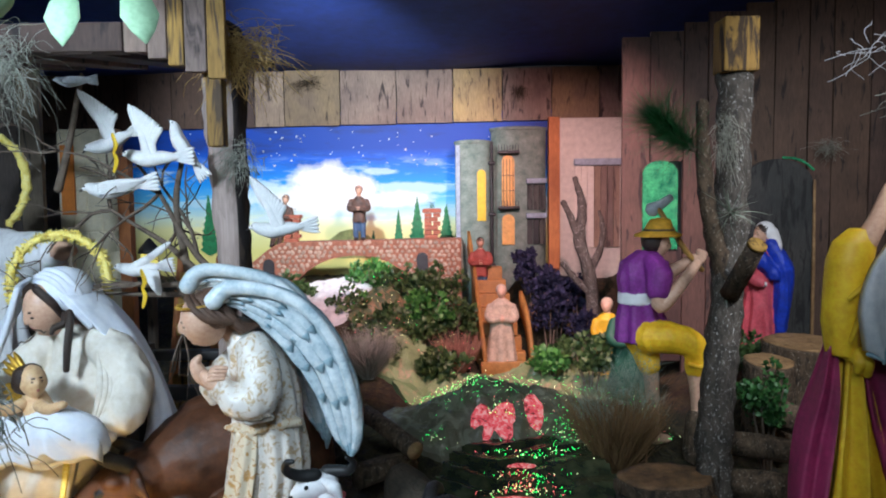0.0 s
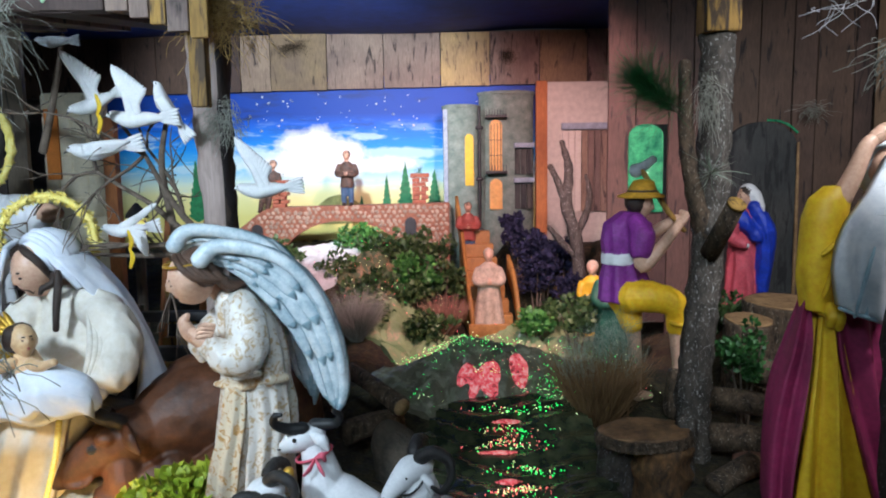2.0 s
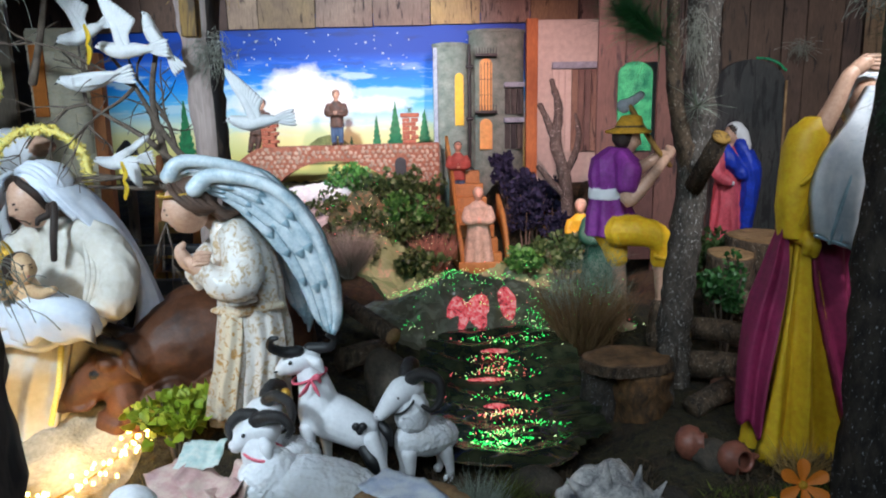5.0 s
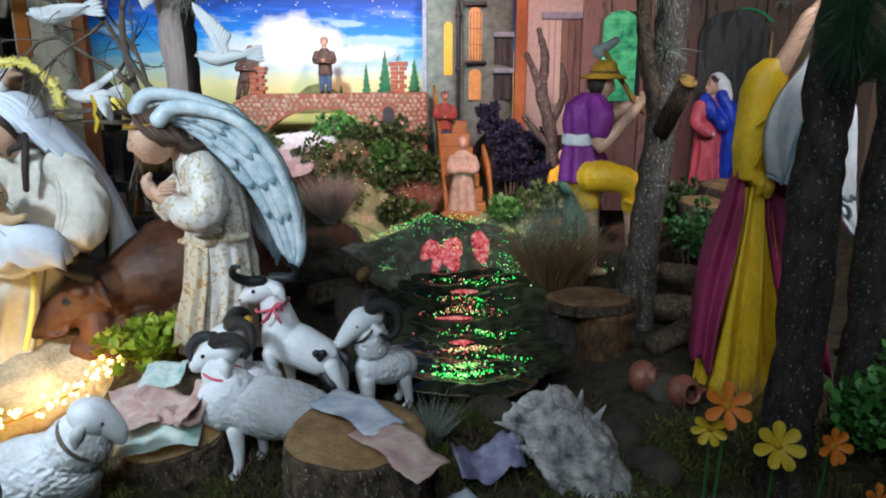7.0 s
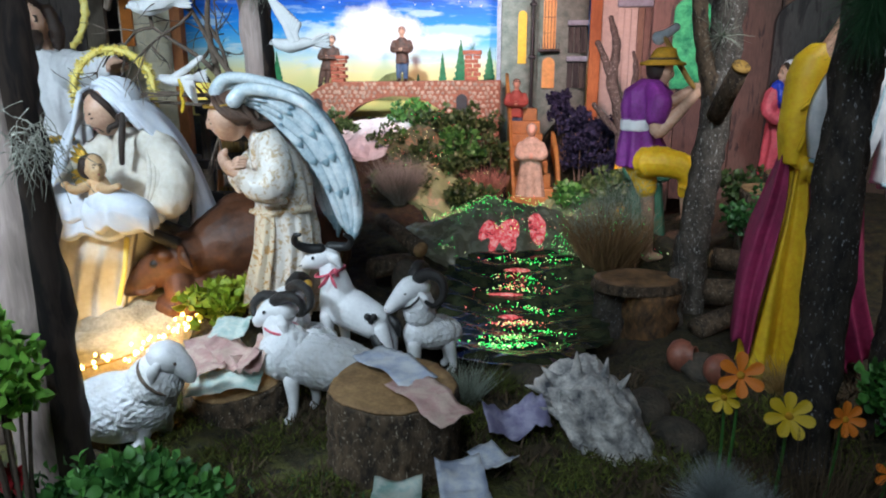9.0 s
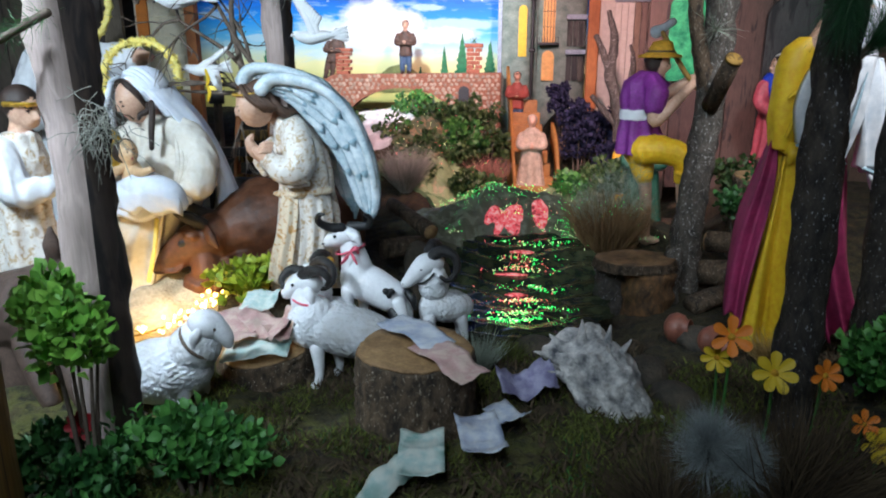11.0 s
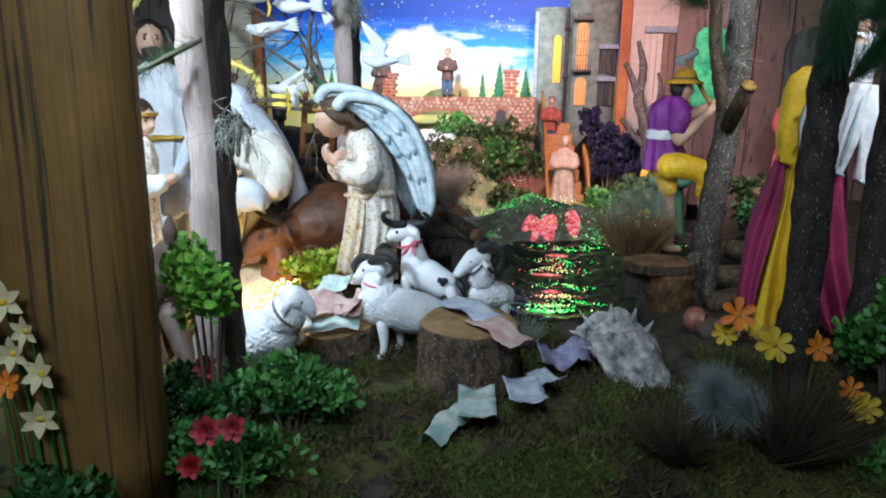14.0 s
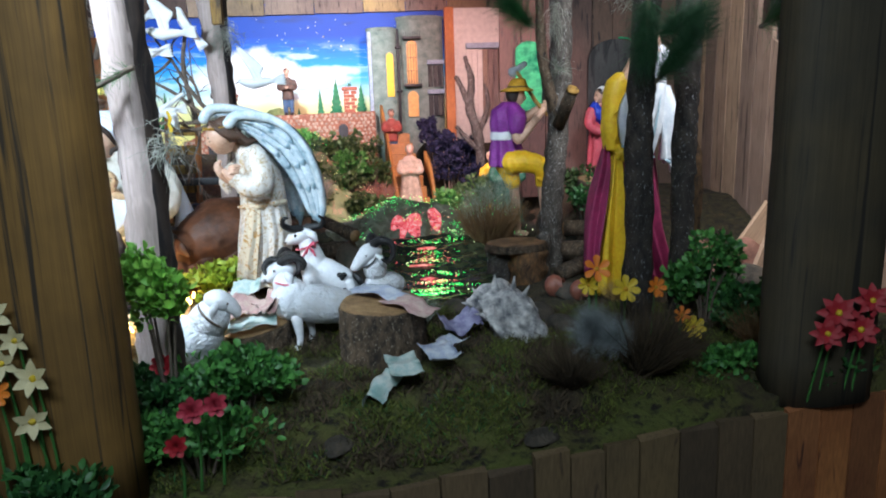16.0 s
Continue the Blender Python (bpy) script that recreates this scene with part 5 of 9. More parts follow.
def make_baby():
    bm, fine = bm_new(), bm_new()
    # sitting up, wrapped to the waist in a white cloth
    stube(bm, [(-0.738, 1.212, 0.385), (-0.724, 1.203, 0.36), (-0.708, 1.198, 0.335)], [0.021, 0.027, 0.03], 0, 14)
    stube(bm, [(-0.722, 1.198, 0.335), (-0.68, 1.19, 0.334), (-0.64, 1.2, 0.318), (-0.622, 1.21, 0.295)], [0.036, 0.04, 0.034, 0.02], 3, 18)
    sheet(fine, [(-0.752, 1.185, 0.352), (-0.75, 1.165, 0.325), (-0.752, 1.168, 0.285)], [(-0.618, 1.195, 0.335), (-0.61, 1.182, 0.31), (-0.615, 1.19, 0.275)], 3, (0, -0.8, 0.5), 0.026, 2.3, 0.0055, 0.02, 24, 50, 0.7, 0.5, 0.006)
    c = Vector((-0.735, 1.205, 0.412))
    d, up, s = face_head(fine, c, 0.029, 318, -12, 0, 1, 4, 0, 44, 34)
    blob(fine, c - d * 0.009 + up * 0.006 - Vector((0.004, 0, 0)), (0.0285, 0.0285, 0.0285), 1, (0, 0, 0), 20, 0.15, 90)
    # gilt rays behind the head
    for a0 in (145, 205):
        u = Vector((math.cos(radians(a0)), 0.25, math.sin(radians(a0))))
        for q in (-0.28, -0.1, 0.1, 0.28):
            v = Vector((u.x * math.cos(q) - u.z * math.sin(q), 0.25, u.x * math.sin(q) + u.z * math.cos(q)))
            stube(fine, [c + v * 0.03, c + v * 0.052, c + v * (0.074 - 0.03 * abs(q))], [0.006, 0.006, 0.0025], 2, 6)
    # arms held out
    for p in (((-0.745, 1.19, 0.378), (-0.765, 1.172, 0.372), (-0.778, 1.162, 0.385)), ((-0.715, 1.188, 0.376), (-0.69, 1.172, 0.374), (-0.664, 1.17, 0.382))):
        stube(fine, list(p), [0.0115, 0.0105, 0.007], 0, 10)
        blob(fine, p[2], (0.0085, 0.0085, 0.0075), 0, (0, 0, 0), 10)
    return figure("infant_doll", bm, ["skin_pale", "hair", "gold", "veil", "lip"], 0.003, (-0.7, 1.2, 0.3), "small infant figure with gilt rays sitting wrapped on the lap", "doll", smooth=1, extra=fine)


def make_joseph():
    bm = bm_new()
    z = gz(-1.2, 1.72)
    loft(bm, [(-1.2, 1.75, z, 0.13, 0.1), (-1.2, 1.75, 0.2, 0.12, 0.09), (-1.2, 1.75, 0.4, 0.105, 0.08), (-1.2, 1.75, 0.5, 0.11, 0.08), (-1.2, 1.75, 0.58, 0.105, 0.07), (-1.21, 1.75, 0.625, 0.05, 0.045)], 0, 48, 10, 0.14, 0.2)
    tube(bm, [(-1.3, 1.68, 0.4), (-1.2, 1.66, 0.395), (-1.1, 1.68, 0.4)], [0.008, 0.01, 0.008], 3, 8)
    stube(bm, [(-1.12, 1.73, 0.58), (-1.05, 1.68, 0.57), (-0.97, 1.62, 0.575), (-0.9, 1.57, 0.585)], [0.05, 0.052, 0.05, 0.036], 0, 14)
    stube(bm, [(-0.9, 1.57, 0.585), (-0.87, 1.555, 0.588), (-0.835, 1.54, 0.588)], [0.022, 0.022, 0.012], 1, 10)
    stube(bm, [(-1.29, 1.73, 0.58), (-1.31, 1.68, 0.48), (-1.26, 1.64, 0.42)], [0.045, 0.045, 0.035], 0, 14)
    tube(bm, [(-1.21, 1.75, 0.61), (-1.215, 1.74, 0.66)], [0.035, 0.03], 1, 12)
    d, up, s = head(bm, (-1.222, 1.73, 0.7), 0.053, 306, 1, 2, 2)
    blob(bm, Vector((-1.222, 1.73, 0.66)) + d * 0.03, (0.032, 0.03, 0.032), 2)
    for sg in (-1, 1):
        stube(bm, [Vector((-1.222, 1.74, 0.73)) + s * sg * 0.045, Vector((-1.222, 1.75, 0.68)) + s * sg * 0.056, Vector((-1.222, 1.76, 0.63)) + s * sg * 0.05], [0.02, 0.024, 0.014], 2, 10)
    tassel_halo(bm, (-1.21, 1.79, 0.735), 0.125, 4, 84, 0, -0.9, 4.0, 0.012)
    ob = figure("joseph_statue", bm, ["robe_white", "skin", "hair", "gold", "tinsel"], 0.0048, (-1.2, 1.75, z), "bearded father statue in white robe with gold halo", "statue", drape={0: 0.006})
    ob.scale = (1.0, 1.0, 1.07)
    return ob


def make_left_angel():
    bm = bm_new()
    x, y = -0.9, 1.05
    z = gz(x, y)
    loft(bm, [(x, y, z, 0.085, 0.07), (x, y, 0.15, 0.075, 0.06), (x, y, 0.3, 0.06, 0.05), (x + 0.01, y, 0.42, 0.06, 0.05), (x + 0.02, y, 0.475, 0.035, 0.035)], 0, 40, 8, 0.15)
    stube(bm, [(x + 0.01, y - 0.05, 0.44), (x + 0.04, y - 0.06, 0.36), (x + 0.1, y - 0.03, 0.37)], [0.035, 0.034, 0.022], 1, 12)
    tube(bm, [(x + 0.1, y - 0.03, 0.37), (x + 0.13, y - 0.02, 0.385)], [0.016, 0.012], 2, 10)
    tube(bm, [(x + 0.02, y, 0.46), (x + 0.03, y, 0.5)], [0.024, 0.02], 2, 10)
    head(bm, (x + 0.04, y, 0.525), 0.038, -15, 2, 3, 15)
    tube(bm, [Vector((x + 0.04, y, 0.535)) + Vector((0.04 * math.cos(t), 0.04 * math.sin(t), 0)) for t in np.linspace(-2, 2, 14)], 0.004, 4, 8)
    stube(bm, [(x - 0.05, y - 0.03, 0.46), (x - 0.1, y, 0.5), (x - 0.12, y + 0.02, 0.4), (x - 0.1, y + 0.02, 0.25)], [0.02, 0.03, 0.035, 0.012], 1, 10, squash=0.4)
    return figure("angel_statue", bm, ["angel_robe", "robe_white", "skin", "hair", "gold"], 0.0042, (x, y, z), "small kneeling angel statue with gilt headband and white sleeves", "statue", drape={0: 0.005, 1: 0.005})


def make_ox():
    bm = bm_new()
    z = gz(-0.5, 1.38)
    # high shoulders and back, neck bent down to the bed
    stube(bm, [(-0.34, 1.5, 0.16), (-0.41, 1.47, 0.195), (-0.48, 1.43, 0.205), (-0.54, 1.38, 0.195), (-0.585, 1.335, 0.18)], [0.1, 0.122, 0.122, 0.1, 0.068], 0, 28)
    blob(bm, (-0.5, 1.42, 0.28), (0.07, 0.05, 0.048), 0)
    stube(bm, [(-0.59, 1.318, 0.195), (-0.64, 1.292, 0.178), (-0.69, 1.275, 0.148), (-0.72, 1.268, 0.13)], [0.058, 0.05, 0.036, 0.028], 0, 22)
    blob(bm, (-0.722, 1.266, 0.127), (0.022, 0.03, 0.022), 0)
    blob(bm, (-0.735, 1.25, 0.125), (0.006, 0.006, 0.005), 1)
    blob(bm, (-0.625, 1.252, 0.208), (0.018, 0.014, 0.012), 0)
    blob(bm, (-0.648, 1.246, 0.19), (0.009, 0.007, 0.007), 1)
    stube(bm, [(-0.7, 1.245, 0.118), (-0.672, 1.245, 0.118), (-0.655, 1.25, 0.13)], 0.005, 0, 8)
    for y, k in ((1.262, 1.0), (1.335, 0.95)):
        stube(bm, [(-0.606, y + 0.01, 0.236), (-0.632, y - 0.004, 0.252), (-0.66, y - 0.008, 0.268), (-0.682, y - 0.004, 0.29)], [0.016 * k, 0.015 * k, 0.011 * k, 0.004], 1, 12)
        stube(bm, [(-0.592, y + 0.008, 0.222), (-0.572, y - 0.02, 0.208), (-0.552, y - 0.03, 0.19)], [0.012, 0.022, 0.008], 0, 12, squash=0.5)
    # dewlap, folded forelegs, haunch
    stube(bm, [(-0.61, 1.285, 0.15), (-0.6, 1.275, 0.11), (-0.575, 1.27, 0.085)], [0.036, 0.04, 0.03], 0, 14)
    stube(bm, [(-0.52, 1.31, 0.12), (-0.59, 1.275, 0.095), (-0.64, 1.262, 0.085), (-0.61, 1.245, 0.08)], [0.045, 0.034, 0.026, 0.02], 0, 12)
    stube(bm, [(-0.4, 1.34, 0.13), (-0.46, 1.29, 0.11), (-0.52, 1.275, 0.095)], [0.055, 0.038, 0.024], 0, 12)
    loft(bm, [(-0.46, 1.41, z - 0.005, 0.14, 0.1), (-0.46, 1.41, 0.14, 0.12, 0.1)], 0, 24)
    return figure("ox_statue", bm, ["ox", "horn"], 0.004, (-0.5, 1.38, z - 0.005), "brown ox figurine lying with its head low, dark horns", "figurine", smooth=1, relief=0.002, rscale=40)


def make_donkey():
    bm = bm_new()
    z = gz(-0.68, 0.86)
    stube(bm, [(-0.86, 0.92, 0.12), (-0.76, 0.9, 0.15), (-0.69, 0.86, 0.2)], [0.09, 0.09, 0.06], 0, 18)
    stube(bm, [(-0.7, 0.87, 0.22), (-0.66, 0.84, 0.235), (-0.62, 0.83, 0.2), (-0.6, 0.82, 0.165)], [0.05, 0.045, 0.034, 0.026], 0, 16)
    for dx, dy in ((-0.015, -0.02), (0.045, 0.01)):
        stube(bm, [(-0.66 + dx, 0.84 + dy, 0.26), (-0.655 + dx, 0.835 + dy, 0.3), (-0.65 + dx, 0.83 + dy, 0.335)], [0.012, 0.02, 0.006], 0, 10, squash=0.5)
    loft(bm, [(-0.83, 0.92, z - 0.005, 0.12, 0.09), (-0.82, 0.92, 0.08, 0.11, 0.085)], 0, 20)
    for dx in (0.0, 0.07):
        tube(bm, [(-0.76 + dx, 0.83, 0.1), (-0.72 + dx, 0.8, 0.03), (-0.7 + dx, 0.79, z)], [0.03, 0.022, 0.018], 0, 10)
    return figure("donkey_statue", bm, ["donkey", "black"], 0.0045, (-0.78, 0.88, z - 0.005), "dark brown donkey figurine lying with upright ears", "figurine")


def legs(bm, tops, feet, r, mi):
    for a, b in zip(tops, feet):
        a, b = Vector(a), Vector(b)
        k = a.lerp(b, 0.55) + Vector((0.004, 0, 0))
        stube(bm, [a, k, b + Vector((0, 0, 0.012)), b + Vector((-0.006, 0, 0.006))], [r * 1.7, r, r * 0.8, r * 1.0], mi, 10)


def make_front_sheep():
    bm, fine = bm_new(), bm_new()
    g = gz(-0.19, 0.95)
    c = (-0.166, 0.965, 0.098)
    tilt = pose(*c, 0, 9, 0)
    blob(bm, c, (0.09, 0.045, 0.04), 0)
    fleece(fine, (0, 0, 0), (0.106, 0.054, 0.05), 0, tilt, "curl", 0.0026, 1.6, 170, 120)
    fleece(fine, (0, 0, 0), (0.05, 0.044, 0.056), 0, pose(-0.243, 0.965, 0.115, 0, 28, 0), "curl", 0.0024, 1.6, 120, 80)
    stube(bm, [(-0.235, 0.965, 0.12), (-0.255, 0.97, 0.15), (-0.265, 0.98, 0.178)], [0.035, 0.03, 0.025], 1, 14)
    # head turned aside, muzzle, ear
    stube(fine, [(-0.245, 0.985, 0.192), (-0.268, 0.982, 0.19), (-0.285, 0.972, 0.18), (-0.294, 0.966, 0.173)], [0.024, 0.026, 0.018, 0.012], 1, 16)
    blob(fine, (-0.278, 0.958, 0.194), 0.0035, 2, (0, 0, 0), 8)
    stube(fine, [(-0.3, 0.958, 0.172), (-0.302, 0.964, 0.169), (-0.302, 0.97, 0.171)], 0.0018, 2, 6)
    stube(fine, [(-0.25, 0.965, 0.185), (-0.24, 0.95, 0.175), (-0.235, 0.945, 0.16)], [0.007, 0.011, 0.004], 1, 10)
    tube(fine, [Vector((-0.25, 0.972, 0.16)) + Vector((0.032 * math.cos(t), 0.032 * math.sin(t), -0.006 * math.cos(t))) for t in np.linspace(0, 6.28, 24)], 0.0024, 3, 8)
    for p in ([(-0.262, 0.975, 0.21), (-0.24, 0.962, 0.224), (-0.215, 0.95, 0.226), (-0.2, 0.945, 0.212), (-0.205, 0.945, 0.198)], [(-0.268, 0.99, 0.212), (-0.29, 0.985, 0.216), (-0.305, 0.975, 0.2), (-0.3, 0.965, 0.186)]):
        q = curve_pts(p, 6)
        tube(fine, q, [(0.0125 - 0.008 * i / (len(q) - 1)) * (1 + 0.1 * (i % 2)) for i in range(len(q))], 2, 12)
    legs(fine, [(-0.228, 0.94, 0.07), (-0.205, 0.985, 0.07), (-0.1, 0.94, 0.07), (-0.09, 0.99, 0.07)], [(-0.225, 0.92, g - 0.004), (-0.196, 0.98, g), (-0.095, 0.94, g), (-0.08, 0.99, g)], 0.009, 1)
    return figure("ram_figurine", bm, ["wool", "hide_white", "horn", "ribbon"], 0.003, (-0.18, 0.96, g - 0.004), "white woolly ram figurine with dark horns and red collar", "figurine", "flock by the pool", 1, extra=fine)


def make_goat():
    bm, fine = bm_new(), bm_new()
    g = gz(-0.16, 1.15)
    # deep chest, sloping back, long neck
    stube(bm, [(-0.196, 1.15, 0.148), (-0.16, 1.147, 0.135), (-0.112, 1.142, 0.112)], [0.041, 0.043, 0.037], 0, 20)
    stube(bm, [(-0.192, 1.15, 0.16), (-0.198, 1.153, 0.195), (-0.21, 1.157, 0.232)], [0.04, 0.031, 0.024], 0, 18)
    stube(fine, [(-0.205, 1.157, 0.246), (-0.226, 1.152, 0.246), (-0.246, 1.147, 0.238), (-0.257, 1.145, 0.232)], [0.022, 0.025, 0.019, 0.012], 0, 16)
    stube(fine, [(-0.262, 1.134, 0.232), (-0.268, 1.14, 0.229), (-0.264, 1.146, 0.228)], 0.0016, 1, 6)
    blob(fine, (-0.236, 1.129, 0.25), 0.004, 1, (0, 0, 0), 8)
    for p in ([(-0.222, 1.143, 0.266), (-0.248, 1.132, 0.27), (-0.266, 1.118, 0.284), (-0.262, 1.105, 0.302), (-0.25, 1.1, 0.306)], [(-0.208, 1.16, 0.266), (-0.186, 1.158, 0.268), (-0.166, 1.15, 0.272), (-0.158, 1.14, 0.29), (-0.168, 1.13, 0.302)]):
        q = curve_pts(p, 6)
        tube(fine, q, [(0.0115 - 0.008 * i / (len(q) - 1)) * (1 + 0.1 * (i % 2)) for i in range(len(q))], 1, 12)
    stube(fine, [(-0.205, 1.135, 0.258), (-0.188, 1.126, 0.25), (-0.178, 1.122, 0.236)], [0.007, 0.012, 0.004], 0, 10)
    # ribbon with a bow, small gilt bell
    tube(fine, [Vector((-0.208, 1.155, 0.216)) + Vector((0.031 * math.cos(t), 0.031 * math.sin(t), 0.01 * math.cos(t))) for t in np.linspace(0, 6.28, 26)], 0.0026, 2, 8)
    for p in ([(-0.2, 1.122, 0.22), (-0.186, 1.112, 0.23), (-0.182, 1.118, 0.218)], [(-0.2, 1.122, 0.22), (-0.208, 1.11, 0.206), (-0.218, 1.11, 0.195)], [(-0.2, 1.122, 0.22), (-0.19, 1.11, 0.208), (-0.184, 1.11, 0.196)]):
        stube(fine, p, [0.003, 0.006, 0.0035], 2, 8, squash=0.4)
    blob(fine, (-0.246, 1.12, 0.196), (0.01, 0.01, 0.011), 3, (0, 0, 0), 14)
    # heart on the flank, dark hock, tail
    for dx in (-0.006, 0.006):
        blob(fine, (-0.114 + dx, 1.105, 0.137), (0.0082, 0.006, 0.0078), 1, (0, 0, 0), 12)
    blob(fine, (-0.114, 1.106, 0.1295), (0.007, 0.006, 0.009), 1, (0, 0, 0), 12)
    stube(fine, [(-0.078, 1.138, 0.125), (-0.066, 1.128, 0.114), (-0.06, 1.124, 0.092)], [0.009, 0.01, 0.004], 1, 10)
    legs(fine, [(-0.21, 1.125, 0.13), (-0.19, 1.168, 0.13), (-0.095, 1.115, 0.11), (-0.085, 1.16, 0.1)], [(-0.218, 1.115, g - 0.002), (-0.186, 1.165, g), (-0.062, 1.095, g - 0.01), (-0.082, 1.165, g)], 0.0092, 0)
    stube(fine, [(-0.106, 1.118, 0.088), (-0.092, 1.106, 0.07), (-0.083, 1.103, 0.05)], [0.014, 0.015, 0.009], 1, 10)
    return figure("goat_figurine", bm, ["hide_white", "black", "ribbon", "gold"], 0.003, (-0.15, 1.14, g - 0.01), "white goat figurine with black heart, horns and pink ribbon", "figurine", "flock by the pool", 1, extra=fine)


def make_ram(x, y, turn, label, horned=True, k=1.0):
    bm, fine = bm_new(), bm_new()
    # low barrel of a body, upright woolly neck
    stube(bm, [(-0.02, 0, 0.1), (0.02, 0, 0.098), (0.06, 0, 0.088)], [0.034, 0.036, 0.03], 0, 16)
    fleece(fine, (0, 0, 0), (0.068, 0.042, 0.04), 0, pose(0.022, 0, 0.098, 0, 8, 0), "curl", 0.0027, 1.6, 120, 80)
    fleece(fine, (0, 0, 0), (0.055, 0.036, 0.036), 0, pose(-0.012, 0, 0.158, 0, 82, 0), "curl", 0.0027, 1.6, 110, 70)
    stube(fine, [(-0.008, 0, 0.21), (-0.034, 0, 0.204), (-0.06, 0, 0.184), (-0.078, 0, 0.168)], [0.026, 0.028, 0.02, 0.014], 1, 16)
    blob(fine, (-0.08, 0, 0.166), (0.013, 0.014, 0.011), 1)
    if horned:
        for sg in (-1, 1):
            q = curve_pts([(-0.018, sg * 0.012, 0.232), (0.0, sg * 0.034, 0.246), (0.022, sg * 0.052, 0.232), (0.022, sg * 0.06, 0.2), (0.0, sg * 0.062, 0.182), (-0.016, sg * 0.058, 0.192)], 5)
            tube(fine, q, [(0.014 - 0.01 * i / (len(q) - 1)) * (1 + 0.1 * (i % 2)) for i in range(len(q))], 2, 12)
    for sg in (-1, 1):
        stube(fine, [(-0.018, sg * 0.022, 0.2), (-0.01, sg * 0.038, 0.188), (-0.008, sg * 0.044, 0.174)], [0.007, 0.01, 0.004], 1, 8)
        blob(fine, (-0.05, sg * 0.02, 0.202), 0.004, 2, (0, 0, 0), 8)
        blob(fine, (-0.089, sg * 0.006, 0.167), 0.0028, 2, (0, 0, 0), 6)
    tube(fine, [Vector((-0.03, 0, 0.186)) + Vector((0.024 * math.cos(t), 0.033 * math.sin(t), 0.022 * math.cos(t))) for t in np.linspace(0, 6.28, 20)], 0.0022, 3, 8)
    legs(fine, [(-0.03, -0.02, 0.08), (-0.025, 0.022, 0.08), (0.05, -0.022, 0.07), (0.055, 0.02, 0.07)], [(-0.034, -0.022, 0), (-0.026, 0.024, 0), (0.06, -0.024, 0), (0.062, 0.024, 0)], 0.0095, 1)
    ob = sculpted("ram_figurine", bm, ["wool", "hide_white", "horn", "dark_iron"], 0.0028, 1, extra=fine)
    ob.matrix_basis = pose(x, y, gz(x, y) - 0.002, 0, 0, turn) @ Matrix.Scale(k, 4)
    return tagged(ob, label, "figurine", "flock by the pool")


def make_left_sheep():
    bm, fine = bm_new(), bm_new()
    g = gz(-0.48, 0.8)
    c = (-0.485, 0.81, 0.07)
    blob(bm, c, (0.08, 0.045, 0.045), 0)
    fleece(fine, (0, 0, 0), (0.098, 0.056, 0.06), 0, pose(*c, 0, -10, 0), "lock", 0.0045, 1.2)
    fleece(fine, (0, 0, 0), (0.056, 0.042, 0.044), 0, pose(-0.418, 0.81, 0.118, 0, -48, 0), "lock", 0.004, 1.1, 80, 54)
    # cap of wool, bare face
    fleece(fine, (0, 0, 0), (0.034, 0.03, 0.026), 1, pose(-0.39, 0.81, 0.165, 0, 20, 0), "lock", 0.002, 1.2, 60, 40)
    stube(fine, [(-0.388, 0.81, 0.166), (-0.368, 0.808, 0.156), (-0.354, 0.805, 0.142), (-0.35, 0.804, 0.132)], [0.024, 0.02, 0.015, 0.01], 1, 14)
    blob(fine, (-0.367, 0.79, 0.163), 0.0032, 2, (0, 0, 0), 8)
    stube(fine, [(-0.39, 0.785, 0.165), (-0.398, 0.775, 0.152), (-0.4, 0.773, 0.136)], [0.006, 0.01, 0.004], 1, 10)
    tube(fine, [Vector((-0.406, 0.81, 0.132)) + Vector((0.028 * math.cos(t), 0.043 * math.sin(t), -0.028 * math.cos(t))) for t in np.linspace(0, 6.28, 26)], 0.003, 2, 8)
    legs(fine, [(-0.435, 0.79, 0.06), (-0.425, 0.83, 0.06), (-0.55, 0.79, 0.06), (-0.545, 0.83, 0.06)], [(-0.44, 0.775, g - 0.002), (-0.42, 0.835, g), (-0.555, 0.78, g), (-0.545, 0.835, g)], 0.012, 1)
    return figure("sheep_figurine", bm, ["wool", "hide_white", "twig"], 0.003, (-0.49, 0.81, g - 0.002), "white sheep figurine with wavy wool and rope collar", "figurine", "flock by the pool", 1, extra=fine)


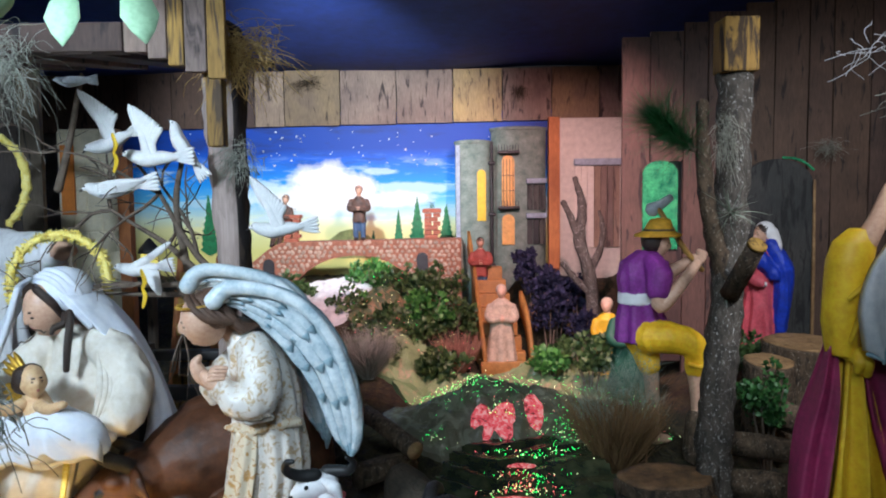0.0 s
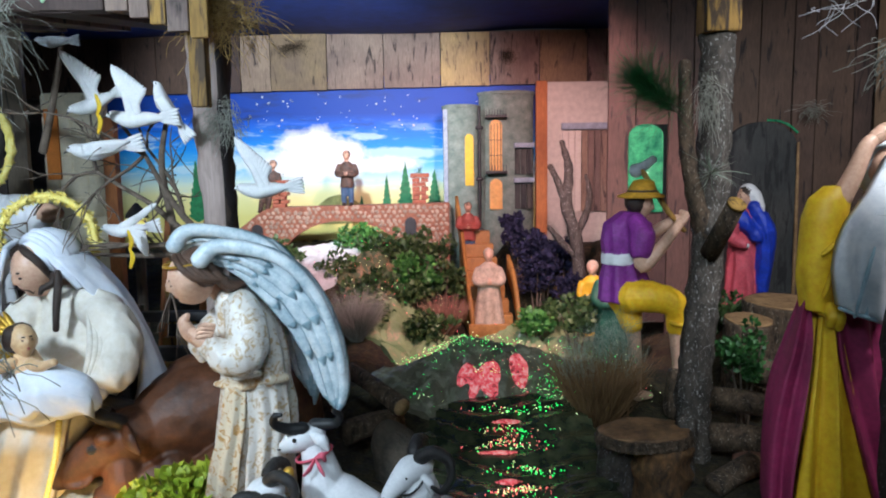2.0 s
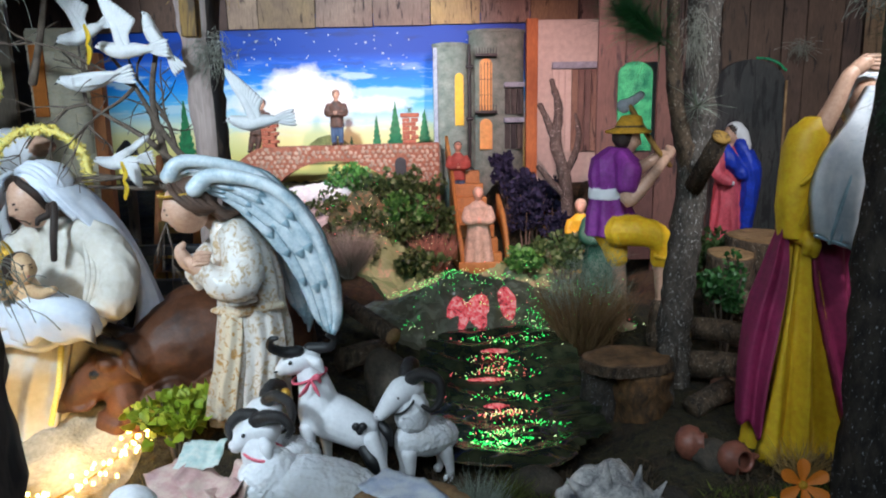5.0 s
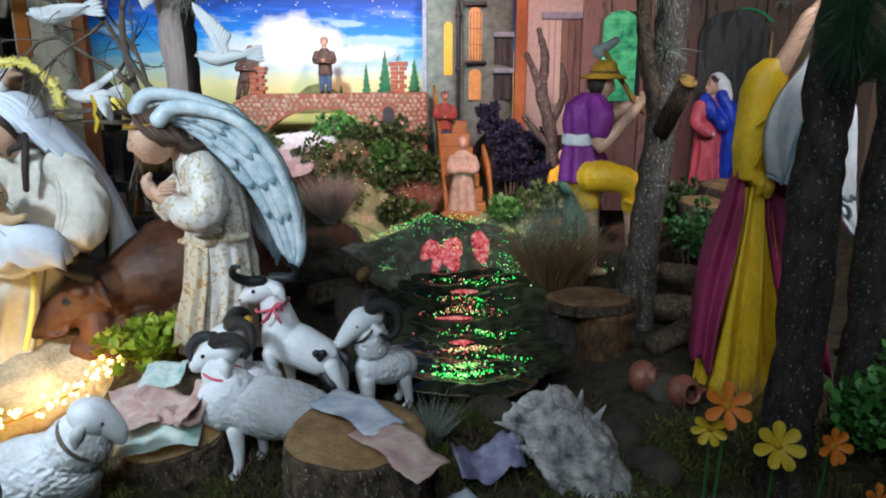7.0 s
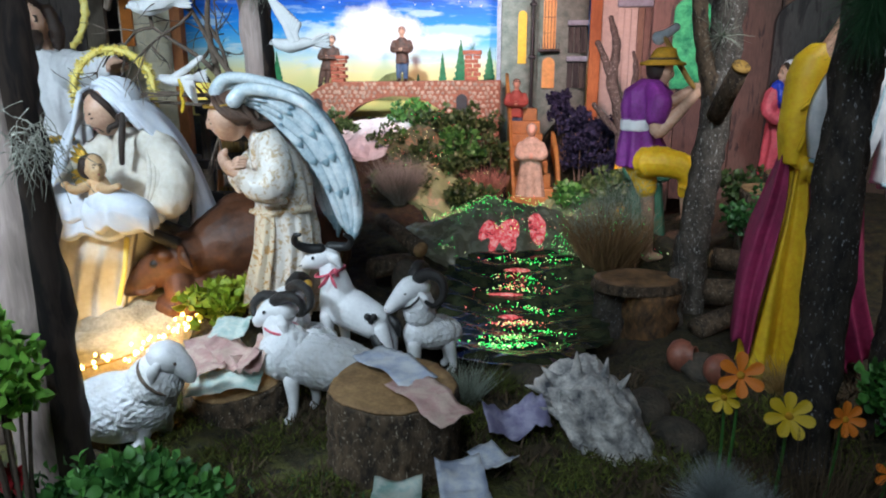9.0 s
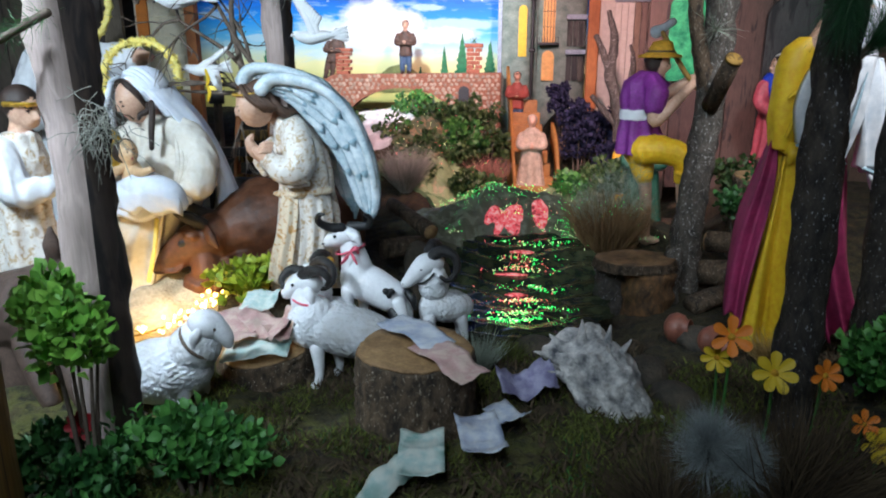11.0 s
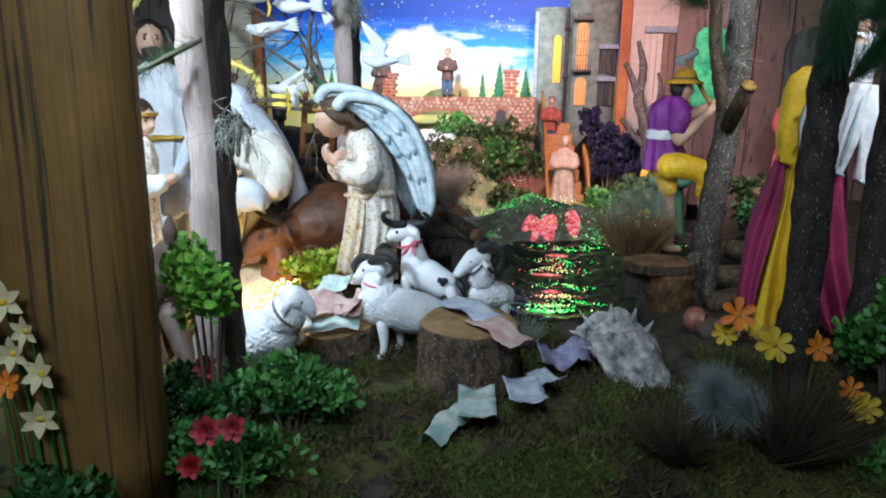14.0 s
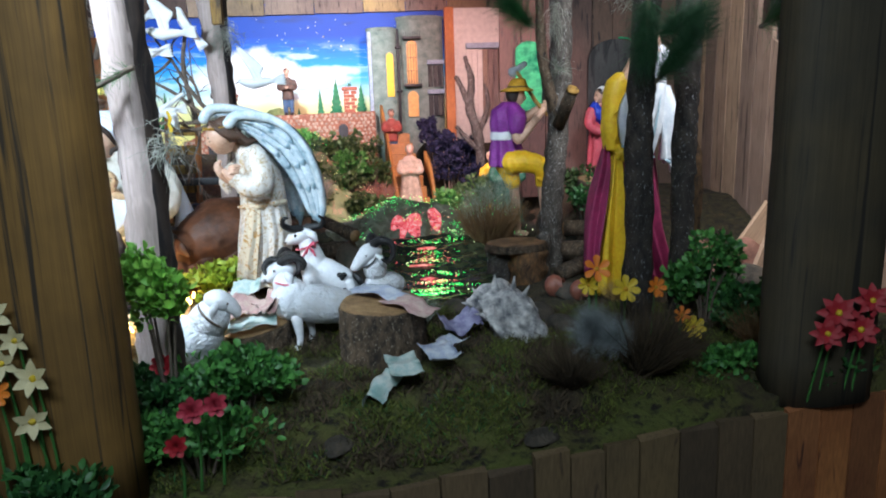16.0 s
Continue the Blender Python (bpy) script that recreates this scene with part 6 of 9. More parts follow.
def make_yellow_woman():
    bm, fine = bm_new(), bm_new()
    g = gz(0.77, 1.28)
    # yellow dress with long folds
    loft(bm, [(0.742, 1.285, g, 0.08, 0.06), (0.742, 1.285, 0.1, 0.075, 0.058), (0.74, 1.285, 0.2, 0.062, 0.052), (0.736, 1.285, 0.3, 0.046, 0.044), (0.735, 1.285, 0.4, 0.034, 0.036), (0.737, 1.285, 0.46, 0.036, 0.036), (0.76, 1.285, 0.53, 0.05, 0.04), (0.785, 1.285, 0.6, 0.05, 0.04)], 0, 64, 11, 0.1, 0.9)
    sheet(fine, [(0.716, 1.238, 0.43), (0.706, 1.23, 0.33), (0.682, 1.215, 0.2), (0.655, 1.205, g + 0.004)], [(0.745, 1.236, 0.43), (0.768, 1.23, 0.33), (0.79, 1.218, 0.2), (0.818, 1.208, g + 0.004)], 0, (0, -1, 0), 0.012, 2.2, 0.019, 0.02, 44, 96, 0.9, 0.75)
    # knotted belt
    for p in ([(0.712, 1.24, 0.445), (0.726, 1.222, 0.44), (0.744, 1.23, 0.446)], [(0.722, 1.222, 0.45), (0.722, 1.21, 0.435), (0.718, 1.212, 0.42)], [(0.728, 1.222, 0.45), (0.73, 1.208, 0.433), (0.733, 1.21, 0.415)]):
        stube(fine, p, [0.011, 0.014, 0.008], 0, 12)
    # burgundy mantle open on both sides
    sheet(fine, [(0.7, 1.245, 0.458), (0.702, 1.235, 0.37), (0.688, 1.225, 0.265), (0.668, 1.212, 0.15), (0.658, 1.205, 0.055)], [(0.69, 1.27, 0.462), (0.665, 1.28, 0.37), (0.646, 1.285, 0.3), (0.636, 1.285, 0.2), (0.632, 1.275, 0.075)], 1, (-0.45, -0.9, 0), 0.014, 1.5, 0.014, 0.012, 44, 64, 2.2, 0.6, 0.012)
    sheet(fine, [(0.736, 1.228, 0.45), (0.745, 1.215, 0.35), (0.768, 1.2, 0.22), (0.8, 1.192, 0.1), (0.825, 1.19, 0.035)], [(0.85, 1.27, 0.46), (0.868, 1.265, 0.34), (0.89, 1.262, 0.2), (0.918, 1.26, 0.09), (0.93, 1.262, 0.03)], 1, (0.2, -1, 0), 0.016, 2.5, 0.015, 0.012, 44, 70, 1.3, 0.6, 0.01)
    # bodice and a full sleeve on the raised arm
    loft(bm, [(0.712, 1.25, 0.44, 0.026, 0.028), (0.708, 1.25, 0.5, 0.032, 0.032), (0.714, 1.25, 0.56, 0.036, 0.034), (0.72, 1.25, 0.61, 0.04, 0.034), (0.728, 1.25, 0.645, 0.037, 0.03), (0.738, 1.25, 0.668, 0.02, 0.02)], 0, 40, 3, 0.08, 0.2)
    for p in ([(0.762, 1.222, 0.625), (0.735, 1.206, 0.585), (0.7, 1.212, 0.548)], [(0.758, 1.22, 0.6), (0.728, 1.208, 0.545), (0.706, 1.216, 0.47)]):
        stube(fine, p, [0.004, 0.007, 0.004], 0, 8)
    stube(fine, [(0.742, 1.24, 0.645), (0.762, 1.238, 0.688), (0.783, 1.24, 0.737), (0.8, 1.243, 0.752)], [0.019, 0.0165, 0.0135, 0.012], 3, 14)
    stube(fine, [(0.8, 1.243, 0.752), (0.818, 1.243, 0.765), (0.832, 1.245, 0.757)], [0.014, 0.015, 0.009], 3, 12)
    for k in range(4):
        stube(fine, [(0.812 + 0.004 * k, 1.236, 0.772 - 0.006 * k), (0.83 + 0.003 * k, 1.232, 0.774 - 0.008 * k), (0.842, 1.236, 0.766 - 0.008 * k)], [0.005, 0.0048, 0.004], 3, 8)
    # head under a white veil, its end hanging before the breast
    face_head(fine, (0.838, 1.262, 0.69), 0.042, 255, 5, 3, 6, 4)
    blob(fine, (0.85, 1.285, 0.695), (0.05, 0.048, 0.055), 2, (0, 0, 0), 24, 0.06, 50)
    sheet(fine, [(0.815, 1.225, 0.722), (0.765, 1.198, 0.655), (0.72, 1.184, 0.6), (0.702, 1.18, 0.535), (0.716, 1.182, 0.458)], [(0.862, 1.235, 0.715), (0.855, 1.21, 0.64), (0.845, 1.2, 0.58), (0.836, 1.192, 0.5), (0.815, 1.192, 0.42)], 2, (0, -1, 0.1), 0.024, 2, 0.012, 0.016, 44, 74, 0.9, 0.85, 0.004)
    stube(fine, [(0.716, 1.18, 0.457), (0.745, 1.166, 0.446), (0.78, 1.17, 0.434), (0.815, 1.188, 0.42)], 0.0038, 5, 8)
    for k in range(4):
        stube(fine, [(0.775 + 0.018 * k, 1.172 + 0.003 * k, 0.6), (0.75 + 0.021 * k, 1.162 + 0.003 * k, 0.52), (0.735 + 0.022 * k, 1.166 + 0.004 * k, 0.444)], [0.001, 0.0036, 0.003], 5, 6)
    # the veil's other end over the far shoulder
    sheet(fine, [(0.85, 1.25, 0.63), (0.852, 1.235, 0.56), (0.856, 1.23, 0.48), (0.86, 1.232, 0.4)], [(0.9, 1.29, 0.625), (0.922, 1.285, 0.56), (0.93, 1.28, 0.47), (0.938, 1.28, 0.4)], 2, (0.5, -0.85, 0), 0.016, 3, 0.009, 0.014, 34, 50, 0.7, 0.7, 0.006)
    sheet(fine, [(0.885, 1.245, 0.42), (0.895, 1.24, 0.37), (0.922, 1.242, 0.33)], [(0.938, 1.278, 0.42), (0.945, 1.276, 0.37), (0.952, 1.272, 0.33)], 2, (0.4, -0.9, 0), 0.006, 2, 0.005, 0.01, 20, 24, 0.2, 0.4)
    stube(fine, [(0.87, 1.222, 0.405), (0.9, 1.23, 0.39), (0.93, 1.262, 0.36)], 0.0045, 5, 8)
    return figure("woman_statue", bm, ["dress_yellow", "burgundy", "apron", "skin", "lip", "wing_deep", "hair"], 0.0036, (0.77, 1.27, g), "woman statue in yellow dress, burgundy mantle and white veil", "statue", smooth=2, extra=fine)


def make_cutter():
    bm, fine = bm_new(), bm_new()
    g = gz(0.57, 1.88)
    # tunic, belted high, flared below
    loft(bm, [(0.52, 1.86, 0.345, 0.076, 0.056), (0.514, 1.86, 0.39, 0.066, 0.05), (0.506, 1.86, 0.44, 0.052, 0.044), (0.504, 1.86, 0.465, 0.05, 0.042), (0.507, 1.86, 0.51, 0.058, 0.048), (0.512, 1.86, 0.555, 0.056, 0.046), (0.528, 1.86, 0.585, 0.03, 0.03)], 0, 48, 9, 0.12, 0.4)
    loft(bm, [(0.505, 1.86, 0.448, 0.056, 0.048), (0.504, 1.86, 0.474, 0.055, 0.047)], 1, 32, 6, 0.05)
    # sleeves and bare arms that swing the axe
    stube(bm, [(0.53, 1.82, 0.555), (0.54, 1.8, 0.525), (0.536, 1.793, 0.485)], [0.03, 0.035, 0.03], 0, 14)
    stube(fine, [(0.536, 1.793, 0.492), (0.538, 1.79, 0.462), (0.545, 1.788, 0.45), (0.59, 1.795, 0.495), (0.648, 1.83, 0.553)], [0.021, 0.02, 0.02, 0.0165, 0.012], 2, 14)
    stube(bm, [(0.545, 1.9, 0.555), (0.57, 1.89, 0.53)], [0.03, 0.03], 0, 12)
    stube(fine, [(0.565, 1.89, 0.535), (0.59, 1.88, 0.525), (0.62, 1.87, 0.545), (0.648, 1.85, 0.566)], [0.02, 0.018, 0.015, 0.012], 2, 12)
    for k in range(4):
        stube(fine, [(0.645 + 0.004 * k, 1.835, 0.556 + 0.004 * k), (0.662 + 0.002 * k, 1.828, 0.562 + 0.005 * k), (0.656, 1.842, 0.572 + 0.004 * k)], 0.0072, 2, 8)
    blob(fine, (0.654, 1.845, 0.562), (0.016, 0.016, 0.015), 2, (0, 0, 0), 12)
    tube(bm, [(0.538, 1.86, 0.57), (0.545, 1.855, 0.595)], [0.022, 0.019], 2, 10)
    c = Vector((0.55, 1.85, 0.606))
    d, up, sd = face_head(fine, c, 0.034, 335, 14, 2, 3, 2, 0, 44, 34)
    blob(fine, c - d * 0.01 + up * 0.004, (0.0335, 0.0335, 0.034), 3, (0, 0, 0), 20, 0.1, 90)
    # straw hat with an uneven brim
    loft(fine, [(0.553, 1.852, 0.624, 0.034, 0.033), (0.553, 1.852, 0.623, 0.06, 0.058), (0.553, 1.852, 0.629, 0.062, 0.06), (0.553, 1.852, 0.638, 0.037, 0.036), (0.556, 1.852, 0.655, 0.033, 0.032), (0.558, 1.852, 0.668, 0.026, 0.025), (0.558, 1.852, 0.672, 0.01, 0.01)], 4, 40, 5, 0.04)
    tube(fine, [(0.553 + 0.036 * math.cos(t), 1.852 + 0.035 * math.sin(t), 0.641) for t in np.linspace(0, 6.28, 26)], 0.003, 6, 6)
    # legs: one knee bent forward, one back
    stube(bm, [(0.52, 1.83, 0.36), (0.57, 1.81, 0.362), (0.622, 1.8, 0.348), (0.64, 1.8, 0.315), (0.636, 1.8, 0.28)], [0.046, 0.042, 0.036, 0.031, 0.027], 5, 16)
    stube(fine, [(0.612, 1.772, 0.3), (0.636, 1.77, 0.292), (0.66, 1.778, 0.3)], 0.006, 5, 8)
    stube(bm, [(0.636, 1.8, 0.285), (0.642, 1.8, 0.22), (0.646, 1.8, 0.165)], [0.022, 0.019, 0.017], 2, 10)
    stube(bm, [(0.505, 1.88, 0.36), (0.525, 1.87, 0.32), (0.535, 1.86, 0.275)], [0.042, 0.037, 0.03], 5, 14)
    stube(bm, [(0.535, 1.86, 0.28), (0.545, 1.865, 0.2), (0.55, 1.87, g - 0.005)], [0.022, 0.019, 0.018], 2, 10)
    blob(bm, (0.565, 1.86, g + 0.008), (0.032, 0.016, 0.013), 2)
    blob(bm, (0.66, 1.795, 0.155), (0.03, 0.016, 0.013), 2)
    stube(bm, [(0.65, 1.8, 0.15), (0.645, 1.8, g - 0.01)], [0.035, 0.04], 6, 12)
    # axe
    tube(fine, [(0.665, 1.84, 0.535), (0.624, 1.845, 0.583), (0.552, 1.85, 0.695)], [0.007, 0.0075, 0.007], 7, 10)
    stube(fine, [(0.535, 1.852, 0.694), (0.556, 1.85, 0.706), (0.582, 1.85, 0.724)], [0.019, 0.012, 0.01], 8, 12, squash=0.4)
    return figure("woodcutter_statue", bm, ["purple", "robe_white", "skin", "hair", "straw_hat", "pants", "bark_brown", "ochre", "steel"], 0.0034, (0.55, 1.86, g - 0.01), "woodcutter statue in purple tunic and straw hat raising an axe", "statue", smooth=1, drape={0: 0.003, 5: 0.002}, extra=fine)


def make_blue_woman():
    bm = bm_new()
    x, y = 1.09, 2.45
    g = gz(x, y)
    loft(bm, [(x - 0.01, y, g, 0.065, 0.05), (x - 0.01, y, 0.3, 0.055, 0.045), (x - 0.012, y, 0.42, 0.045, 0.04), (x - 0.015, y, 0.5, 0.048, 0.04), (x, y, 0.55, 0.03, 0.03)], 0, 36, 8, 0.14)
    for i in range(5):
        stube(bm, [(x + 0.01 + 0.006 * i, y - 0.03 + i * 0.012, 0.56), (x + 0.05 + 0.008 * i, y - 0.04 + i * 0.015, 0.47), (x + 0.05 + 0.008 * i, y - 0.035 + i * 0.015, 0.36), (x + 0.05 + 0.004 * i, y - 0.02 + i * 0.012, g + 0.01)], [0.02, 0.03, 0.026, 0.014], 1, 10)
    stube(bm, [(x - 0.055, y - 0.025, 0.52), (x - 0.07, y - 0.04, 0.46), (x - 0.035, y - 0.06, 0.43)], [0.026, 0.024, 0.016], 0, 10)
    stube(bm, [(x - 0.045, y - 0.02, 0.55), (x - 0.02, y - 0.045, 0.5), (x + 0.02, y - 0.05, 0.45)], [0.02, 0.026, 0.02], 1, 10)
    tube(bm, [(x - 0.045, y - 0.058, 0.432), (x - 0.02, y - 0.06, 0.425)], [0.012, 0.01], 3, 8)
    tube(bm, [(x, y, 0.54), (x - 0.005, y, 0.575)], [0.018, 0.016], 2, 8)
    head(bm, (x - 0.01, y - 0.005, 0.595), 0.03, 195, 2, 4, 8)
    blob(bm, (x + 0.004, y + 0.002, 0.603), (0.034, 0.035, 0.036), 3)
    stube(bm, [(x + 0.02, y - 0.015, 0.6), (x + 0.032, y - 0.02, 0.555), (x + 0.035, y - 0.025, 0.5)], [0.022, 0.022, 0.012], 3, 10)
    return figure("woman_statue", bm, ["pink_dress", "blue_cloak", "skin", "robe_white", "hair"], 0.0042, (x, y, g), "small woman statue in pink dress and bright blue cloak", "statue", smooth=1, drape={0: 0.004, 1: 0.005})


make_angel()
make_mary()
make_baby()
make_joseph()
make_left_angel()
make_ox()
make_donkey()
make_front_sheep()
make_goat()
make_ram(-0.012, 1.155, 28, "white woolly ram figurine with black curled horns, alert", True, 0.93)
make_ram(-0.26, 1.1, 20, "grey-white ram figurine half hidden behind the flock", True, 0.85)
make_left_sheep()
make_yellow_woman()
make_cutter()
make_blue_woman()

# ---- foliage helpers ----
def foliage(name, places, mesh, mats, parent, label="", slots=None):
    ob = scatter_mesh(name, mesh, places, mats, True, parent, slots)
    return tagged(ob, label, kind="stuff")


def clump_places(c, r, n, size, up=0.35, hollow=0.55, clumps=9, seed=1):
    """Leaf poses gathered in uneven clumps inside an ellipsoid."""
    rng = random.Random(seed)
    cs = []
    for _ in range(clumps):
        while True:
            v = Vector((rng.uniform(-1, 1), rng.uniform(-1, 1), rng.uniform(-0.7, 1)))
            if hollow * 0.5 < v.length < 0.85:
                break
        cs.append((v, rng.uniform(0.25, 0.5)))
    out = []
    for _ in range(n):
        v, q = cs[rng.randrange(clumps)]
        w = Vector((rng.gauss(0, 1), rng.gauss(0, 1), rng.gauss(0, 1))).normalized() * q * rng.uniform(0.5, 1.0)
        p = v + w
        pos = Vector((c[0] + p.x * r[0], c[1] + p.y * r[1], c[2] + p.z * r[2]))
        d = (w + Vector((rng.uniform(-0.4, 0.4), rng.uniform(-0.4, 0.4), up + rng.uniform(-0.3, 0.3)))).normalized()
        out.append(aim(pos, d, rng.uniform(0, 6.28), size * rng.uniform(0.6, 1.25)))
    return out


LEAF = leaf_mesh(1.0, 0.55)
LEAF_ROUND = leaf_mesh(1.0, 0.85, 0.3, 0.2)
NEEDLE = blade(1.0, 0.025)
GRASS = blade(1.0, 0.035)


def bush(name, c, r, n, size, mat, label, seed, stems=5, category="bush", mesh=None, clumps=10, base=None, group=""):
    b = base if base is not None else gz(c[0], c[1])
    t = thing(name, (c[0], c[1], b), label, category, group)
    loc = (0, 0, c[2] - b)
    rng = random.Random(seed)
    bm = bm_new()
    for i in range(stems):
        a = 6.28 * i / stems + rng.uniform(-0.4, 0.4)
        e = Vector((r[0] * 0.6 * math.cos(a), r[1] * 0.6 * math.sin(a), loc[2] + r[2] * rng.uniform(-0.1, 0.6)))
        stube(bm, [(0.2 * e.x, 0.2 * e.y, -0.006), (e.x * 0.45, e.y * 0.45, e.z * 0.5), e], [0.004, 0.003, 0.0015], 0, 6, 3)
    tagged(part("stems", bm, "twig", t), kind="stuff")
    foliage("leaves", clump_places(loc, r, n, size, seed=seed, clumps=clumps), mesh or LEAF, mat, t)
    return t


def tuft(name, base, h, spread, n, mat, label, seed, category="grass tuft", lean=(0, 0), mesh=None, kind="", arc=0.4, width=1.0):
    """Blades that fan out of one root."""
    t = thing(name, base, label, category, "", kind)
    rng = random.Random(seed)
    pl = []
    for _ in range(n):
        a = rng.uniform(0, 6.28)
        s = spread * math.sqrt(rng.random())
        d = Vector((math.cos(a) * s + lean[0], math.sin(a) * s + lean[1], 1)).normalized()
        L = h * rng.uniform(0.55, 1.1)
        m = aim(Vector((rng.gauss(0, 0.008), rng.gauss(0, 0.008), 0)), d, rng.uniform(0, 6.28), 1.0)
        pl.append(m @ Matrix.Diagonal((L * width, L, L, 1)))
    foliage("blades", pl, mesh or NEEDLE, mat, t)
    return t


# ---- bridge and painted scenery ----
def bridge_top(x):
    return 0.405 + 0.125 * smoothstep(-1.04, -0.8, x) + 0.012 * (x + 0.8) * (x > -0.8)


def bridge_low(x):
    u = (x + 0.47) / 0.33
    if abs(u) < 1:
        return max(0.2, 0.2 + 0.262 * math.sqrt(1 - u * u))
    return 0.2


def bridge():
    t = thing("stone_bridge", (-0.5, 3.35, 0.2), "small arched bridge of pale stones in red mortar", "bridge")
    o = Vector((0.5, -3.35, -0.2))
    bm = bm_new()
    xs = np.linspace(-1.04, 0.045, 70)
    rings = []
    for x in xs:
        x = float(x)
        lo, hi = bridge_low(x), bridge_top(x)
        rings.append([(x + 0.5, 0, lo - 0.2), (x + 0.5, 0, hi - 0.2), (x + 0.5, 0.1, hi - 0.2), (x + 0.5, 0.1, lo - 0.2)])
    ring_skin(bm, rings, 0)
    bmesh.ops.recalc_face_normals(bm, faces=bm.faces[:])
    part("span", bm, "mortar", t, smooth=False)
    for cx, lo, hi in ((-0.882, 0.3, 0.45), (-0.142, 0.375, 0.475)):
        bm = bm_new()
        r = 0.027
        prof = [(cx - r, lo), (cx + r, lo)] + [(cx + r * math.cos(a), hi - r + r * math.sin(a)) for a in np.linspace(0, math.pi, 10)]
        ring_skin(bm, [[(x + 0.5, y, z - 0.2) for x, z in prof] for y in (-0.008, 0.0)], 0)
        bmesh.ops.recalc_face_normals(bm, faces=bm.faces[:])
        part("niche", bm, "dark_iron", t, "dark arched opening", smooth=False)
    for cx, h in ((-0.095, 0.145), (-0.775, 0.13)):
        z = bridge_top(cx) - 0.2
        for k in range(6):
            for s in (-1, 1):
                off = 0.006 if k % 2 else -0.006
                bm = bm_new()
                box(bm, (cx + 0.5 + (s - 1) * 0.018 + off * (s > 0), 0.02, z + k * h / 7), (cx + 0.5 + (s + 1) * 0.018 - 0.002 + off * (s > 0), 0.07, z + (k + 1) * h / 7 - 0.002), 0, 0.0015)
                part("brick", bm, "brick_red", t)
        bm = bm_new()
        box(bm, (cx + 0.455, 0.01, z + 6 * h / 7), (cx + 0.545, 0.08, z + h), 0, 0.004)
        part("capstone", bm, "brick_red", t, "red brick pillar cap")
    return t


BRIDGE = bridge()
for k, (px0, pz0) in enumerate(((-0.095, 0.685), (-0.775, 0.66))):
    tuft("potted_grass", (px0, 3.395, pz0), 0.045, 0.8, 50, "leaf_dark", "small dark grass on the bridge pillar", 60 + k, "grass tuft")

# cut-out trees, a hill and stars on the backdrop
def flat_shape(name, prof, y, th, mat, parent=None):
    bm = bm_new()
    ring_skin(bm, [[(x, yy, z) for x, z in prof] for yy in (y, y + th)], 0)
    bmesh.ops.recalc_face_normals(bm, faces=bm.faces[:])
    return finish(name, bm, mat, parent, smooth=False)


for k, (x, w, h) in enumerate(((-0.285, 0.03, 0.19), (-0.185, 0.05, 0.26), (-0.03, 0.045, 0.22), (-0.42, 0.016, 0.08), (-1.3, 0.05, 0.28), (-1.22, 0.04, 0.2))):
    rng = random.Random(k)
    prof = [(x - w * 0.15, 0.44), (x + w * 0.15, 0.44)]
    right = []
    for i in range(9):
        q = i / 8
        right += [(x + w * (1 - q) + 0.004, 0.47 + h * q), (x + w * (1 - q) * 0.72 + 0.002, 0.47 + h * q + 0.012)]
    left = [(2 * x - a + rng.uniform(-0.003, 0.003), b + 0.002) for a, b in reversed(right)]
    flat_shape("painted_tree", prof + right + left, 3.734, 0.003, "tree_paint", backdrop)
flat_shape("painted_hill", [(-0.72, 0.42), (-0.36, 0.42), (-0.4, 0.5), (-0.46, 0.545), (-0.54, 0.575), (-0.6, 0.56), (-0.68, 0.5)], 3.7345, 0.003, "hill_paint", backdrop)
bm = bm_new()
rng = random.Random(5)
for _ in range(70):
    x, z = rng.uniform(-1.45, 0.35), rng.uniform(0.9, 1.1)
    s = rng.choice((0.0035, 0.0045, 0.007)) * 0.8
    for q in (0, 45):
        m = pose(x, 3.738, z, 0, q, 0)
        box(bm, (-s, -0.001, -s * 0.35), (s, 0.001, s * 0.35), 0, 0, m)
        box(bm, (-s * 0.35, -0.001, -s), (s * 0.35, 0.001, s), 0, 0, m)
part("painted_stars", bm, "star", backdrop, "small white painted stars", smooth=False)

# ---- toy houses beside the bridge ----
def tower(name, x0, x1, y, z0, z1, label, roundness):
    t = thing(name, ((x0 + x1) / 2, y, z0), label, "toy house")
    bm = bm_new()
    w, d = (x1 - x0) / 2, 0.09
    rows = []
    for i in range(12):
        z = (z1 - z0) * i / 11
        rows.append([(w * math.copysign(abs(math.cos(a)) ** roundness, math.cos(a)) * (1 + 0.012 * noise.noise((math.cos(a), math.sin(a), z * 9))), d * math.copysign(abs(math.sin(a)) ** roundness, math.sin(a)), z) for a in np.linspace(0, 2 * math.pi, 32, endpoint=False)])
    ring_skin(bm, rows, 0)
    part("wall", bm, "tower", t)
    bm = bm_new()
    loft(bm, [(0, 0, z1 - z0 - 0.004, w * 1.04, d * 1.04), (0, 0, z1 - z0 + 0.012, w * 1.06, d * 1.06), (0, 0, z1 - z0 + 0.016, w * 0.9, d * 0.9)], 0, 32)
    part("coping", bm, "tower", t)
    return t


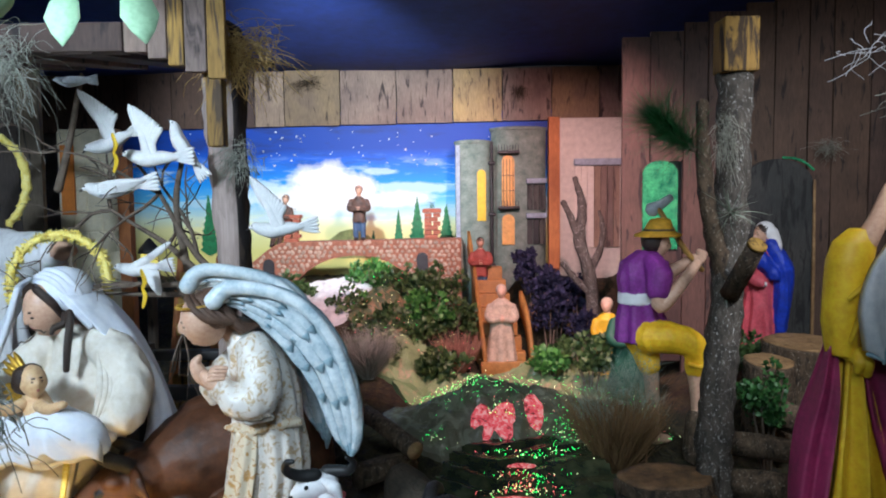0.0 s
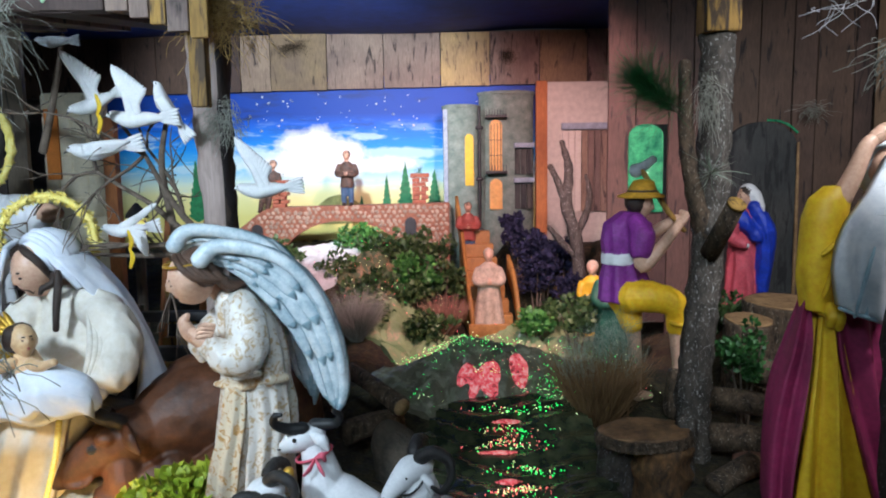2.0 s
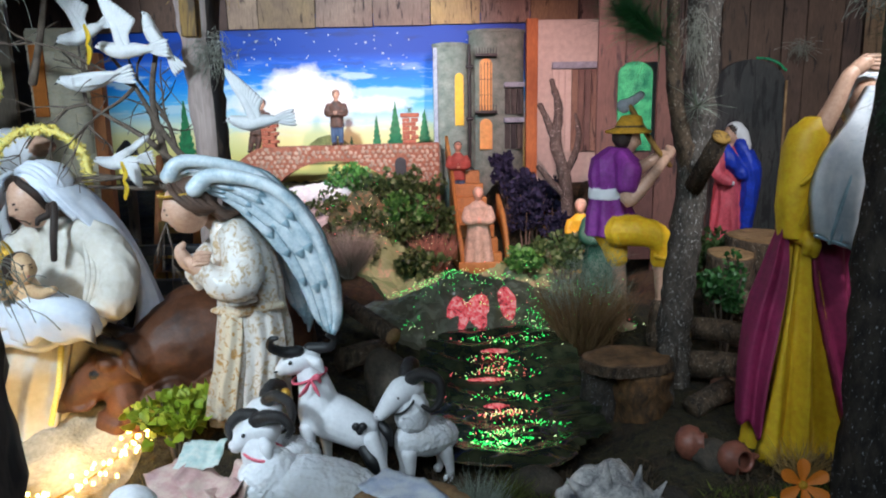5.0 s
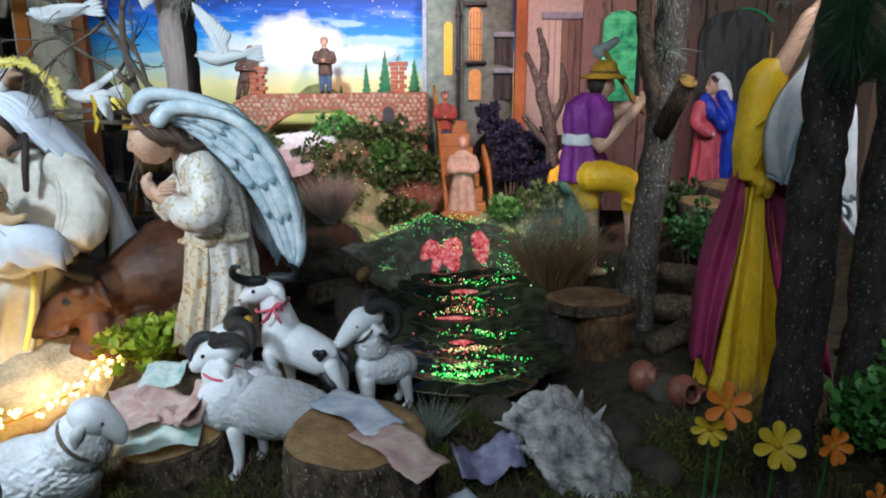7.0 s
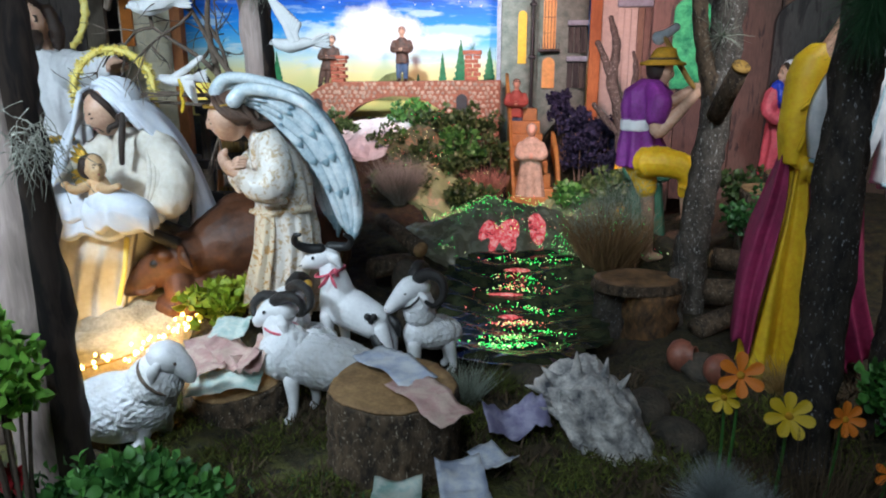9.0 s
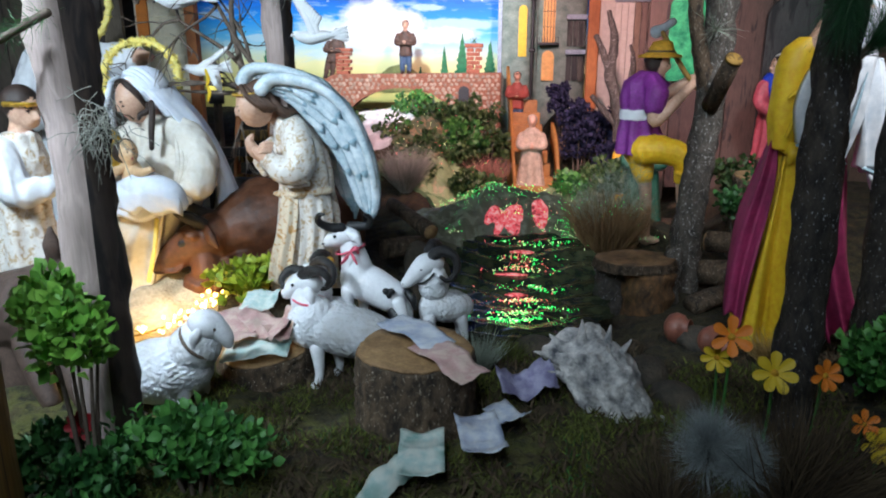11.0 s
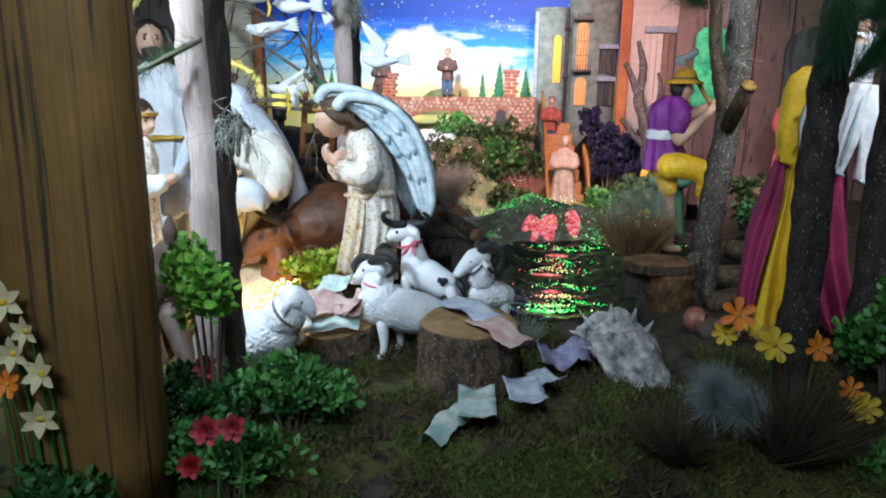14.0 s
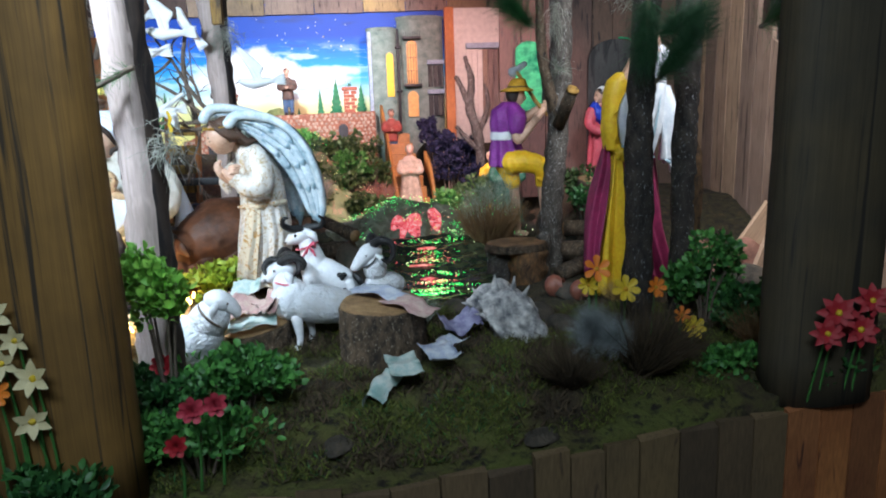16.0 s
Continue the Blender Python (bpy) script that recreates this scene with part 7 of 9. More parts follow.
def pane(parent, name, x, y, z, w, h, mat, arched=True, label="", bars=0, th=0.008):
    bm = bm_new()
    r = w / 2
    prof = [(x - r, z), (x + r, z)]
    prof += [(x + r * math.cos(a), z + h - r + r * math.sin(a)) for a in np.linspace(0, math.pi, 10)] if arched else [(x + r, z + h), (x - r, z + h)]
    ring_skin(bm, [[(px_, yy, pz_) for px_, pz_ in prof] for yy in (y - th, y)], 0)
    bmesh.ops.recalc_face_normals(bm, faces=bm.faces[:])
    p = part(name, bm, mat, parent, label, smooth=False)
    if bars:
        bm = bm_new()
        for i in range(bars):
            xx = x - r + (i + 0.5) * w / bars
            tube(bm, [(xx, y - th - 0.003, z), (xx, y - th - 0.003, z + h * 0.92)], 0.0016, 0, 6)
        for zz in (z + h * 0.3, z + h * 0.6):
            tube(bm, [(x - r, y - th - 0.003, zz), (x + r, y - th - 0.003, zz)], 0.0016, 0, 6)
        part("grille", bm, "dark_iron", p, "thin dark window bars")
    return p


tw = tower("toy_tower", 0.02, 0.195, 3.53, 0.2, 1.0, "greenish plaster tower with a yellow shutter", 0.45)
pane(tw, "shutter", 0.04, -0.088, 0.42, 0.042, 0.25, "yellow", True, "arched yellow shutter")
pane(tw, "edge", -0.075, -0.086, 0.0, 0.02, 0.79, "trim_blue", False, "pale vertical corner strip")
tw2 = tower("toy_tower", 0.2, 0.475, 3.56, 0.2, 1.065, "round greenish plaster tower with lit amber windows", 0.85)
pane(tw2, "window", -0.058, -0.089, 0.49, 0.062, 0.25, "amber", True, "glowing amber painted window", 4)
pane(tw2, "window", -0.058, -0.089, 0.3, 0.062, 0.15, "amber", True, "glowing amber painted window", 0)
for zz in (0.745, 0.475):
    bm = bm_new()
    box(bm, (-0.11, -0.13, zz), (-0.005, -0.08, zz + 0.014), 0, 0.003)
    for i in range(8):
        tube(bm, [(-0.105 + i * 0.0135, -0.128, zz + 0.01), (-0.105 + i * 0.0135, -0.128, zz + 0.04)], 0.0018, 0, 6)
    part("balcony", bm, "dark_iron", tw2, "small black iron balcony")
for zz in (0.6, 0.43):
    bm = bm_new()
    box(bm, (0.03, -0.115, zz), (0.13, -0.06, zz + 0.024), 0, 0.004)
    part("sill", bm, "trim_blue", tw2, "pale blue window sill")
    for i in range(3):
        bm = bm_new()
        box(bm, (0.035 + i * 0.03, -0.092, zz - 0.13), (0.062 + i * 0.03, -0.07, zz - 0.004), 0, 0.002)
        part("shutter_board", bm, "plank_door", tw2, smooth=False)
bm = bm_new()
tube(bm, [(-0.14, -0.11, 0.02), (-0.14, -0.11, 0.8)], 0.007, 0, 8)
for zz in (0.2, 0.45, 0.7):
    tube(bm, [(-0.15, -0.11, zz), (-0.13, -0.11, zz)], 0.01, 0, 8)
part("drainpipe", bm, "dark_iron", tw2, "thin dark drainpipe")

wh = thing("toy_house", (0.69, 3.5, 0.3), "white plastered house with boarded front and blue lintel", "toy house")
bm = bm_new()
box(bm, (-0.155, 0.0, 0.0), (0.17, 0.1, 0.82), 0, 0.006)
part("wall", bm, "stucco", wh)
bm = bm_new()
box(bm, (-0.085, -0.03, 0.585), (0.15, 0.0, 0.618), 0, 0.004)
part("lintel", bm, "trim_blue", wh, "blue-grey lintel")
for i in range(7):
    bm = bm_new()
    box(bm, (-0.08 + i * 0.032, -0.014, 0.18), (-0.051 + i * 0.032, 0.0, 0.583), 0, 0.002)
    part("door_board", bm, "robe_cream" if i in (0, 1, 2) else "plank_back", wh, smooth=False)
bm = bm_new()
box(bm, (-0.215, -0.06, -0.1), (-0.16, -0.02, 0.82), 0, 0.004)
part("corner_post", bm, "plank_red", wh, "reddish wooden corner post", smooth=False)

# white house at the stable's back
lh = thing("block_house", (-1.255, 2.42, 0.0), "cream block house front with an orange shutter", "toy house")
rng = random.Random(3)
for r in range(14):
    off = -0.05 if r % 2 else 0.0
    xx = -0.105
    while xx < 0.1:
        w = 0.1 if xx > -0.105 or not off else 0.05
        e = min(xx + w, 0.105)
        bm = bm_new()
        box(bm, (xx + 0.002, rng.uniform(-0.003, 0), r * 0.07 + 0.002), (e - 0.002, 0.05, (r + 1) * 0.07 - 0.002), 0, 0.004)
        part("block", bm, "brick_face", lh)
        xx = e
bm = bm_new()
box(bm, (-0.1, 0.004, 0.0), (0.1, 0.05, 0.985))
part("core", bm, "brick_face", lh, smooth=False)
pane(lh, "shutter", -0.065, -0.006, 0.69, 0.045, 0.24, "orange", False, "flat orange shutter")
bm = bm_new()
box(bm, (0.108, -0.02, 0.0), (0.15, 0.02, 0.9), 0, 0.004)
part("corner_post", bm, "plank_red", lh, "reddish brown wooden post", smooth=False)

lt = thing("lantern", (-1.0, 2.3, 0.0), "small black lantern with a yellow pane on a post", "lantern")
bm = bm_new()
tube(bm, [(0, 0, 0), (0.005, 0, 0.45)], [0.02, 0.016], 0, 10)
part("pole", bm, "trunk_shade", lt)
bm = bm_new()
box(bm, (-0.02, -0.02, 0.5), (0.025, 0.02, 0.56), 0, 0.003)
part("pane", bm, glow("lantern_pane", (1.0, 0.8, 0.15), 0.8), lt, "lit yellow pane")
bm = bm_new()
loft(bm, [(0.002, 0, 0.56, 0.04, 0.035), (0.002, 0, 0.575, 0.036, 0.03), (0.002, 0, 0.61, 0.005, 0.005)], 0, 4)
part("cap", bm, "dark_iron", lt)
bm = bm_new()
loft(bm, [(0.002, 0, 0.45, 0.03, 0.028), (0.002, 0, 0.5, 0.034, 0.03)], 0, 8)
part("base", bm, "dark_iron", lt)

# ladder and dark furniture behind the ox
ld = thing("wooden_ladder", (-0.72, 1.85, 0.02), "small ochre wooden ladder with wide rungs", "ladder")
for sx in (-0.055, 0.055):
    bm = bm_new()
    tube(bm, [(sx, 0, 0), (sx + 0.02, 0.1, 0.55)], [0.013, 0.011], 0, 8)
    part("rail", bm, "plank_red", ld)
for i in range(7):
    bm = bm_new()
    z = 0.06 + i * 0.07
    box(bm, (-0.05 + z * 0.036, z * 0.18 - 0.012, z), (0.05 + z * 0.036, z * 0.18 + 0.012, z + 0.034), 0, 0.004)
    part("rung", bm, "ochre", ld)
sb = thing("dark_bench", (-0.62, 1.68, 0.04), "black wooden rail and bench in the stable", "bench")
for lo, hi in (((-0.16, 0, 0.2), (0.2, 0.03, 0.235)), ((-0.16, 0, 0.3), (0.2, 0.03, 0.325)), ((-0.15, -0.005, -0.01), (-0.115, 0.035, 0.34)), ((0.14, -0.005, -0.01), (0.175, 0.035, 0.34))):
    bm = bm_new()
    box(bm, lo, hi, 0, 0.004)
    part("rail", bm, "dark_iron", sb)

# ---- steps with side boards ----
st = thing("wooden_steps", (0.2, 2.9, 0.0), "ochre wooden steps between two curved side boards", "steps")
for nm, pts in (("left", [(-0.12, 0.42, 0.5), (-0.1, 0.28, 0.36), (-0.085, 0.12, 0.2), (-0.07, -0.02, 0.06), (-0.065, -0.05, 0.0)]), ("right", [(0.1, 0.16, 0.25), (0.115, 0.08, 0.19), (0.125, 0.0, 0.1), (0.13, -0.05, 0.0)])):
    bm = bm_new()
    rings = []
    for p in curve_pts(pts, 4):
        h = 0.075
        rings.append([(p.x - 0.007, p.y, p.z - 0.02), (p.x + 0.007, p.y, p.z - 0.02), (p.x + 0.007, p.y - 0.01, p.z + h), (p.x - 0.007, p.y - 0.01, p.z + h)])
    ring_skin(bm, rings, 0)
    bmesh.ops.recalc_face_normals(bm, faces=bm.faces[:])
    part("side_board", bm, "stair_wood", st)
for i in range(8):
    bm = bm_new()
    q = i / 7
    box(bm, (-0.07 - 0.04 * q, -0.05 + i * 0.05, -0.02), (0.12 - 0.09 * q, 0.005 + i * 0.05, 0.03 + i * 0.055), 0, 0.004)
    part("step", bm, "stair_wood", st)

bm = bm_new()
box(bm, (-0.082, -0.068, -0.02), (0.145, -0.052, 0.06), 0, 0.004)
part("front_board", bm, "stair_wood", st)

# ---- small background figures ----
def small_figure(name, x, y, z, h, cols, label, lean=0.0, face=270, robe=False, voxel=0.0045):
    bm = bm_new()
    k = h / 0.25
    def P(a, b, c):
        return (x + a * k + lean * c * k, y + b * k, z + c * k)
    if robe:
        loft(bm, [(*P(0, 0, 0.0), 0.05 * k, 0.04 * k), (*P(0, 0, 0.08), 0.04 * k, 0.034 * k), (*P(0, 0, 0.14), 0.034 * k, 0.028 * k), (*P(0, 0, 0.19), 0.034 * k, 0.026 * k), (*P(0, 0, 0.205), 0.018 * k, 0.016 * k)], 0, 28, 7, 0.13)
    else:
        for s in (-1, 1):
            stube(bm, [P(s * 0.014, 0, 0.1), P(s * 0.017, -0.004, 0.05), P(s * 0.016, 0, 0.006)], [0.017 * k, 0.014 * k, 0.011 * k], 1, 10)
            blob(bm, P(s * 0.016, -0.01, 0.005), (0.011 * k, 0.02 * k, 0.008 * k), 3, (0, 0, 0), 10)
        loft(bm, [(*P(0, 0, 0.085), 0.034 * k, 0.025 * k), (*P(0, 0, 0.12), 0.03 * k, 0.023 * k), (*P(0, 0, 0.175), 0.036 * k, 0.025 * k), (*P(0, 0, 0.2), 0.018 * k, 0.016 * k)], 0, 24, 5, 0.08)
    for s in (-1, 1):
        stube(bm, [P(s * 0.034, 0, 0.18), P(s * 0.044, -0.01, 0.15), P(s * 0.03, -0.03, 0.14), P(-s * 0.008, -0.036, 0.148)], [0.014 * k, 0.013 * k, 0.011 * k, 0.009 * k], 0, 10)
    blob(bm, P(0, -0.036, 0.146), 0.011 * k, 2, (0, 0, 0), 10)
    tube(bm, [P(0, 0, 0.195), P(0, -0.002, 0.215)], [0.011 * k, 0.01 * k], 2, 8)
    head(bm, P(0, -0.003, 0.23), 0.019 * k, face, 2, 3, 5)
    return figure(name, bm, cols, voxel, (x, y, z), label, "figurine", smooth=1)


small_figure("man_figurine", -0.447, 3.39, bridge_top(-0.447), 0.262, ["fig_grey", "fig_blue", "skin", "hair"], "small man figurine standing with folded arms on the bridge")
small_figure("man_figurine", -0.86, 3.39, bridge_top(-0.86) - 0.004, 0.25, ["fig_grey", "fig_grey", "skin", "hair"], "small dark figurine leaning on the bridge pillar", 0.25)
small_figure("woman_figurine", 0.205, 2.89, 0.05, 0.32, ["fig_tan", "fig_tan", "skin", "fig_tan"], "robed woman figurine at the foot of the steps", 0.0, 270, True)
small_figure("man_figurine", 0.13, 3.18, 0.29, 0.26, ["fig_red", "fig_blue", "skin", "hair"], "small figurine in red shirt and blue trousers on the steps")
small_figure("shepherd_figurine", 0.64, 2.75, gz(0.64, 2.75), 0.33, ["yellow", "fig_tan", "skin", "fig_tan"], "pale seated figurine in yellow shawl by the house", -0.1, 250, True)
small_figure("shepherd_figurine", 0.63, 2.45, gz(0.63, 2.45), 0.4, ["fig_green", "fig_green", "skin", "fig_blue"], "figurine in dark green robe and blue cap", 0.0, 240, True)

# ---- garden below the bridge ----
G = (("leaf_garden", -0.22, 3.1, 0.34, 0.14, 0.1, 0.09), ("leaf_garden", -0.06, 3.12, 0.33, 0.12, 0.09, 0.1), ("leaf_garden", -0.42, 2.95, 0.25, 0.13, 0.1, 0.09), ("leaf_garden", -0.16, 2.85, 0.2, 0.13, 0.1, 0.08),
     ("leaf_green", -0.38, 3.2, 0.38, 0.09, 0.07, 0.07), ("leaf_garden", 0.02, 2.95, 0.22, 0.1, 0.09, 0.08), ("leaf_garden", -0.3, 2.6, 0.14, 0.14, 0.1, 0.08), ("leaf_garden", 0.42, 2.75, 0.12, 0.1, 0.1, 0.06), ("leaf_garden", 0.5, 2.5, 0.16, 0.12, 0.1, 0.08),
     ("leaf_garden", -0.72, 3.05, 0.3, 0.12, 0.1, 0.1), ("leaf_garden", 0.95, 2.2, 0.22, 0.12, 0.1, 0.08), ("leaf_garden", -0.02, 2.55, 0.12, 0.12, 0.09, 0.06),
     ("leaf_garden", -0.27, 2.8, 0.2, 0.13, 0.09, 0.12), ("leaf_green", -0.1, 2.86, 0.28, 0.1, 0.08, 0.09), ("leaf_garden", -0.38, 2.8, 0.14, 0.1, 0.08, 0.08), ("leaf_green", -0.33, 3.02, 0.27, 0.1, 0.08, 0.09), ("leaf_green", 0.36, 2.62, 0.1, 0.1, 0.08, 0.05))
for k, (mt, x, y, z, rx, ry, rz) in enumerate(G):
    bush("garden_bush", (x, y, z), (rx, ry, rz), 620, 0.021, mt, "low leafy artificial bush in the garden", 100 + k, 5, "bush", LEAF_ROUND, 12, group="garden bushes")
for k, (x, y, z, r) in enumerate(((0.36, 3.1, 0.36, 0.09), (0.46, 3.05, 0.33, 0.1), (0.56, 3.12, 0.3, 0.09), (0.42, 3.0, 0.24, 0.09), (0.34, 3.15, 0.46, 0.055), (0.56, 2.95, 0.2, 0.07))):
    bush("navy_bush", (x, y, z), (r, r * 0.8, r), 800, 0.017, "navy", "dark navy clumps of moss behind the steps", 140 + k, 4, "bush", LEAF_ROUND, 14, group="navy moss")
tuft("pink_grass", (0.02, 2.75, gz(0.02, 2.75)), 0.18, 0.8, 900, "pink_tuft", "pinkish dry grass tuft beside the steps", 150, width=0.9)
tuft("grey_grass", (-0.3, 2.45, gz(-0.3, 2.45)), 0.2, 1.0, 1800, "grey_moss", "pale grey fluffy grass beside the angel", 151, width=0.35)
tuft("dry_bush", (0.425, 1.76, gz(0.425, 1.76)), 0.24, 0.85, 3200, "dry", "big brown dry bush with feathery green tips", 152, "bush", (-0.02, 0), width=0.4)
for k, (x, z, n) in enumerate(((0.36, 0.2, 420), (0.42, 0.23, 520), (0.48, 0.215, 420), (0.39, 0.15, 300), (0.5, 0.15, 260))):
    t = thing("feather_grass", (x, 1.76, gz(x, 1.76)), "grey green feathery grass in the dry bush", "grass tuft", "feathery tips")
    rng = random.Random(300 + k)
    bm = bm_new()
    stube(bm, [(0, 0, 0), (0.004, 0, z * 0.5), (0, 0, z)], [0.003, 0.002, 0.001], 0, 6)
    part("stalk", bm, "dry", t)
    pl = []
    for _ in range(n):
        d = rand_dir(0.5)
        p = Vector((rng.gauss(0, 0.02), rng.gauss(0, 0.02), z + rng.gauss(0, 0.03)))
        L = 0.05 * rng.uniform(0.5, 1.2)
        pl.append(aim(p, d, rng.uniform(0, 6.28)) @ Matrix.Diagonal((L * 0.7, L, L, 1)))
    foliage("plumes", pl, NEEDLE, "grey_green", t)

# bare twisted tree by the white house
bt = thing("bare_tree", (0.6, 2.95, gz(0.6, 2.95)), "bare dark twisted tree stump with short branches", "tree")
bm = bm_new()
stube(bm, [(0.0, 0, 0), (0.0, 0, 0.2), (-0.02, 0, 0.38), (-0.06, 0, 0.52), (-0.05, 0, 0.66), (-0.08, 0, 0.78)], [0.03, 0.028, 0.026, 0.024, 0.018, 0.01], 0, 12, 5, rough=0.4)
part("trunk", bm, "trunk_frost", bt)
for p in ([(-0.02, 0, 0.38), (0.03, 0, 0.5), (0.035, 0, 0.58), (0.02, 0, 0.64)], [(-0.055, 0, 0.5), (-0.1, 0, 0.62), (-0.13, 0, 0.68)], [(0, 0, 0.28), (-0.08, 0.02, 0.36), (-0.13, 0.02, 0.42)]):
    bm = bm_new()
    stube(bm, p, [0.018, 0.014, 0.011, 0.006][:len(p)], 0, 10, 5, rough=0.4)
    part("branch", bm, "trunk_frost", bt)

# crumpled painted paper between the steps and the mound
def crumple(name, cx, cy, rx, ry, h, mat, label, seed, res=44, zoff=0.006):
    bm = bm_new()
    g = []
    for j in range(res + 1):
        row = []
        for i in range(res + 1):
            u, v = 2 * i / res - 1, 2 * j / res - 1
            x, y = cx + rx * u * math.sqrt(max(0, 1 - v * v / 2)), cy + ry * v * math.sqrt(max(0, 1 - u * u / 2))
            q = max(0, 1 - (u * u + v * v) * 0.5)
            w = 0
            for s, a in ((9, 1.0), (19, 0.5), (41, 0.25)):
                w += a * abs(noise.noise((x * s, y * s, seed)))
            row.append(bm.verts.new((x, y, gz(x, y) + zoff + h * q ** 0.5 * w)))
        g.append(row)
    for a, b in zip(g, g[1:]):
        for i in range(res):
            bm.faces.new((a[i], a[i + 1], b[i + 1], b[i]))
    rim = g[0] + [r[-1] for r in g[1:]] + g[-1][-2::-1] + [r[0] for r in g[-2:0:-1]]
    low = [bm.verts.new((v.co.x, v.co.y, v.co.z - 0.05)) for v in rim]
    for i in range(len(rim)):
        k = (i + 1) % len(rim)
        bm.faces.new((rim[k], rim[i], low[i], low[k]))
    bmesh.ops.recalc_face_normals(bm, faces=bm.faces[:])
    return tagged(finish(name, bm, mat, smooth=False), label, "crumpled paper")


crumple("painted_paper", 0.2, 2.5, 0.42, 0.3, 0.05, "paper_green", "crumpled green painted paper ground before the steps", 2)
crumple("painted_paper", 0.48, 2.72, 0.26, 0.28, 0.1, "paper_green", "crumpled green painted paper beside the steps", 3)
crumple("painted_paper", -0.1, 2.62, 0.24, 0.2, 0.08, "paper_green", "crumpled painted paper below the garden bushes", 6)
crumple("painted_paper", -0.22, 2.95, 0.24, 0.2, 0.05, "paper_garden", "crumpled dark painted paper among the garden bushes", 7)
crumple("rock_mound", 0.1, 1.93, 0.3, 0.17, 0.045, "paper_rock", "mound of crumpled rock paper above the pool", 5, 60)
crumple("white_stream", -0.52, 3.1, 0.16, 0.3, 0.04, "white_foam", "white glittering stream bed under the bridge", 8)

# ---- pool ----
def pool():
    bm = bm_new()
    g = []
    nx, ny = 70, 110
    for j in range(ny + 1):
        y = 1.17 + 0.66 * j / ny
        row = []
        for i in range(nx + 1):
            x = -0.1 + 0.56 * i / nx
            z = 0.012 + 0.085 * smoothstep(1.45, 1.78, y)
            z += 0.0045 * math.sin(y * 80 + 9 * noise.noise((x * 4, y * 3, 0)) + 0.9 * math.sin(x * 9)) + 0.004 * noise.noise((x * 30, y * 50, 1))
            row.append(bm.verts.new((x, y, z)))
        g.append(row)
    for a, b in zip(g, g[1:]):
        for i in range(nx):
            c = a[i].co
            if ((c.x - 0.18) / 0.25) ** 2 + ((c.y - 1.5) / 0.34) ** 2 < 0.9 + 0.25 * noise.noise((c.x * 9, c.y * 9, 3)):
                bm.faces.new((a[i], a[i + 1], b[i + 1], b[i]))
    for v in [v for v in bm.verts if not v.link_faces]:
        bm.verts.remove(v)
    return tagged(finish("water", bm, "water"), "dark rippled pool water with coloured glints", "water", "", "structure")


pool()


def specks():
    """Small glowing balls that stand in for coloured lamp glints on the wet foil."""
    rng = random.Random(21)
    bm = bmesh.new()
    bmesh.ops.create_icosphere(bm, subdivisions=1, radius=1)
    me = bpy.data.meshes.new("speck")
    bm.to_mesh(me)
    bm.free()
    pl, sl = [], []

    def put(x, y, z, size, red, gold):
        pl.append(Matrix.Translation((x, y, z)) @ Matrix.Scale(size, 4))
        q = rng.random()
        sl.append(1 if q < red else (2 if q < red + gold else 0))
    # strips of glowing dots for glints on the ripples, narrower towards the front
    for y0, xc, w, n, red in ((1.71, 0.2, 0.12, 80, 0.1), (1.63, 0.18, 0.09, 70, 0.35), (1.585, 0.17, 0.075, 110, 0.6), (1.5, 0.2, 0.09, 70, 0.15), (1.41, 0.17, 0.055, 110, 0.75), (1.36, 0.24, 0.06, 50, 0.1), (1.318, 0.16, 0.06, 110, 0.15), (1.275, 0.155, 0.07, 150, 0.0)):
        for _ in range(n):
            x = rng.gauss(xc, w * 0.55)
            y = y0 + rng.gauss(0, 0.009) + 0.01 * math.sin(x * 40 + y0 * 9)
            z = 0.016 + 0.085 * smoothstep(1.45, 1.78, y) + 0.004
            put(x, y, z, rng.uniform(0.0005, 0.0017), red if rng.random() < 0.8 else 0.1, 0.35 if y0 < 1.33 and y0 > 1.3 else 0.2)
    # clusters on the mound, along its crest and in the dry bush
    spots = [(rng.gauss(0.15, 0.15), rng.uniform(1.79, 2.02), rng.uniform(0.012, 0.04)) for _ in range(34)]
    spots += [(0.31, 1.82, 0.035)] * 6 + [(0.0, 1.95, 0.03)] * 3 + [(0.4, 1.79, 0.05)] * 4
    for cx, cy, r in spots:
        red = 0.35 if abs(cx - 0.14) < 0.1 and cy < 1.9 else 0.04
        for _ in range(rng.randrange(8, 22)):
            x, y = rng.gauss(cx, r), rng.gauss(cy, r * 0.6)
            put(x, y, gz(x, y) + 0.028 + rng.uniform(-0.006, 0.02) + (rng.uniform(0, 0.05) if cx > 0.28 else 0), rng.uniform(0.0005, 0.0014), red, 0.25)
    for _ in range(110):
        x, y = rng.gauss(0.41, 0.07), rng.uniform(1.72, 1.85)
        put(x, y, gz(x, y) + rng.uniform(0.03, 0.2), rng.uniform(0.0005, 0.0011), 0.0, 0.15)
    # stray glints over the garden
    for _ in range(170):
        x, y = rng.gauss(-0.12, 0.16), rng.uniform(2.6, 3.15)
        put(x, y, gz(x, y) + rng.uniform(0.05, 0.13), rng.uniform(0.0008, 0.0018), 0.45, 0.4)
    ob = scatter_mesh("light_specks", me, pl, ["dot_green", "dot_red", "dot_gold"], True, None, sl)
    return tagged(ob, "tiny glowing balls in place of green and red lamp glints", "light specks", "", "stuff")


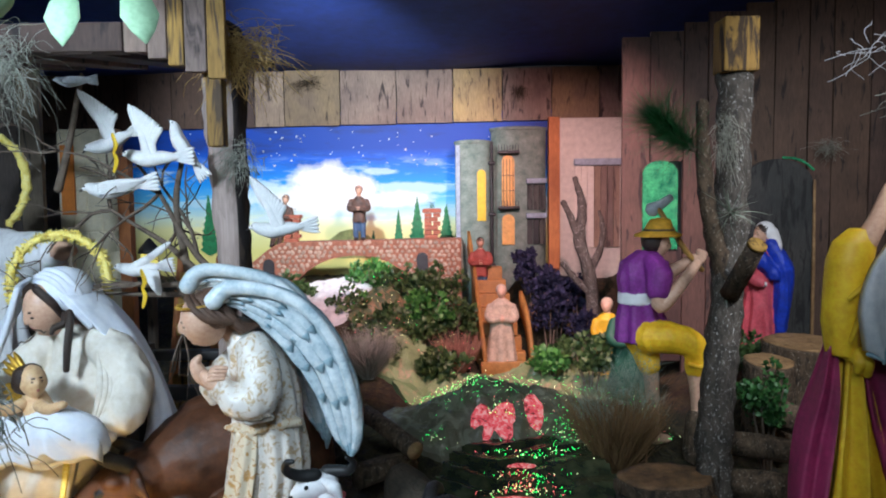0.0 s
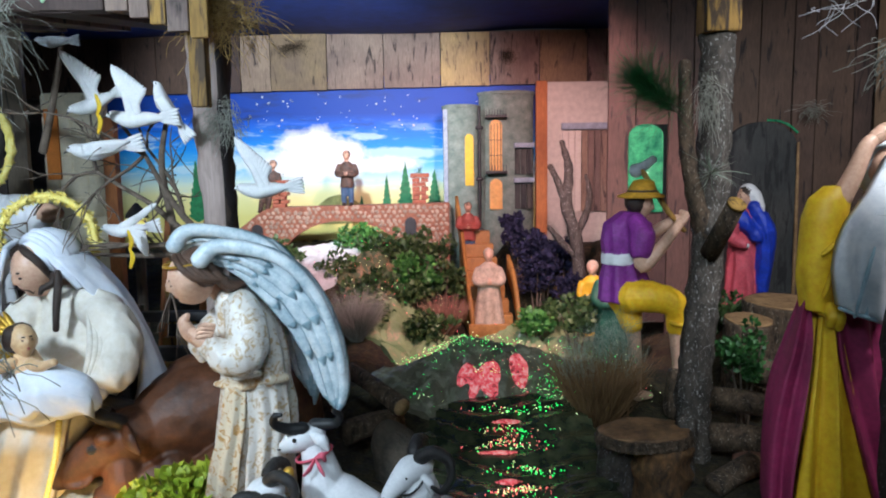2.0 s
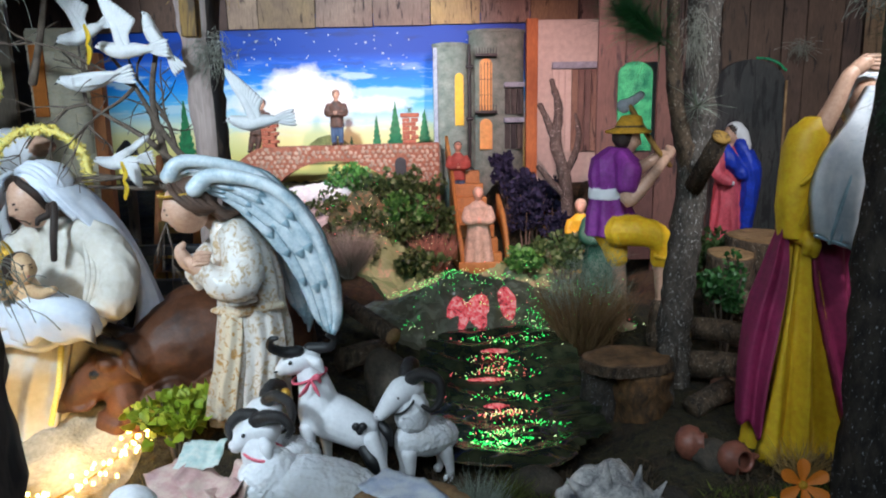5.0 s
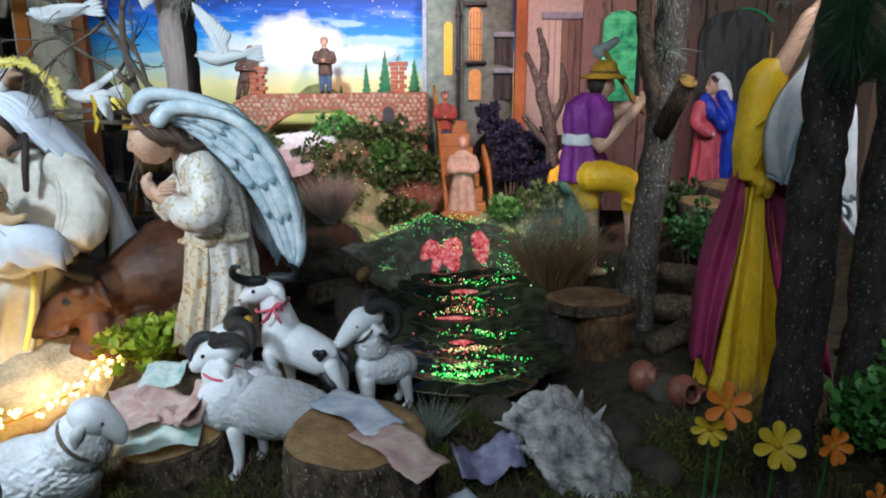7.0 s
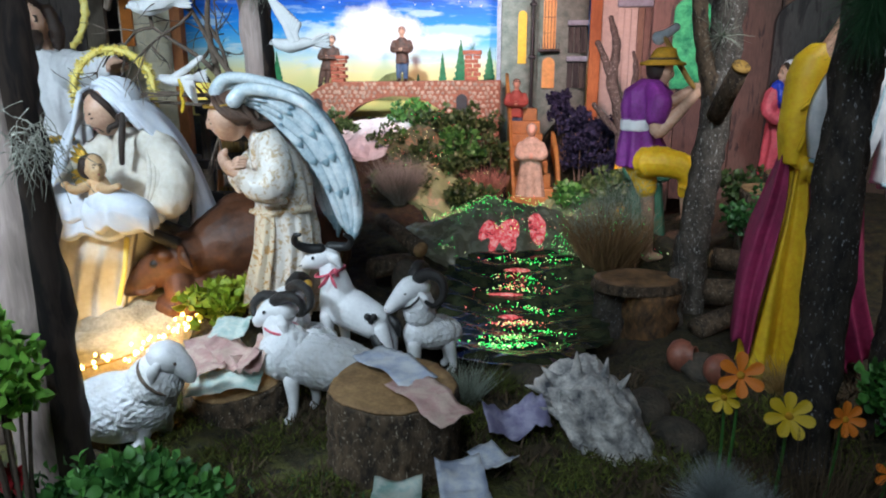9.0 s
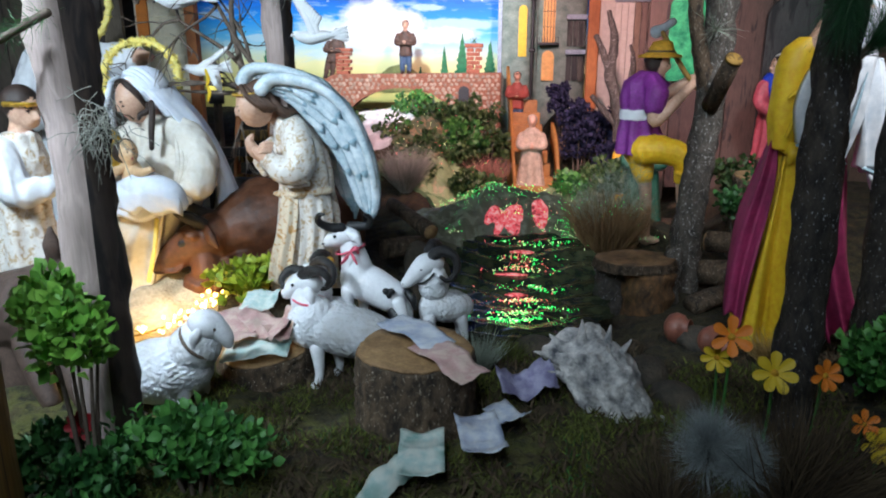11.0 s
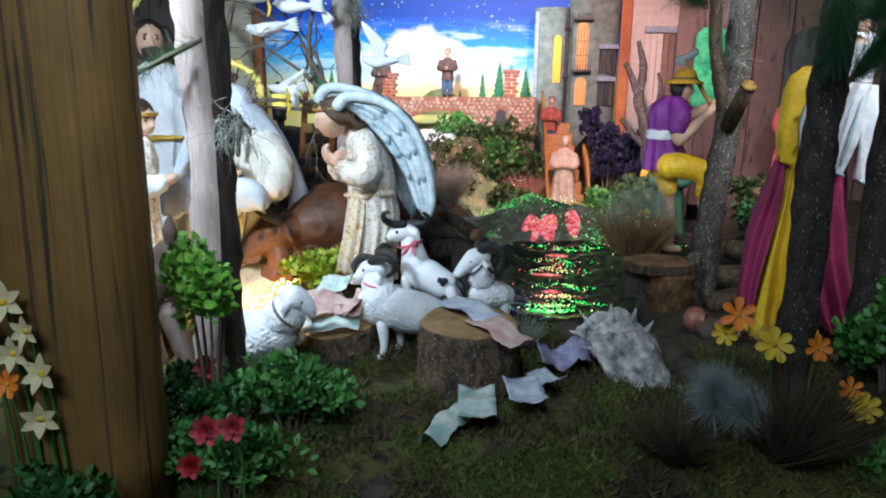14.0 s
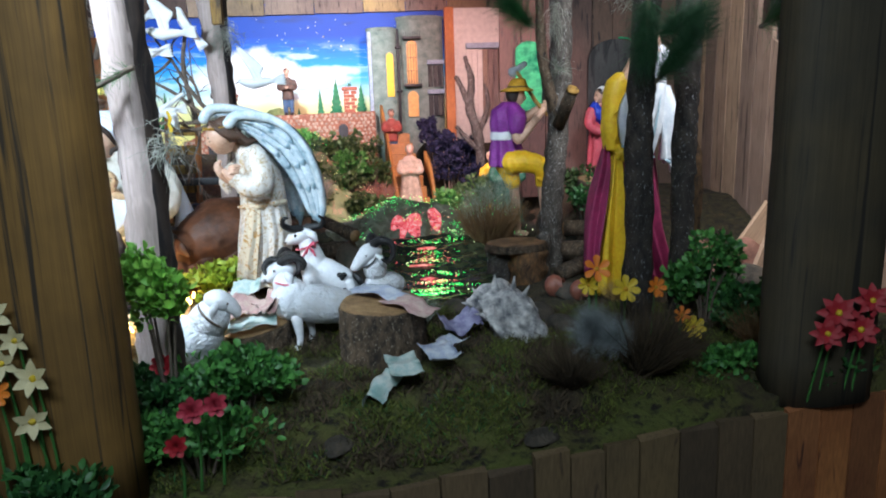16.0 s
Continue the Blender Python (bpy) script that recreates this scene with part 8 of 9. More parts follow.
specks()
for k, (x, y, rx) in enumerate(((0.085, 1.835, 0.032), (0.15, 1.84, 0.042), (0.225, 1.87, 0.026))):
    crumple("pink_foil", x, y, rx, 0.03, 0.03, "pink_foil", "crumpled pink foil that glows in place of lamp light", 11 + k, 24, 0.024)
# glowing strips that stand for pink lamp reflections on the ripples
for k, (x, y, rx) in enumerate(((0.15, 1.56, 0.05), (0.16, 1.45, 0.035), (0.17, 1.66, 0.03))):
    bm = bm_new()
    z = 0.02 + 0.085 * smoothstep(1.45, 1.78, y)
    vs = blob(bm, (x, y, z), (rx, 0.011, 0.004), 0, (0, 0, 0), 20, 0.5, 40)
    tagged(finish("pink_foil", bm, "pink_foil"), "glowing pink strip for a lamp reflection on the water", "crumpled paper")

# ---- trunk with the pine bough, stumps, logs ----
ta = thing("pine_tree", (0.62, 1.62, gz(0.62, 1.62) - 0.02), "frosted grey tree with a cut branch and an ochre block", "tree")
bz = ta.location.z
bm = bm_new()
stube(bm, [(0, 0, 0), (0.005, 0, 0.25), (0.025, 0, 0.5), (0.035, 0, 0.8), (0.035, 0, 1.1)], [0.043, 0.039, 0.036, 0.037, 0.036], 0, 22, 10, rough=0.3)
part("trunk", bm, "trunk_frost", ta)
bm = bm_new()
stube(bm, [(0.02, -0.01, 0.56), (-0.015, -0.02, 0.66), (-0.04, -0.03, 0.78), (-0.05, -0.04, 0.95)], [0.022, 0.019, 0.017, 0.013], 0, 12, 6, rough=0.4)
part("branch", bm, "bark_brown", ta, "reddish brown side branch")
bm = bm_new()
tube(bm, [(0.02, -0.03, 0.52), (0.035, -0.09, 0.6), (0.042, -0.115, 0.635)], [0.022, 0.02, 0.019], 0, 14, rough=0.2, round_end=False)
stub = part("stub", bm, "bark_brown", ta, "sawn-off branch stub")
bm = bm_new()
tube(bm, [(0.0425, -0.117, 0.637), (0.0435, -0.121, 0.642)], [0.0215, 0.0205], 0, 16, round_end=False)
part("cut_face", bm, "ochre", stub, "yellow sawn face")
bm = bm_new()
box(bm, (-0.005, -0.045, 1.02), (0.073, 0.03, 1.14), 0, 0.006)
part("block", bm, "ochre", ta, "yellow ochre wooden block", smooth=False)


def needles(name, base, aim_at, n, length, mat, label, seed, spread=0.6, along=0.12, width=0.8, category="pine bough"):
    """A bough of long needles along a short twig."""
    t = thing(name, base, label, category)
    rng = random.Random(seed)
    d0 = Vector(aim_at).normalized()
    bm = bm_new()
    tube(bm, [(0, 0, 0), d0 * along * 0.5, d0 * along], [0.006, 0.005, 0.003], 0, 6)
    part("twig", bm, "twig", t)
    pl = []
    for _ in range(n):
        d = (d0 + Vector((rng.gauss(0, spread), rng.gauss(0, spread), rng.gauss(0, spread)))).normalized()
        L = length * rng.uniform(0.6, 1.1)
        pl.append(aim(d0 * along * rng.random(), d, rng.uniform(0, 6.28)) @ Matrix.Diagonal((L * width, L, L, 1)))
    foliage("needles", pl, NEEDLE, mat, t)
    return t


needles("pine_bough", (0.545, 1.56, 0.83), (-0.7, -0.1, 0.55), 1300, 0.1, "pine", "green pine bough with long needles on the trunk", 31, 0.6, 0.11, 0.55)
needles("air_plant", (0.63, 1.57, 0.69), (0, -1, 0.2), 46, 0.085, "grey_green", "spiky grey air plant on the trunk", 32, 0.9, 0.01, 1.2, "air plant")
needles("pine_bough", (0.645, 0.845, 0.83), (-0.12, -0.25, -0.75), 2400, 0.085, "pine_dark", "dark green pine bough hanging on the black trunk", 33, 0.45, 0.15, 0.4)
needles("pine_bough", (0.672, 0.86, 0.63), (0.55, -0.2, 0.75), 2400, 0.095, "pine_dark", "dark green pine bough between the two black trunks", 36, 0.42, 0.13, 0.4)
needles("pine_bough", (0.66, 0.85, 0.74), (0.8, -0.2, 0.35), 1800, 0.09, "pine_dark", "dark upper pine bough on the black trunk", 37, 0.5, 0.1, 0.4)
needles("pine_bough", (0.82, 0.66, 0.74), (0.3, -0.2, 0.2), 900, 0.09, "leaf_dark", "dark pine bough near the corner post", 34, 0.7, 0.1, 0.4)
needles("dark_twig", (-0.45, 0.575, 0.685), (-0.85, -0.05, -0.42), 420, 0.042, "leaf_dark", "small dark pine twig on the slim trunk", 35, 0.8, 0.17, 0.9)


def beard(name, base, w, h, n, mat, label, seed):
    """A hanging tangle of fine curled strands."""
    t = thing(name, base, label, "hanging moss")
    rng = random.Random(seed)
    bm = bm_new()
    for _ in range(n * 2):
        p = Vector((rng.gauss(0, w * 0.3), rng.gauss(0, w * 0.2), rng.gauss(0, h * 0.22)))
        pts = [p]
        d = Vector((rng.uniform(-1, 1), rng.uniform(-0.6, 0.4), rng.uniform(-0.8, 0.8))).normalized() * w * 0.17
        for _ in range(4):
            pts.append(pts[-1] + d)
            d = d * 0.8 + Vector((rng.uniform(-0.5, 0.5) * w, rng.uniform(-0.3, 0.3) * w, rng.uniform(-0.5, 0.12) * h)) * 0.3
        tube(bm, curve_pts(pts, 2), [0.0006] * 9, 0, 3, round_end=False)
    tagged(part("strands", bm, mat, t), kind="stuff")
    return t


beard("hanging_moss", (-0.415, 0.6, 0.54), 0.05, 0.07, 55, "grey_moss", "pale grey hanging moss on the slim trunk", 41)
beard("hanging_moss", (0.62, 1.57, 0.86), 0.045, 0.12, 60, "grey_moss", "grey hanging moss round the frosted trunk", 42)
beard("hanging_moss", (-0.39, 1.36, 1.02), 0.1, 0.1, 170, "straw", "dry straw moss on the stable roof", 43)
beard("hanging_moss", (-0.43, 1.44, 0.82), 0.05, 0.08, 70, "grey_moss", "dry moss on the stable post", 44)
beard("hanging_moss", (-0.76, 1.2, 0.97), 0.085, 0.13, 150, "grey_moss", "grey straw moss hanging from the stable roof", 45)
beard("hanging_moss", (0.635, 0.9, 0.85), 0.06, 0.06, 70, "grey_moss", "grey moss tangle high on the black trunk", 46)
beard("hanging_moss", (1.38, 2.6, 0.9), 0.06, 0.05, 50, "grey_moss", "small grey moss tuft on the boarded wall", 47)
beard("hanging_moss", (-0.75, 3.69, 1.34), 0.1, 0.03, 60, "moss_brown", "dark moss tuft on the boards", 48)
beard("hanging_moss", (0.36, 3.69, 1.28), 0.05, 0.06, 50, "moss_brown", "dark moss tuft on the boards", 49)
beard("wire_tangle", (0.56, 0.92, 0.915), 0.07, 0.02, 10, "wire_white", "loose white wires with a yellow bloom near the canopy", 50)


def stump(name, x, y, z0, z1, r, label, seed, tilt=(0, 0), squash=1.0, category="tree stump", top="cut_wood"):
    t = thing(name, (x, y, z0), label, category)
    rng = random.Random(seed)
    h = z1 - z0
    n = 72
    bm = bm_new()
    wob = [1 + 0.05 * math.sin(2 * a + seed) + 0.03 * math.sin(5 * a + seed * 2) + rng.uniform(-0.02, 0.02) for a in np.linspace(0, 6.2832, n, endpoint=False)]
    rings = []
    for i in range(25):
        q = i / 24
        rings.append([(r * w * squash * 0 + r * w * math.cos(a) * (1.05 - 0.05 * q) + 0.006 * noise.noise((a * 9, q * 17, seed)), (r * squash * w * math.sin(a)) * (1.05 - 0.05 * q) + 0.006 * noise.noise((a * 9, q * 17, seed + 3)), h * q + q * (tilt[0] * r * math.cos(a) + tilt[1] * r * math.sin(a))) for a, w in zip(np.linspace(0, 6.2832, n, endpoint=False), wob)])
    ring_skin(bm, rings, 0)
    part("bark", bm, "bark_brown", t)
    bm = bm_new()
    rings = []
    for k, (rr, zz) in enumerate(((0.985, 0.001), (0.97, 0.004), (0.8, 0.0045), (0.62, 0.0035), (0.45, 0.0045), (0.3, 0.0035), (0.1, 0.005))):
        rings.append([(r * rr * w * math.cos(a), r * squash * rr * w * math.sin(a), h + zz + 0.0015 * noise.noise((math.cos(a) * 9 * rr, math.sin(a) * 9 * rr, seed)) + rr * (tilt[0] * r * math.cos(a) + tilt[1] * r * math.sin(a))) for a, w in zip(np.linspace(0, 6.2832, n, endpoint=False), wob)])
    ring_skin(bm, rings, 0)
    part("cut_top", bm, top, t, "sawn top with growth rings")
    return t


stump("tree_stump", -0.012, 0.815, -0.05, 0.134, 0.098, "rough bark stump with a sawn top and banknote", 1, (-0.03, 0.05))
stump("tree_stump", -0.345, 0.965, -0.07, 0.058, 0.092, "low bark stump under a heap of banknotes", 2, (0.1, 0.12))
stump("tree_stump", 1.03, 2.02, gz(1.03, 2.02) - 0.02, 0.3, 0.11, "thick log stump behind the yellow-robed figure", 3, (0, 0.05))
stump("tree_stump", 0.88, 1.92, gz(0.88, 1.92) - 0.02, 0.27, 0.065, "narrow log stump behind the yellow-robed figure", 4, (0, 0.1))
sl = stump("stump_table", 0.466, 1.48, 0.1, 0.122, 0.105, "flat round wooden slab on a thick log foot", 6, (0, 0), 0.72, "stump table", "cut_dark")
bm = bm_new()
stube(bm, [(0.03, -0.01, -0.16), (0.028, -0.01, -0.08), (0.03, -0.01, -0.001)], [0.068, 0.064, 0.066], 0, 28, 5, rough=0.25, round_end=False)
part("foot", bm, "log_amber", sl, "rough amber brown log foot")
# the stump's dark left side, added as a dark log of its own
bm = bm_new()
stube(bm, [(-0.055, 0.02, -0.16), (-0.052, 0.02, -0.08), (-0.05, 0.02, -0.001)], [0.05, 0.047, 0.05], 0, 24, 5, rough=0.3, round_end=False)
part("dark_side", bm, "trunk_dark", sl, "added dark log in place of the stump's dark left side")
bm = bm_new()
stube(bm, [(0.1, 0.02, -0.16), (0.095, 0.02, -0.05), (0.1, 0.02, 0.03)], [0.026, 0.024, 0.024], 0, 14, 5, rough=0.3)
part("side_log", bm, "trunk_frost", sl, "thin frosted log beside the foot")
for k, (a, b, r) in enumerate((((0.66, 1.62, 0.05), (0.78, 1.55, 0.06), 0.035), ((0.7, 1.7, 0.12), (0.82, 1.62, 0.12), 0.03), ((0.72, 1.5, 0.03), (0.6, 1.42, 0.02), 0.028), ((0.8, 1.8, 0.17), (0.9, 1.75, 0.15), 0.04), ((-0.1, 1.62, 0.1), (-0.2, 1.5, 0.12), 0.03), ((-0.08, 1.55, 0.16), (-0.22, 1.72, 0.2), 0.022))):
    g = thing("log", a, "short dark log lying in the pile", "log", "log pile")
    d = Vector(b) - Vector(a)
    bm = bm_new()
    tube(bm, [(0, 0, 0), d * 0.5 + Vector((0, 0, 0.004)), d], [r, r * 0.96, r * 0.92], 0, 16, rough=0.3, round_end=False)
    part("bark", bm, "bark_brown", g)
    bm = bm_new()
    e = -d.normalized()
    tube(bm, [e * 0.0005, e * 0.005], [r * 0.97, r * 0.9], 0, 16, round_end=False)
    part("cut_end", bm, "cut_wood", g)


def rock(x, y, z, r, mat, label, seed):
    bm = bm_new()
    blob(bm, (0, 0, 0), r, 0, (0, 0, seed * 40), 22, 0.55, 1.0 / max(r) * 0.8)
    ob = finish("rock", bm, mat)
    ob.matrix_basis = pose(x, y, z)
    return tagged(ob, label, "rock", "rocks")


for k, (x, y, r, mt) in enumerate(((0.2, 1.12, (0.05, 0.035, 0.03), "rock"), (0.1, 1.1, (0.045, 0.03, 0.022), "rock"), (0.42, 1.02, (0.06, 0.04, 0.03), "rock"), (0.46, 0.93, (0.05, 0.04, 0.03), "rock"), (0.56, 1.2, (0.05, 0.05, 0.03), "rock"), (-0.06, 1.35, (0.06, 0.05, 0.06), "rock"), (-0.1, 1.5, (0.07, 0.06, 0.09), "rock"),
                                   (1.08, 1.35, (0.09, 0.06, 0.09), "rock_red"), (1.2, 1.3, (0.08, 0.06, 0.1), "rock_red"), (1.14, 1.2, (0.07, 0.05, 0.05), "rock"), (0.27, 0.42, (0.045, 0.03, 0.01), "rock"), (-0.12, 0.45, (0.05, 0.03, 0.01), "rock"), (0.75, 1.55, (0.06, 0.05, 0.04), "rock_red"), (0.83, 1.62, (0.05, 0.05, 0.05), "rock"))):
    rock(x, y, gz(x, y) + r[2] * 0.35, r, mt, "rough reddish brown rock" if mt == "rock_red" else "rough dark rock on the ground", k)


# ---- banknotes ----
def note(center, u, v, mat, label, curl=0.01, wave=0.004, seed=0, lw=(0.14, 0.066), bend=(0, 0)):
    """A banknote centred at center, long side along u, short side along v."""
    u, v = Vector(u).normalized(), Vector(v).normalized()
    w = u.cross(v).normalized()
    bm = bm_new()
    nu, nv = 18, 8
    top, bot = [], []
    for i in range(nu + 1):
        a = i / nu - 0.5
        rt, rb = [], []
        for j in range(nv + 1):
            b = j / nv - 0.5
            h = curl * (4 * a * a) + bend[0] * a + bend[1] * 4 * b * b + wave * (math.sin(a * 9 + seed) + 1.3 * noise.noise((a * 9, b * 5, seed)) + 0.7 * abs(noise.noise((a * 19, b * 12, seed))))
            p = u * a * lw[0] + v * b * lw[1] + w * h
            rt.append(bm.verts.new(p + w * 0.0004))
            rb.append(bm.verts.new(p - w * 0.0004))
        top.append(rt)
        bot.append(rb)
    for i in range(nu):
        for j in range(nv):
            bm.faces.new((top[i][j], top[i + 1][j], top[i + 1][j + 1], top[i][j + 1]))
            bm.faces.new((bot[i][j], bot[i][j + 1], bot[i + 1][j + 1], bot[i + 1][j]))
    rim_t = [r[0] for r in top] + top[-1][1:] + [r[-1] for r in top[-2::-1]] + top[0][-2:0:-1]
    rim_b = [r[0] for r in bot] + bot[-1][1:] + [r[-1] for r in bot[-2::-1]] + bot[0][-2:0:-1]
    for i in range(len(rim_t)):
        k = (i + 1) % len(rim_t)
        bm.faces.new((rim_t[i], rim_b[i], rim_b[k], rim_t[k]))
    ob = finish("banknote", bm, mat)
    ob.location = center
    return tagged(ob, label, "banknote", "scattered banknotes")


note((-0.015, 0.842, 0.16), (0.75, -0.62, -0.06), (0.62, 0.75, 0.06), "note_blue", "creased bluish banknote lying on the stump", -0.006, 0.004, 1)
note((0.052, 0.762, 0.146), (0.72, -0.68, -0.16), (0.66, 0.72, 0.05), "note_pink", "creased pale pink banknote over the stump's edge", -0.004, 0.006, 2)
note((-0.355, 0.985, 0.15), (0.85, -0.05, 0.05), (0.1, 0.8, 0.5), "note_green", "folded greenish banknote on top of the heap", 0.004, 0.004, 3, (0.075, 0.05))
note((-0.395, 0.95, 0.105), (0.5, -0.75, -0.35), (0.8, 0.5, 0.15), "note_pink", "pink banknote slanting off the heap", 0.006, 0.006, 4, (0.11, 0.06))
note((-0.33, 0.945, 0.11), (0.75, -0.5, -0.15), (0.4, 0.75, 0.35), "note_pink", "curled brownish pink banknote in the heap", 0.02, 0.006, 5, (0.11, 0.06))
note((-0.34, 0.905, 0.083), (0.9, 0.15, 0.12), (-0.1, 0.85, 0.2), "note_green", "blue green banknote hanging over the stump", -0.008, 0.004, 6, (0.13, 0.066))
note((-0.285, 0.95, 0.115), (0.6, 0.6, 0.4), (-0.5, 0.7, 0.1), "note_pink", "crumpled pink banknote beside the heap", 0.02, 0.01, 7, (0.1, 0.06))
note((0.026, 0.622, 0.045), (0.12, -1, 0.0), (1, 0.12, 0.0), "note_green", "greenish banknote lying on the moss", 0.004, 0.004, 8, (0.125, 0.07), (0, 0.006))
note((0.112, 0.685, 0.045), (0.22, -1, 0.02), (1, 0.25, 0.05), "note_blue", "pale blue banknote lying on the moss", 0.006, 0.004, 9, (0.13, 0.07), (0, 0.008))
note((0.152, 0.765, 0.042), (0.6, -0.7, 0.02), (0.7, 0.6, 0.05), "note_blue", "small folded blue banknote on the moss", 0.008, 0.003, 10, (0.07, 0.05))
note((-0.035, 0.575, 0.04), (0.45, 0.85, 0.2), (0.8, -0.4, 0.3), "note_green", "rolled greenish banknote on the moss", 0.004, 0.003, 11, (0.1, 0.05), (0, 0.03))
note((0.185, 0.885, 0.045), (0.9, 0.3, 0.1), (-0.25, 0.8, 0.35), "note_violet", "folded violet banknote beside the shell", 0.02, 0.01, 12, (0.11, 0.066))


# ---- conch shell ----
def conch():
    bm, fine = bm_new(), bm_new()
    # body whorl tapering to the foot, low spire
    stube(bm, [(0.28, 0.95, 0.085), (0.31, 0.93, 0.066), (0.35, 0.905, 0.032), (0.385, 0.882, -0.005), (0.4, 0.87, -0.035)], [0.036, 0.062, 0.055, 0.036, 0.014], 0, 30, 6, rough=0.2)
    stube(bm, [(0.305, 0.965, 0.085), (0.262, 0.965, 0.08), (0.228, 0.97, 0.072)], [0.05, 0.038, 0.016], 0, 18, 5, rough=0.3)
    blob(bm, (0.335, 0.905, 0.0), (0.055, 0.046, 0.05), 0, (0, 35, -20), 24, 0.2, 20)
    # flaring lip with a ragged edge, growth ridges across
    sheet(bm, [(0.236, 0.9, 0.1), (0.258, 0.882, 0.05), (0.292, 0.866, 0.0), (0.338, 0.852, -0.05)], [(0.335, 0.885, 0.112), (0.368, 0.865, 0.07), (0.4, 0.855, 0.018), (0.422, 0.85, -0.02)], 0, (-0.1, -1, 0.3), 0.016, 3, 0.005, 0.02, 24, 40, 0.5, 0.4, 0.008)
    for x, y, z, dx, dz, r in ((0.288, 0.93, 0.108, -0.002, 0.03, 0.013), (0.33, 0.922, 0.106, 0.003, 0.028, 0.013), (0.355, 0.915, 0.096, 0.01, 0.02, 0.011), (0.248, 0.94, 0.1, -0.012, 0.014, 0.011), (0.228, 0.945, 0.075, -0.016, 0.006, 0.009), (0.22, 0.945, 0.048, -0.016, -0.002, 0.009), (0.246, 0.9, 0.06, -0.012, 0.004, 0.008)):
        tube(fine, [(x - dx, y, z - dz), (x, y, z), (x + dx * 1.8, y - 0.006, z + dz * 1.7)], [r * 1.7, r * 0.85, r * 0.12], 0, 12, rough=0.4)
    blob(bm, (0.425, 0.862, -0.008), (0.018, 0.014, 0.012), 0)
    return figure("conch_shell", bm, ["shell"], 0.0026, (0.31, 0.92, gz(0.31, 0.92)), "large grey white conch shell with blunt spikes", "seashell", smooth=1, relief=0.003, rscale=80, extra=fine)


conch()


# ---- clay jugs ----
def jug(x, y, z, rx, rz, tiltx, label, k=1.0):
    t = thing("clay_jug", (x, y, z), label, "jug")
    t.matrix_basis = pose(x, y, z, tiltx, 0, rz)
    bm = bm_new()
    prof = [(0.02, 0.0), (0.036, 0.012), (0.042, 0.03), (0.036, 0.048), (0.022, 0.058), (0.026, 0.066), (0.022, 0.066), (0.017, 0.058), (0.03, 0.045), (0.034, 0.03), (0.028, 0.012), (0.005, 0.006)]
    ring_skin(bm, [[(r * k * math.cos(a), r * k * math.sin(a), h * k - 0.03 * k) for a in np.linspace(0, 6.2832, 28, endpoint=False)] for r, h in prof], 0)
    part("body", bm, "terracotta", t)
    bm = bm_new()
    stube(bm, [(0.024 * k, 0, 0.03 * k), (0.05 * k, 0, 0.02 * k), (0.05 * k, 0, 0.0), (0.04 * k, 0, -0.008 * k)], 0.005 * k, 0, 8)
    part("handle", bm, "terracotta", t)
    return t


jug(0.588, 1.159, gz(0.588, 1.159) + 0.03, 0, 20, 76, "glazed clay jug lying with its mouth forward", 0.8)
jug(0.526, 1.224, gz(0.526, 1.224) + 0.03, 0, 60, 80, "reddish clay pot lying on its side", 0.85)


# ---- flowers ----
def petal_mesh():
    """A rounded petal along +y, widest near its end."""
    bm = bm_new()
    rows = []
    for t, w in ((0, 0.16), (0.3, 0.5), (0.6, 0.92), (0.82, 1.0), (0.95, 0.7), (1.0, 0.2)):
        rows.append([bm.verts.new((s * 0.25 * w, t, -0.14 * t * t + 0.08 * abs(s) * w)) for s in (-1, -0.5, 0, 0.5, 1)])
    for a, b in zip(rows, rows[1:]):
        for i in range(4):
            bm.faces.new((a[i], a[i + 1], b[i + 1], b[i]))
    me = bpy.data.meshes.new("petal")
    bm.to_mesh(me)
    bm.free()
    return me


PETAL = leaf_mesh(1.0, 0.5, 0.15, 0.12)
PETAL_ROUND = petal_mesh()


def blossom(name, c, size, petals, mat, face, label, stem=0.08, centre="straw_hat", cup=0.4, rows=1, category="flower", group="", foot=None):
    """A flower at c looking along face, with separate petals, heart and stem."""
    d = Vector(face).normalized()
    root = Vector(foot) if foot else Vector((c[0] - d.x * 0.02, c[1] + 0.02, max(gz(c[0], c[1]) - 0.01, c[2] - stem)))
    t = thing(name, tuple(root), label, category, group)
    lc = Vector(c) - root
    bm = bm_new()
    stube(bm, [(0, 0, 0), lc * 0.5 + Vector((0.004, 0.006, 0)), lc - d * 0.004], [0.003, 0.0025, 0.002], 0, 6)
    part("stem", bm, "leaf_green", t)
    q = d.to_track_quat("Z", "Y").to_matrix().to_4x4()
    me = (PETAL if name in ("lily_flower", "poinsettia_flower") else PETAL_ROUND).copy()
    me.materials.clear()
    me.materials.append(M[mat])
    me.polygons.foreach_set("use_smooth", [True] * len(me.polygons))
    for r in range(rows):
        for i in range(petals):
            a = 6.2832 * (i + 0.5 * r) / petals
            ob = new("petal", me)
            ob.parent = t
            s = size * (1 - 0.25 * r)
            ob.matrix_basis = Matrix.Translation(lc) @ q @ Matrix.Rotation(a, 4, "Z") @ Matrix.Rotation(cup + 0.35 * r + 0.12 * math.sin(i * 2.7), 4, "X") @ Matrix.Scale(s, 4)
    bm = bm_new()
    blob(bm, lc + d * size * 0.08, (size * 0.17, size * 0.17, size * 0.17), 0, (0, 0, 0), 12, 0.3, 200)
    part("heart", bm, centre, t)
    return t


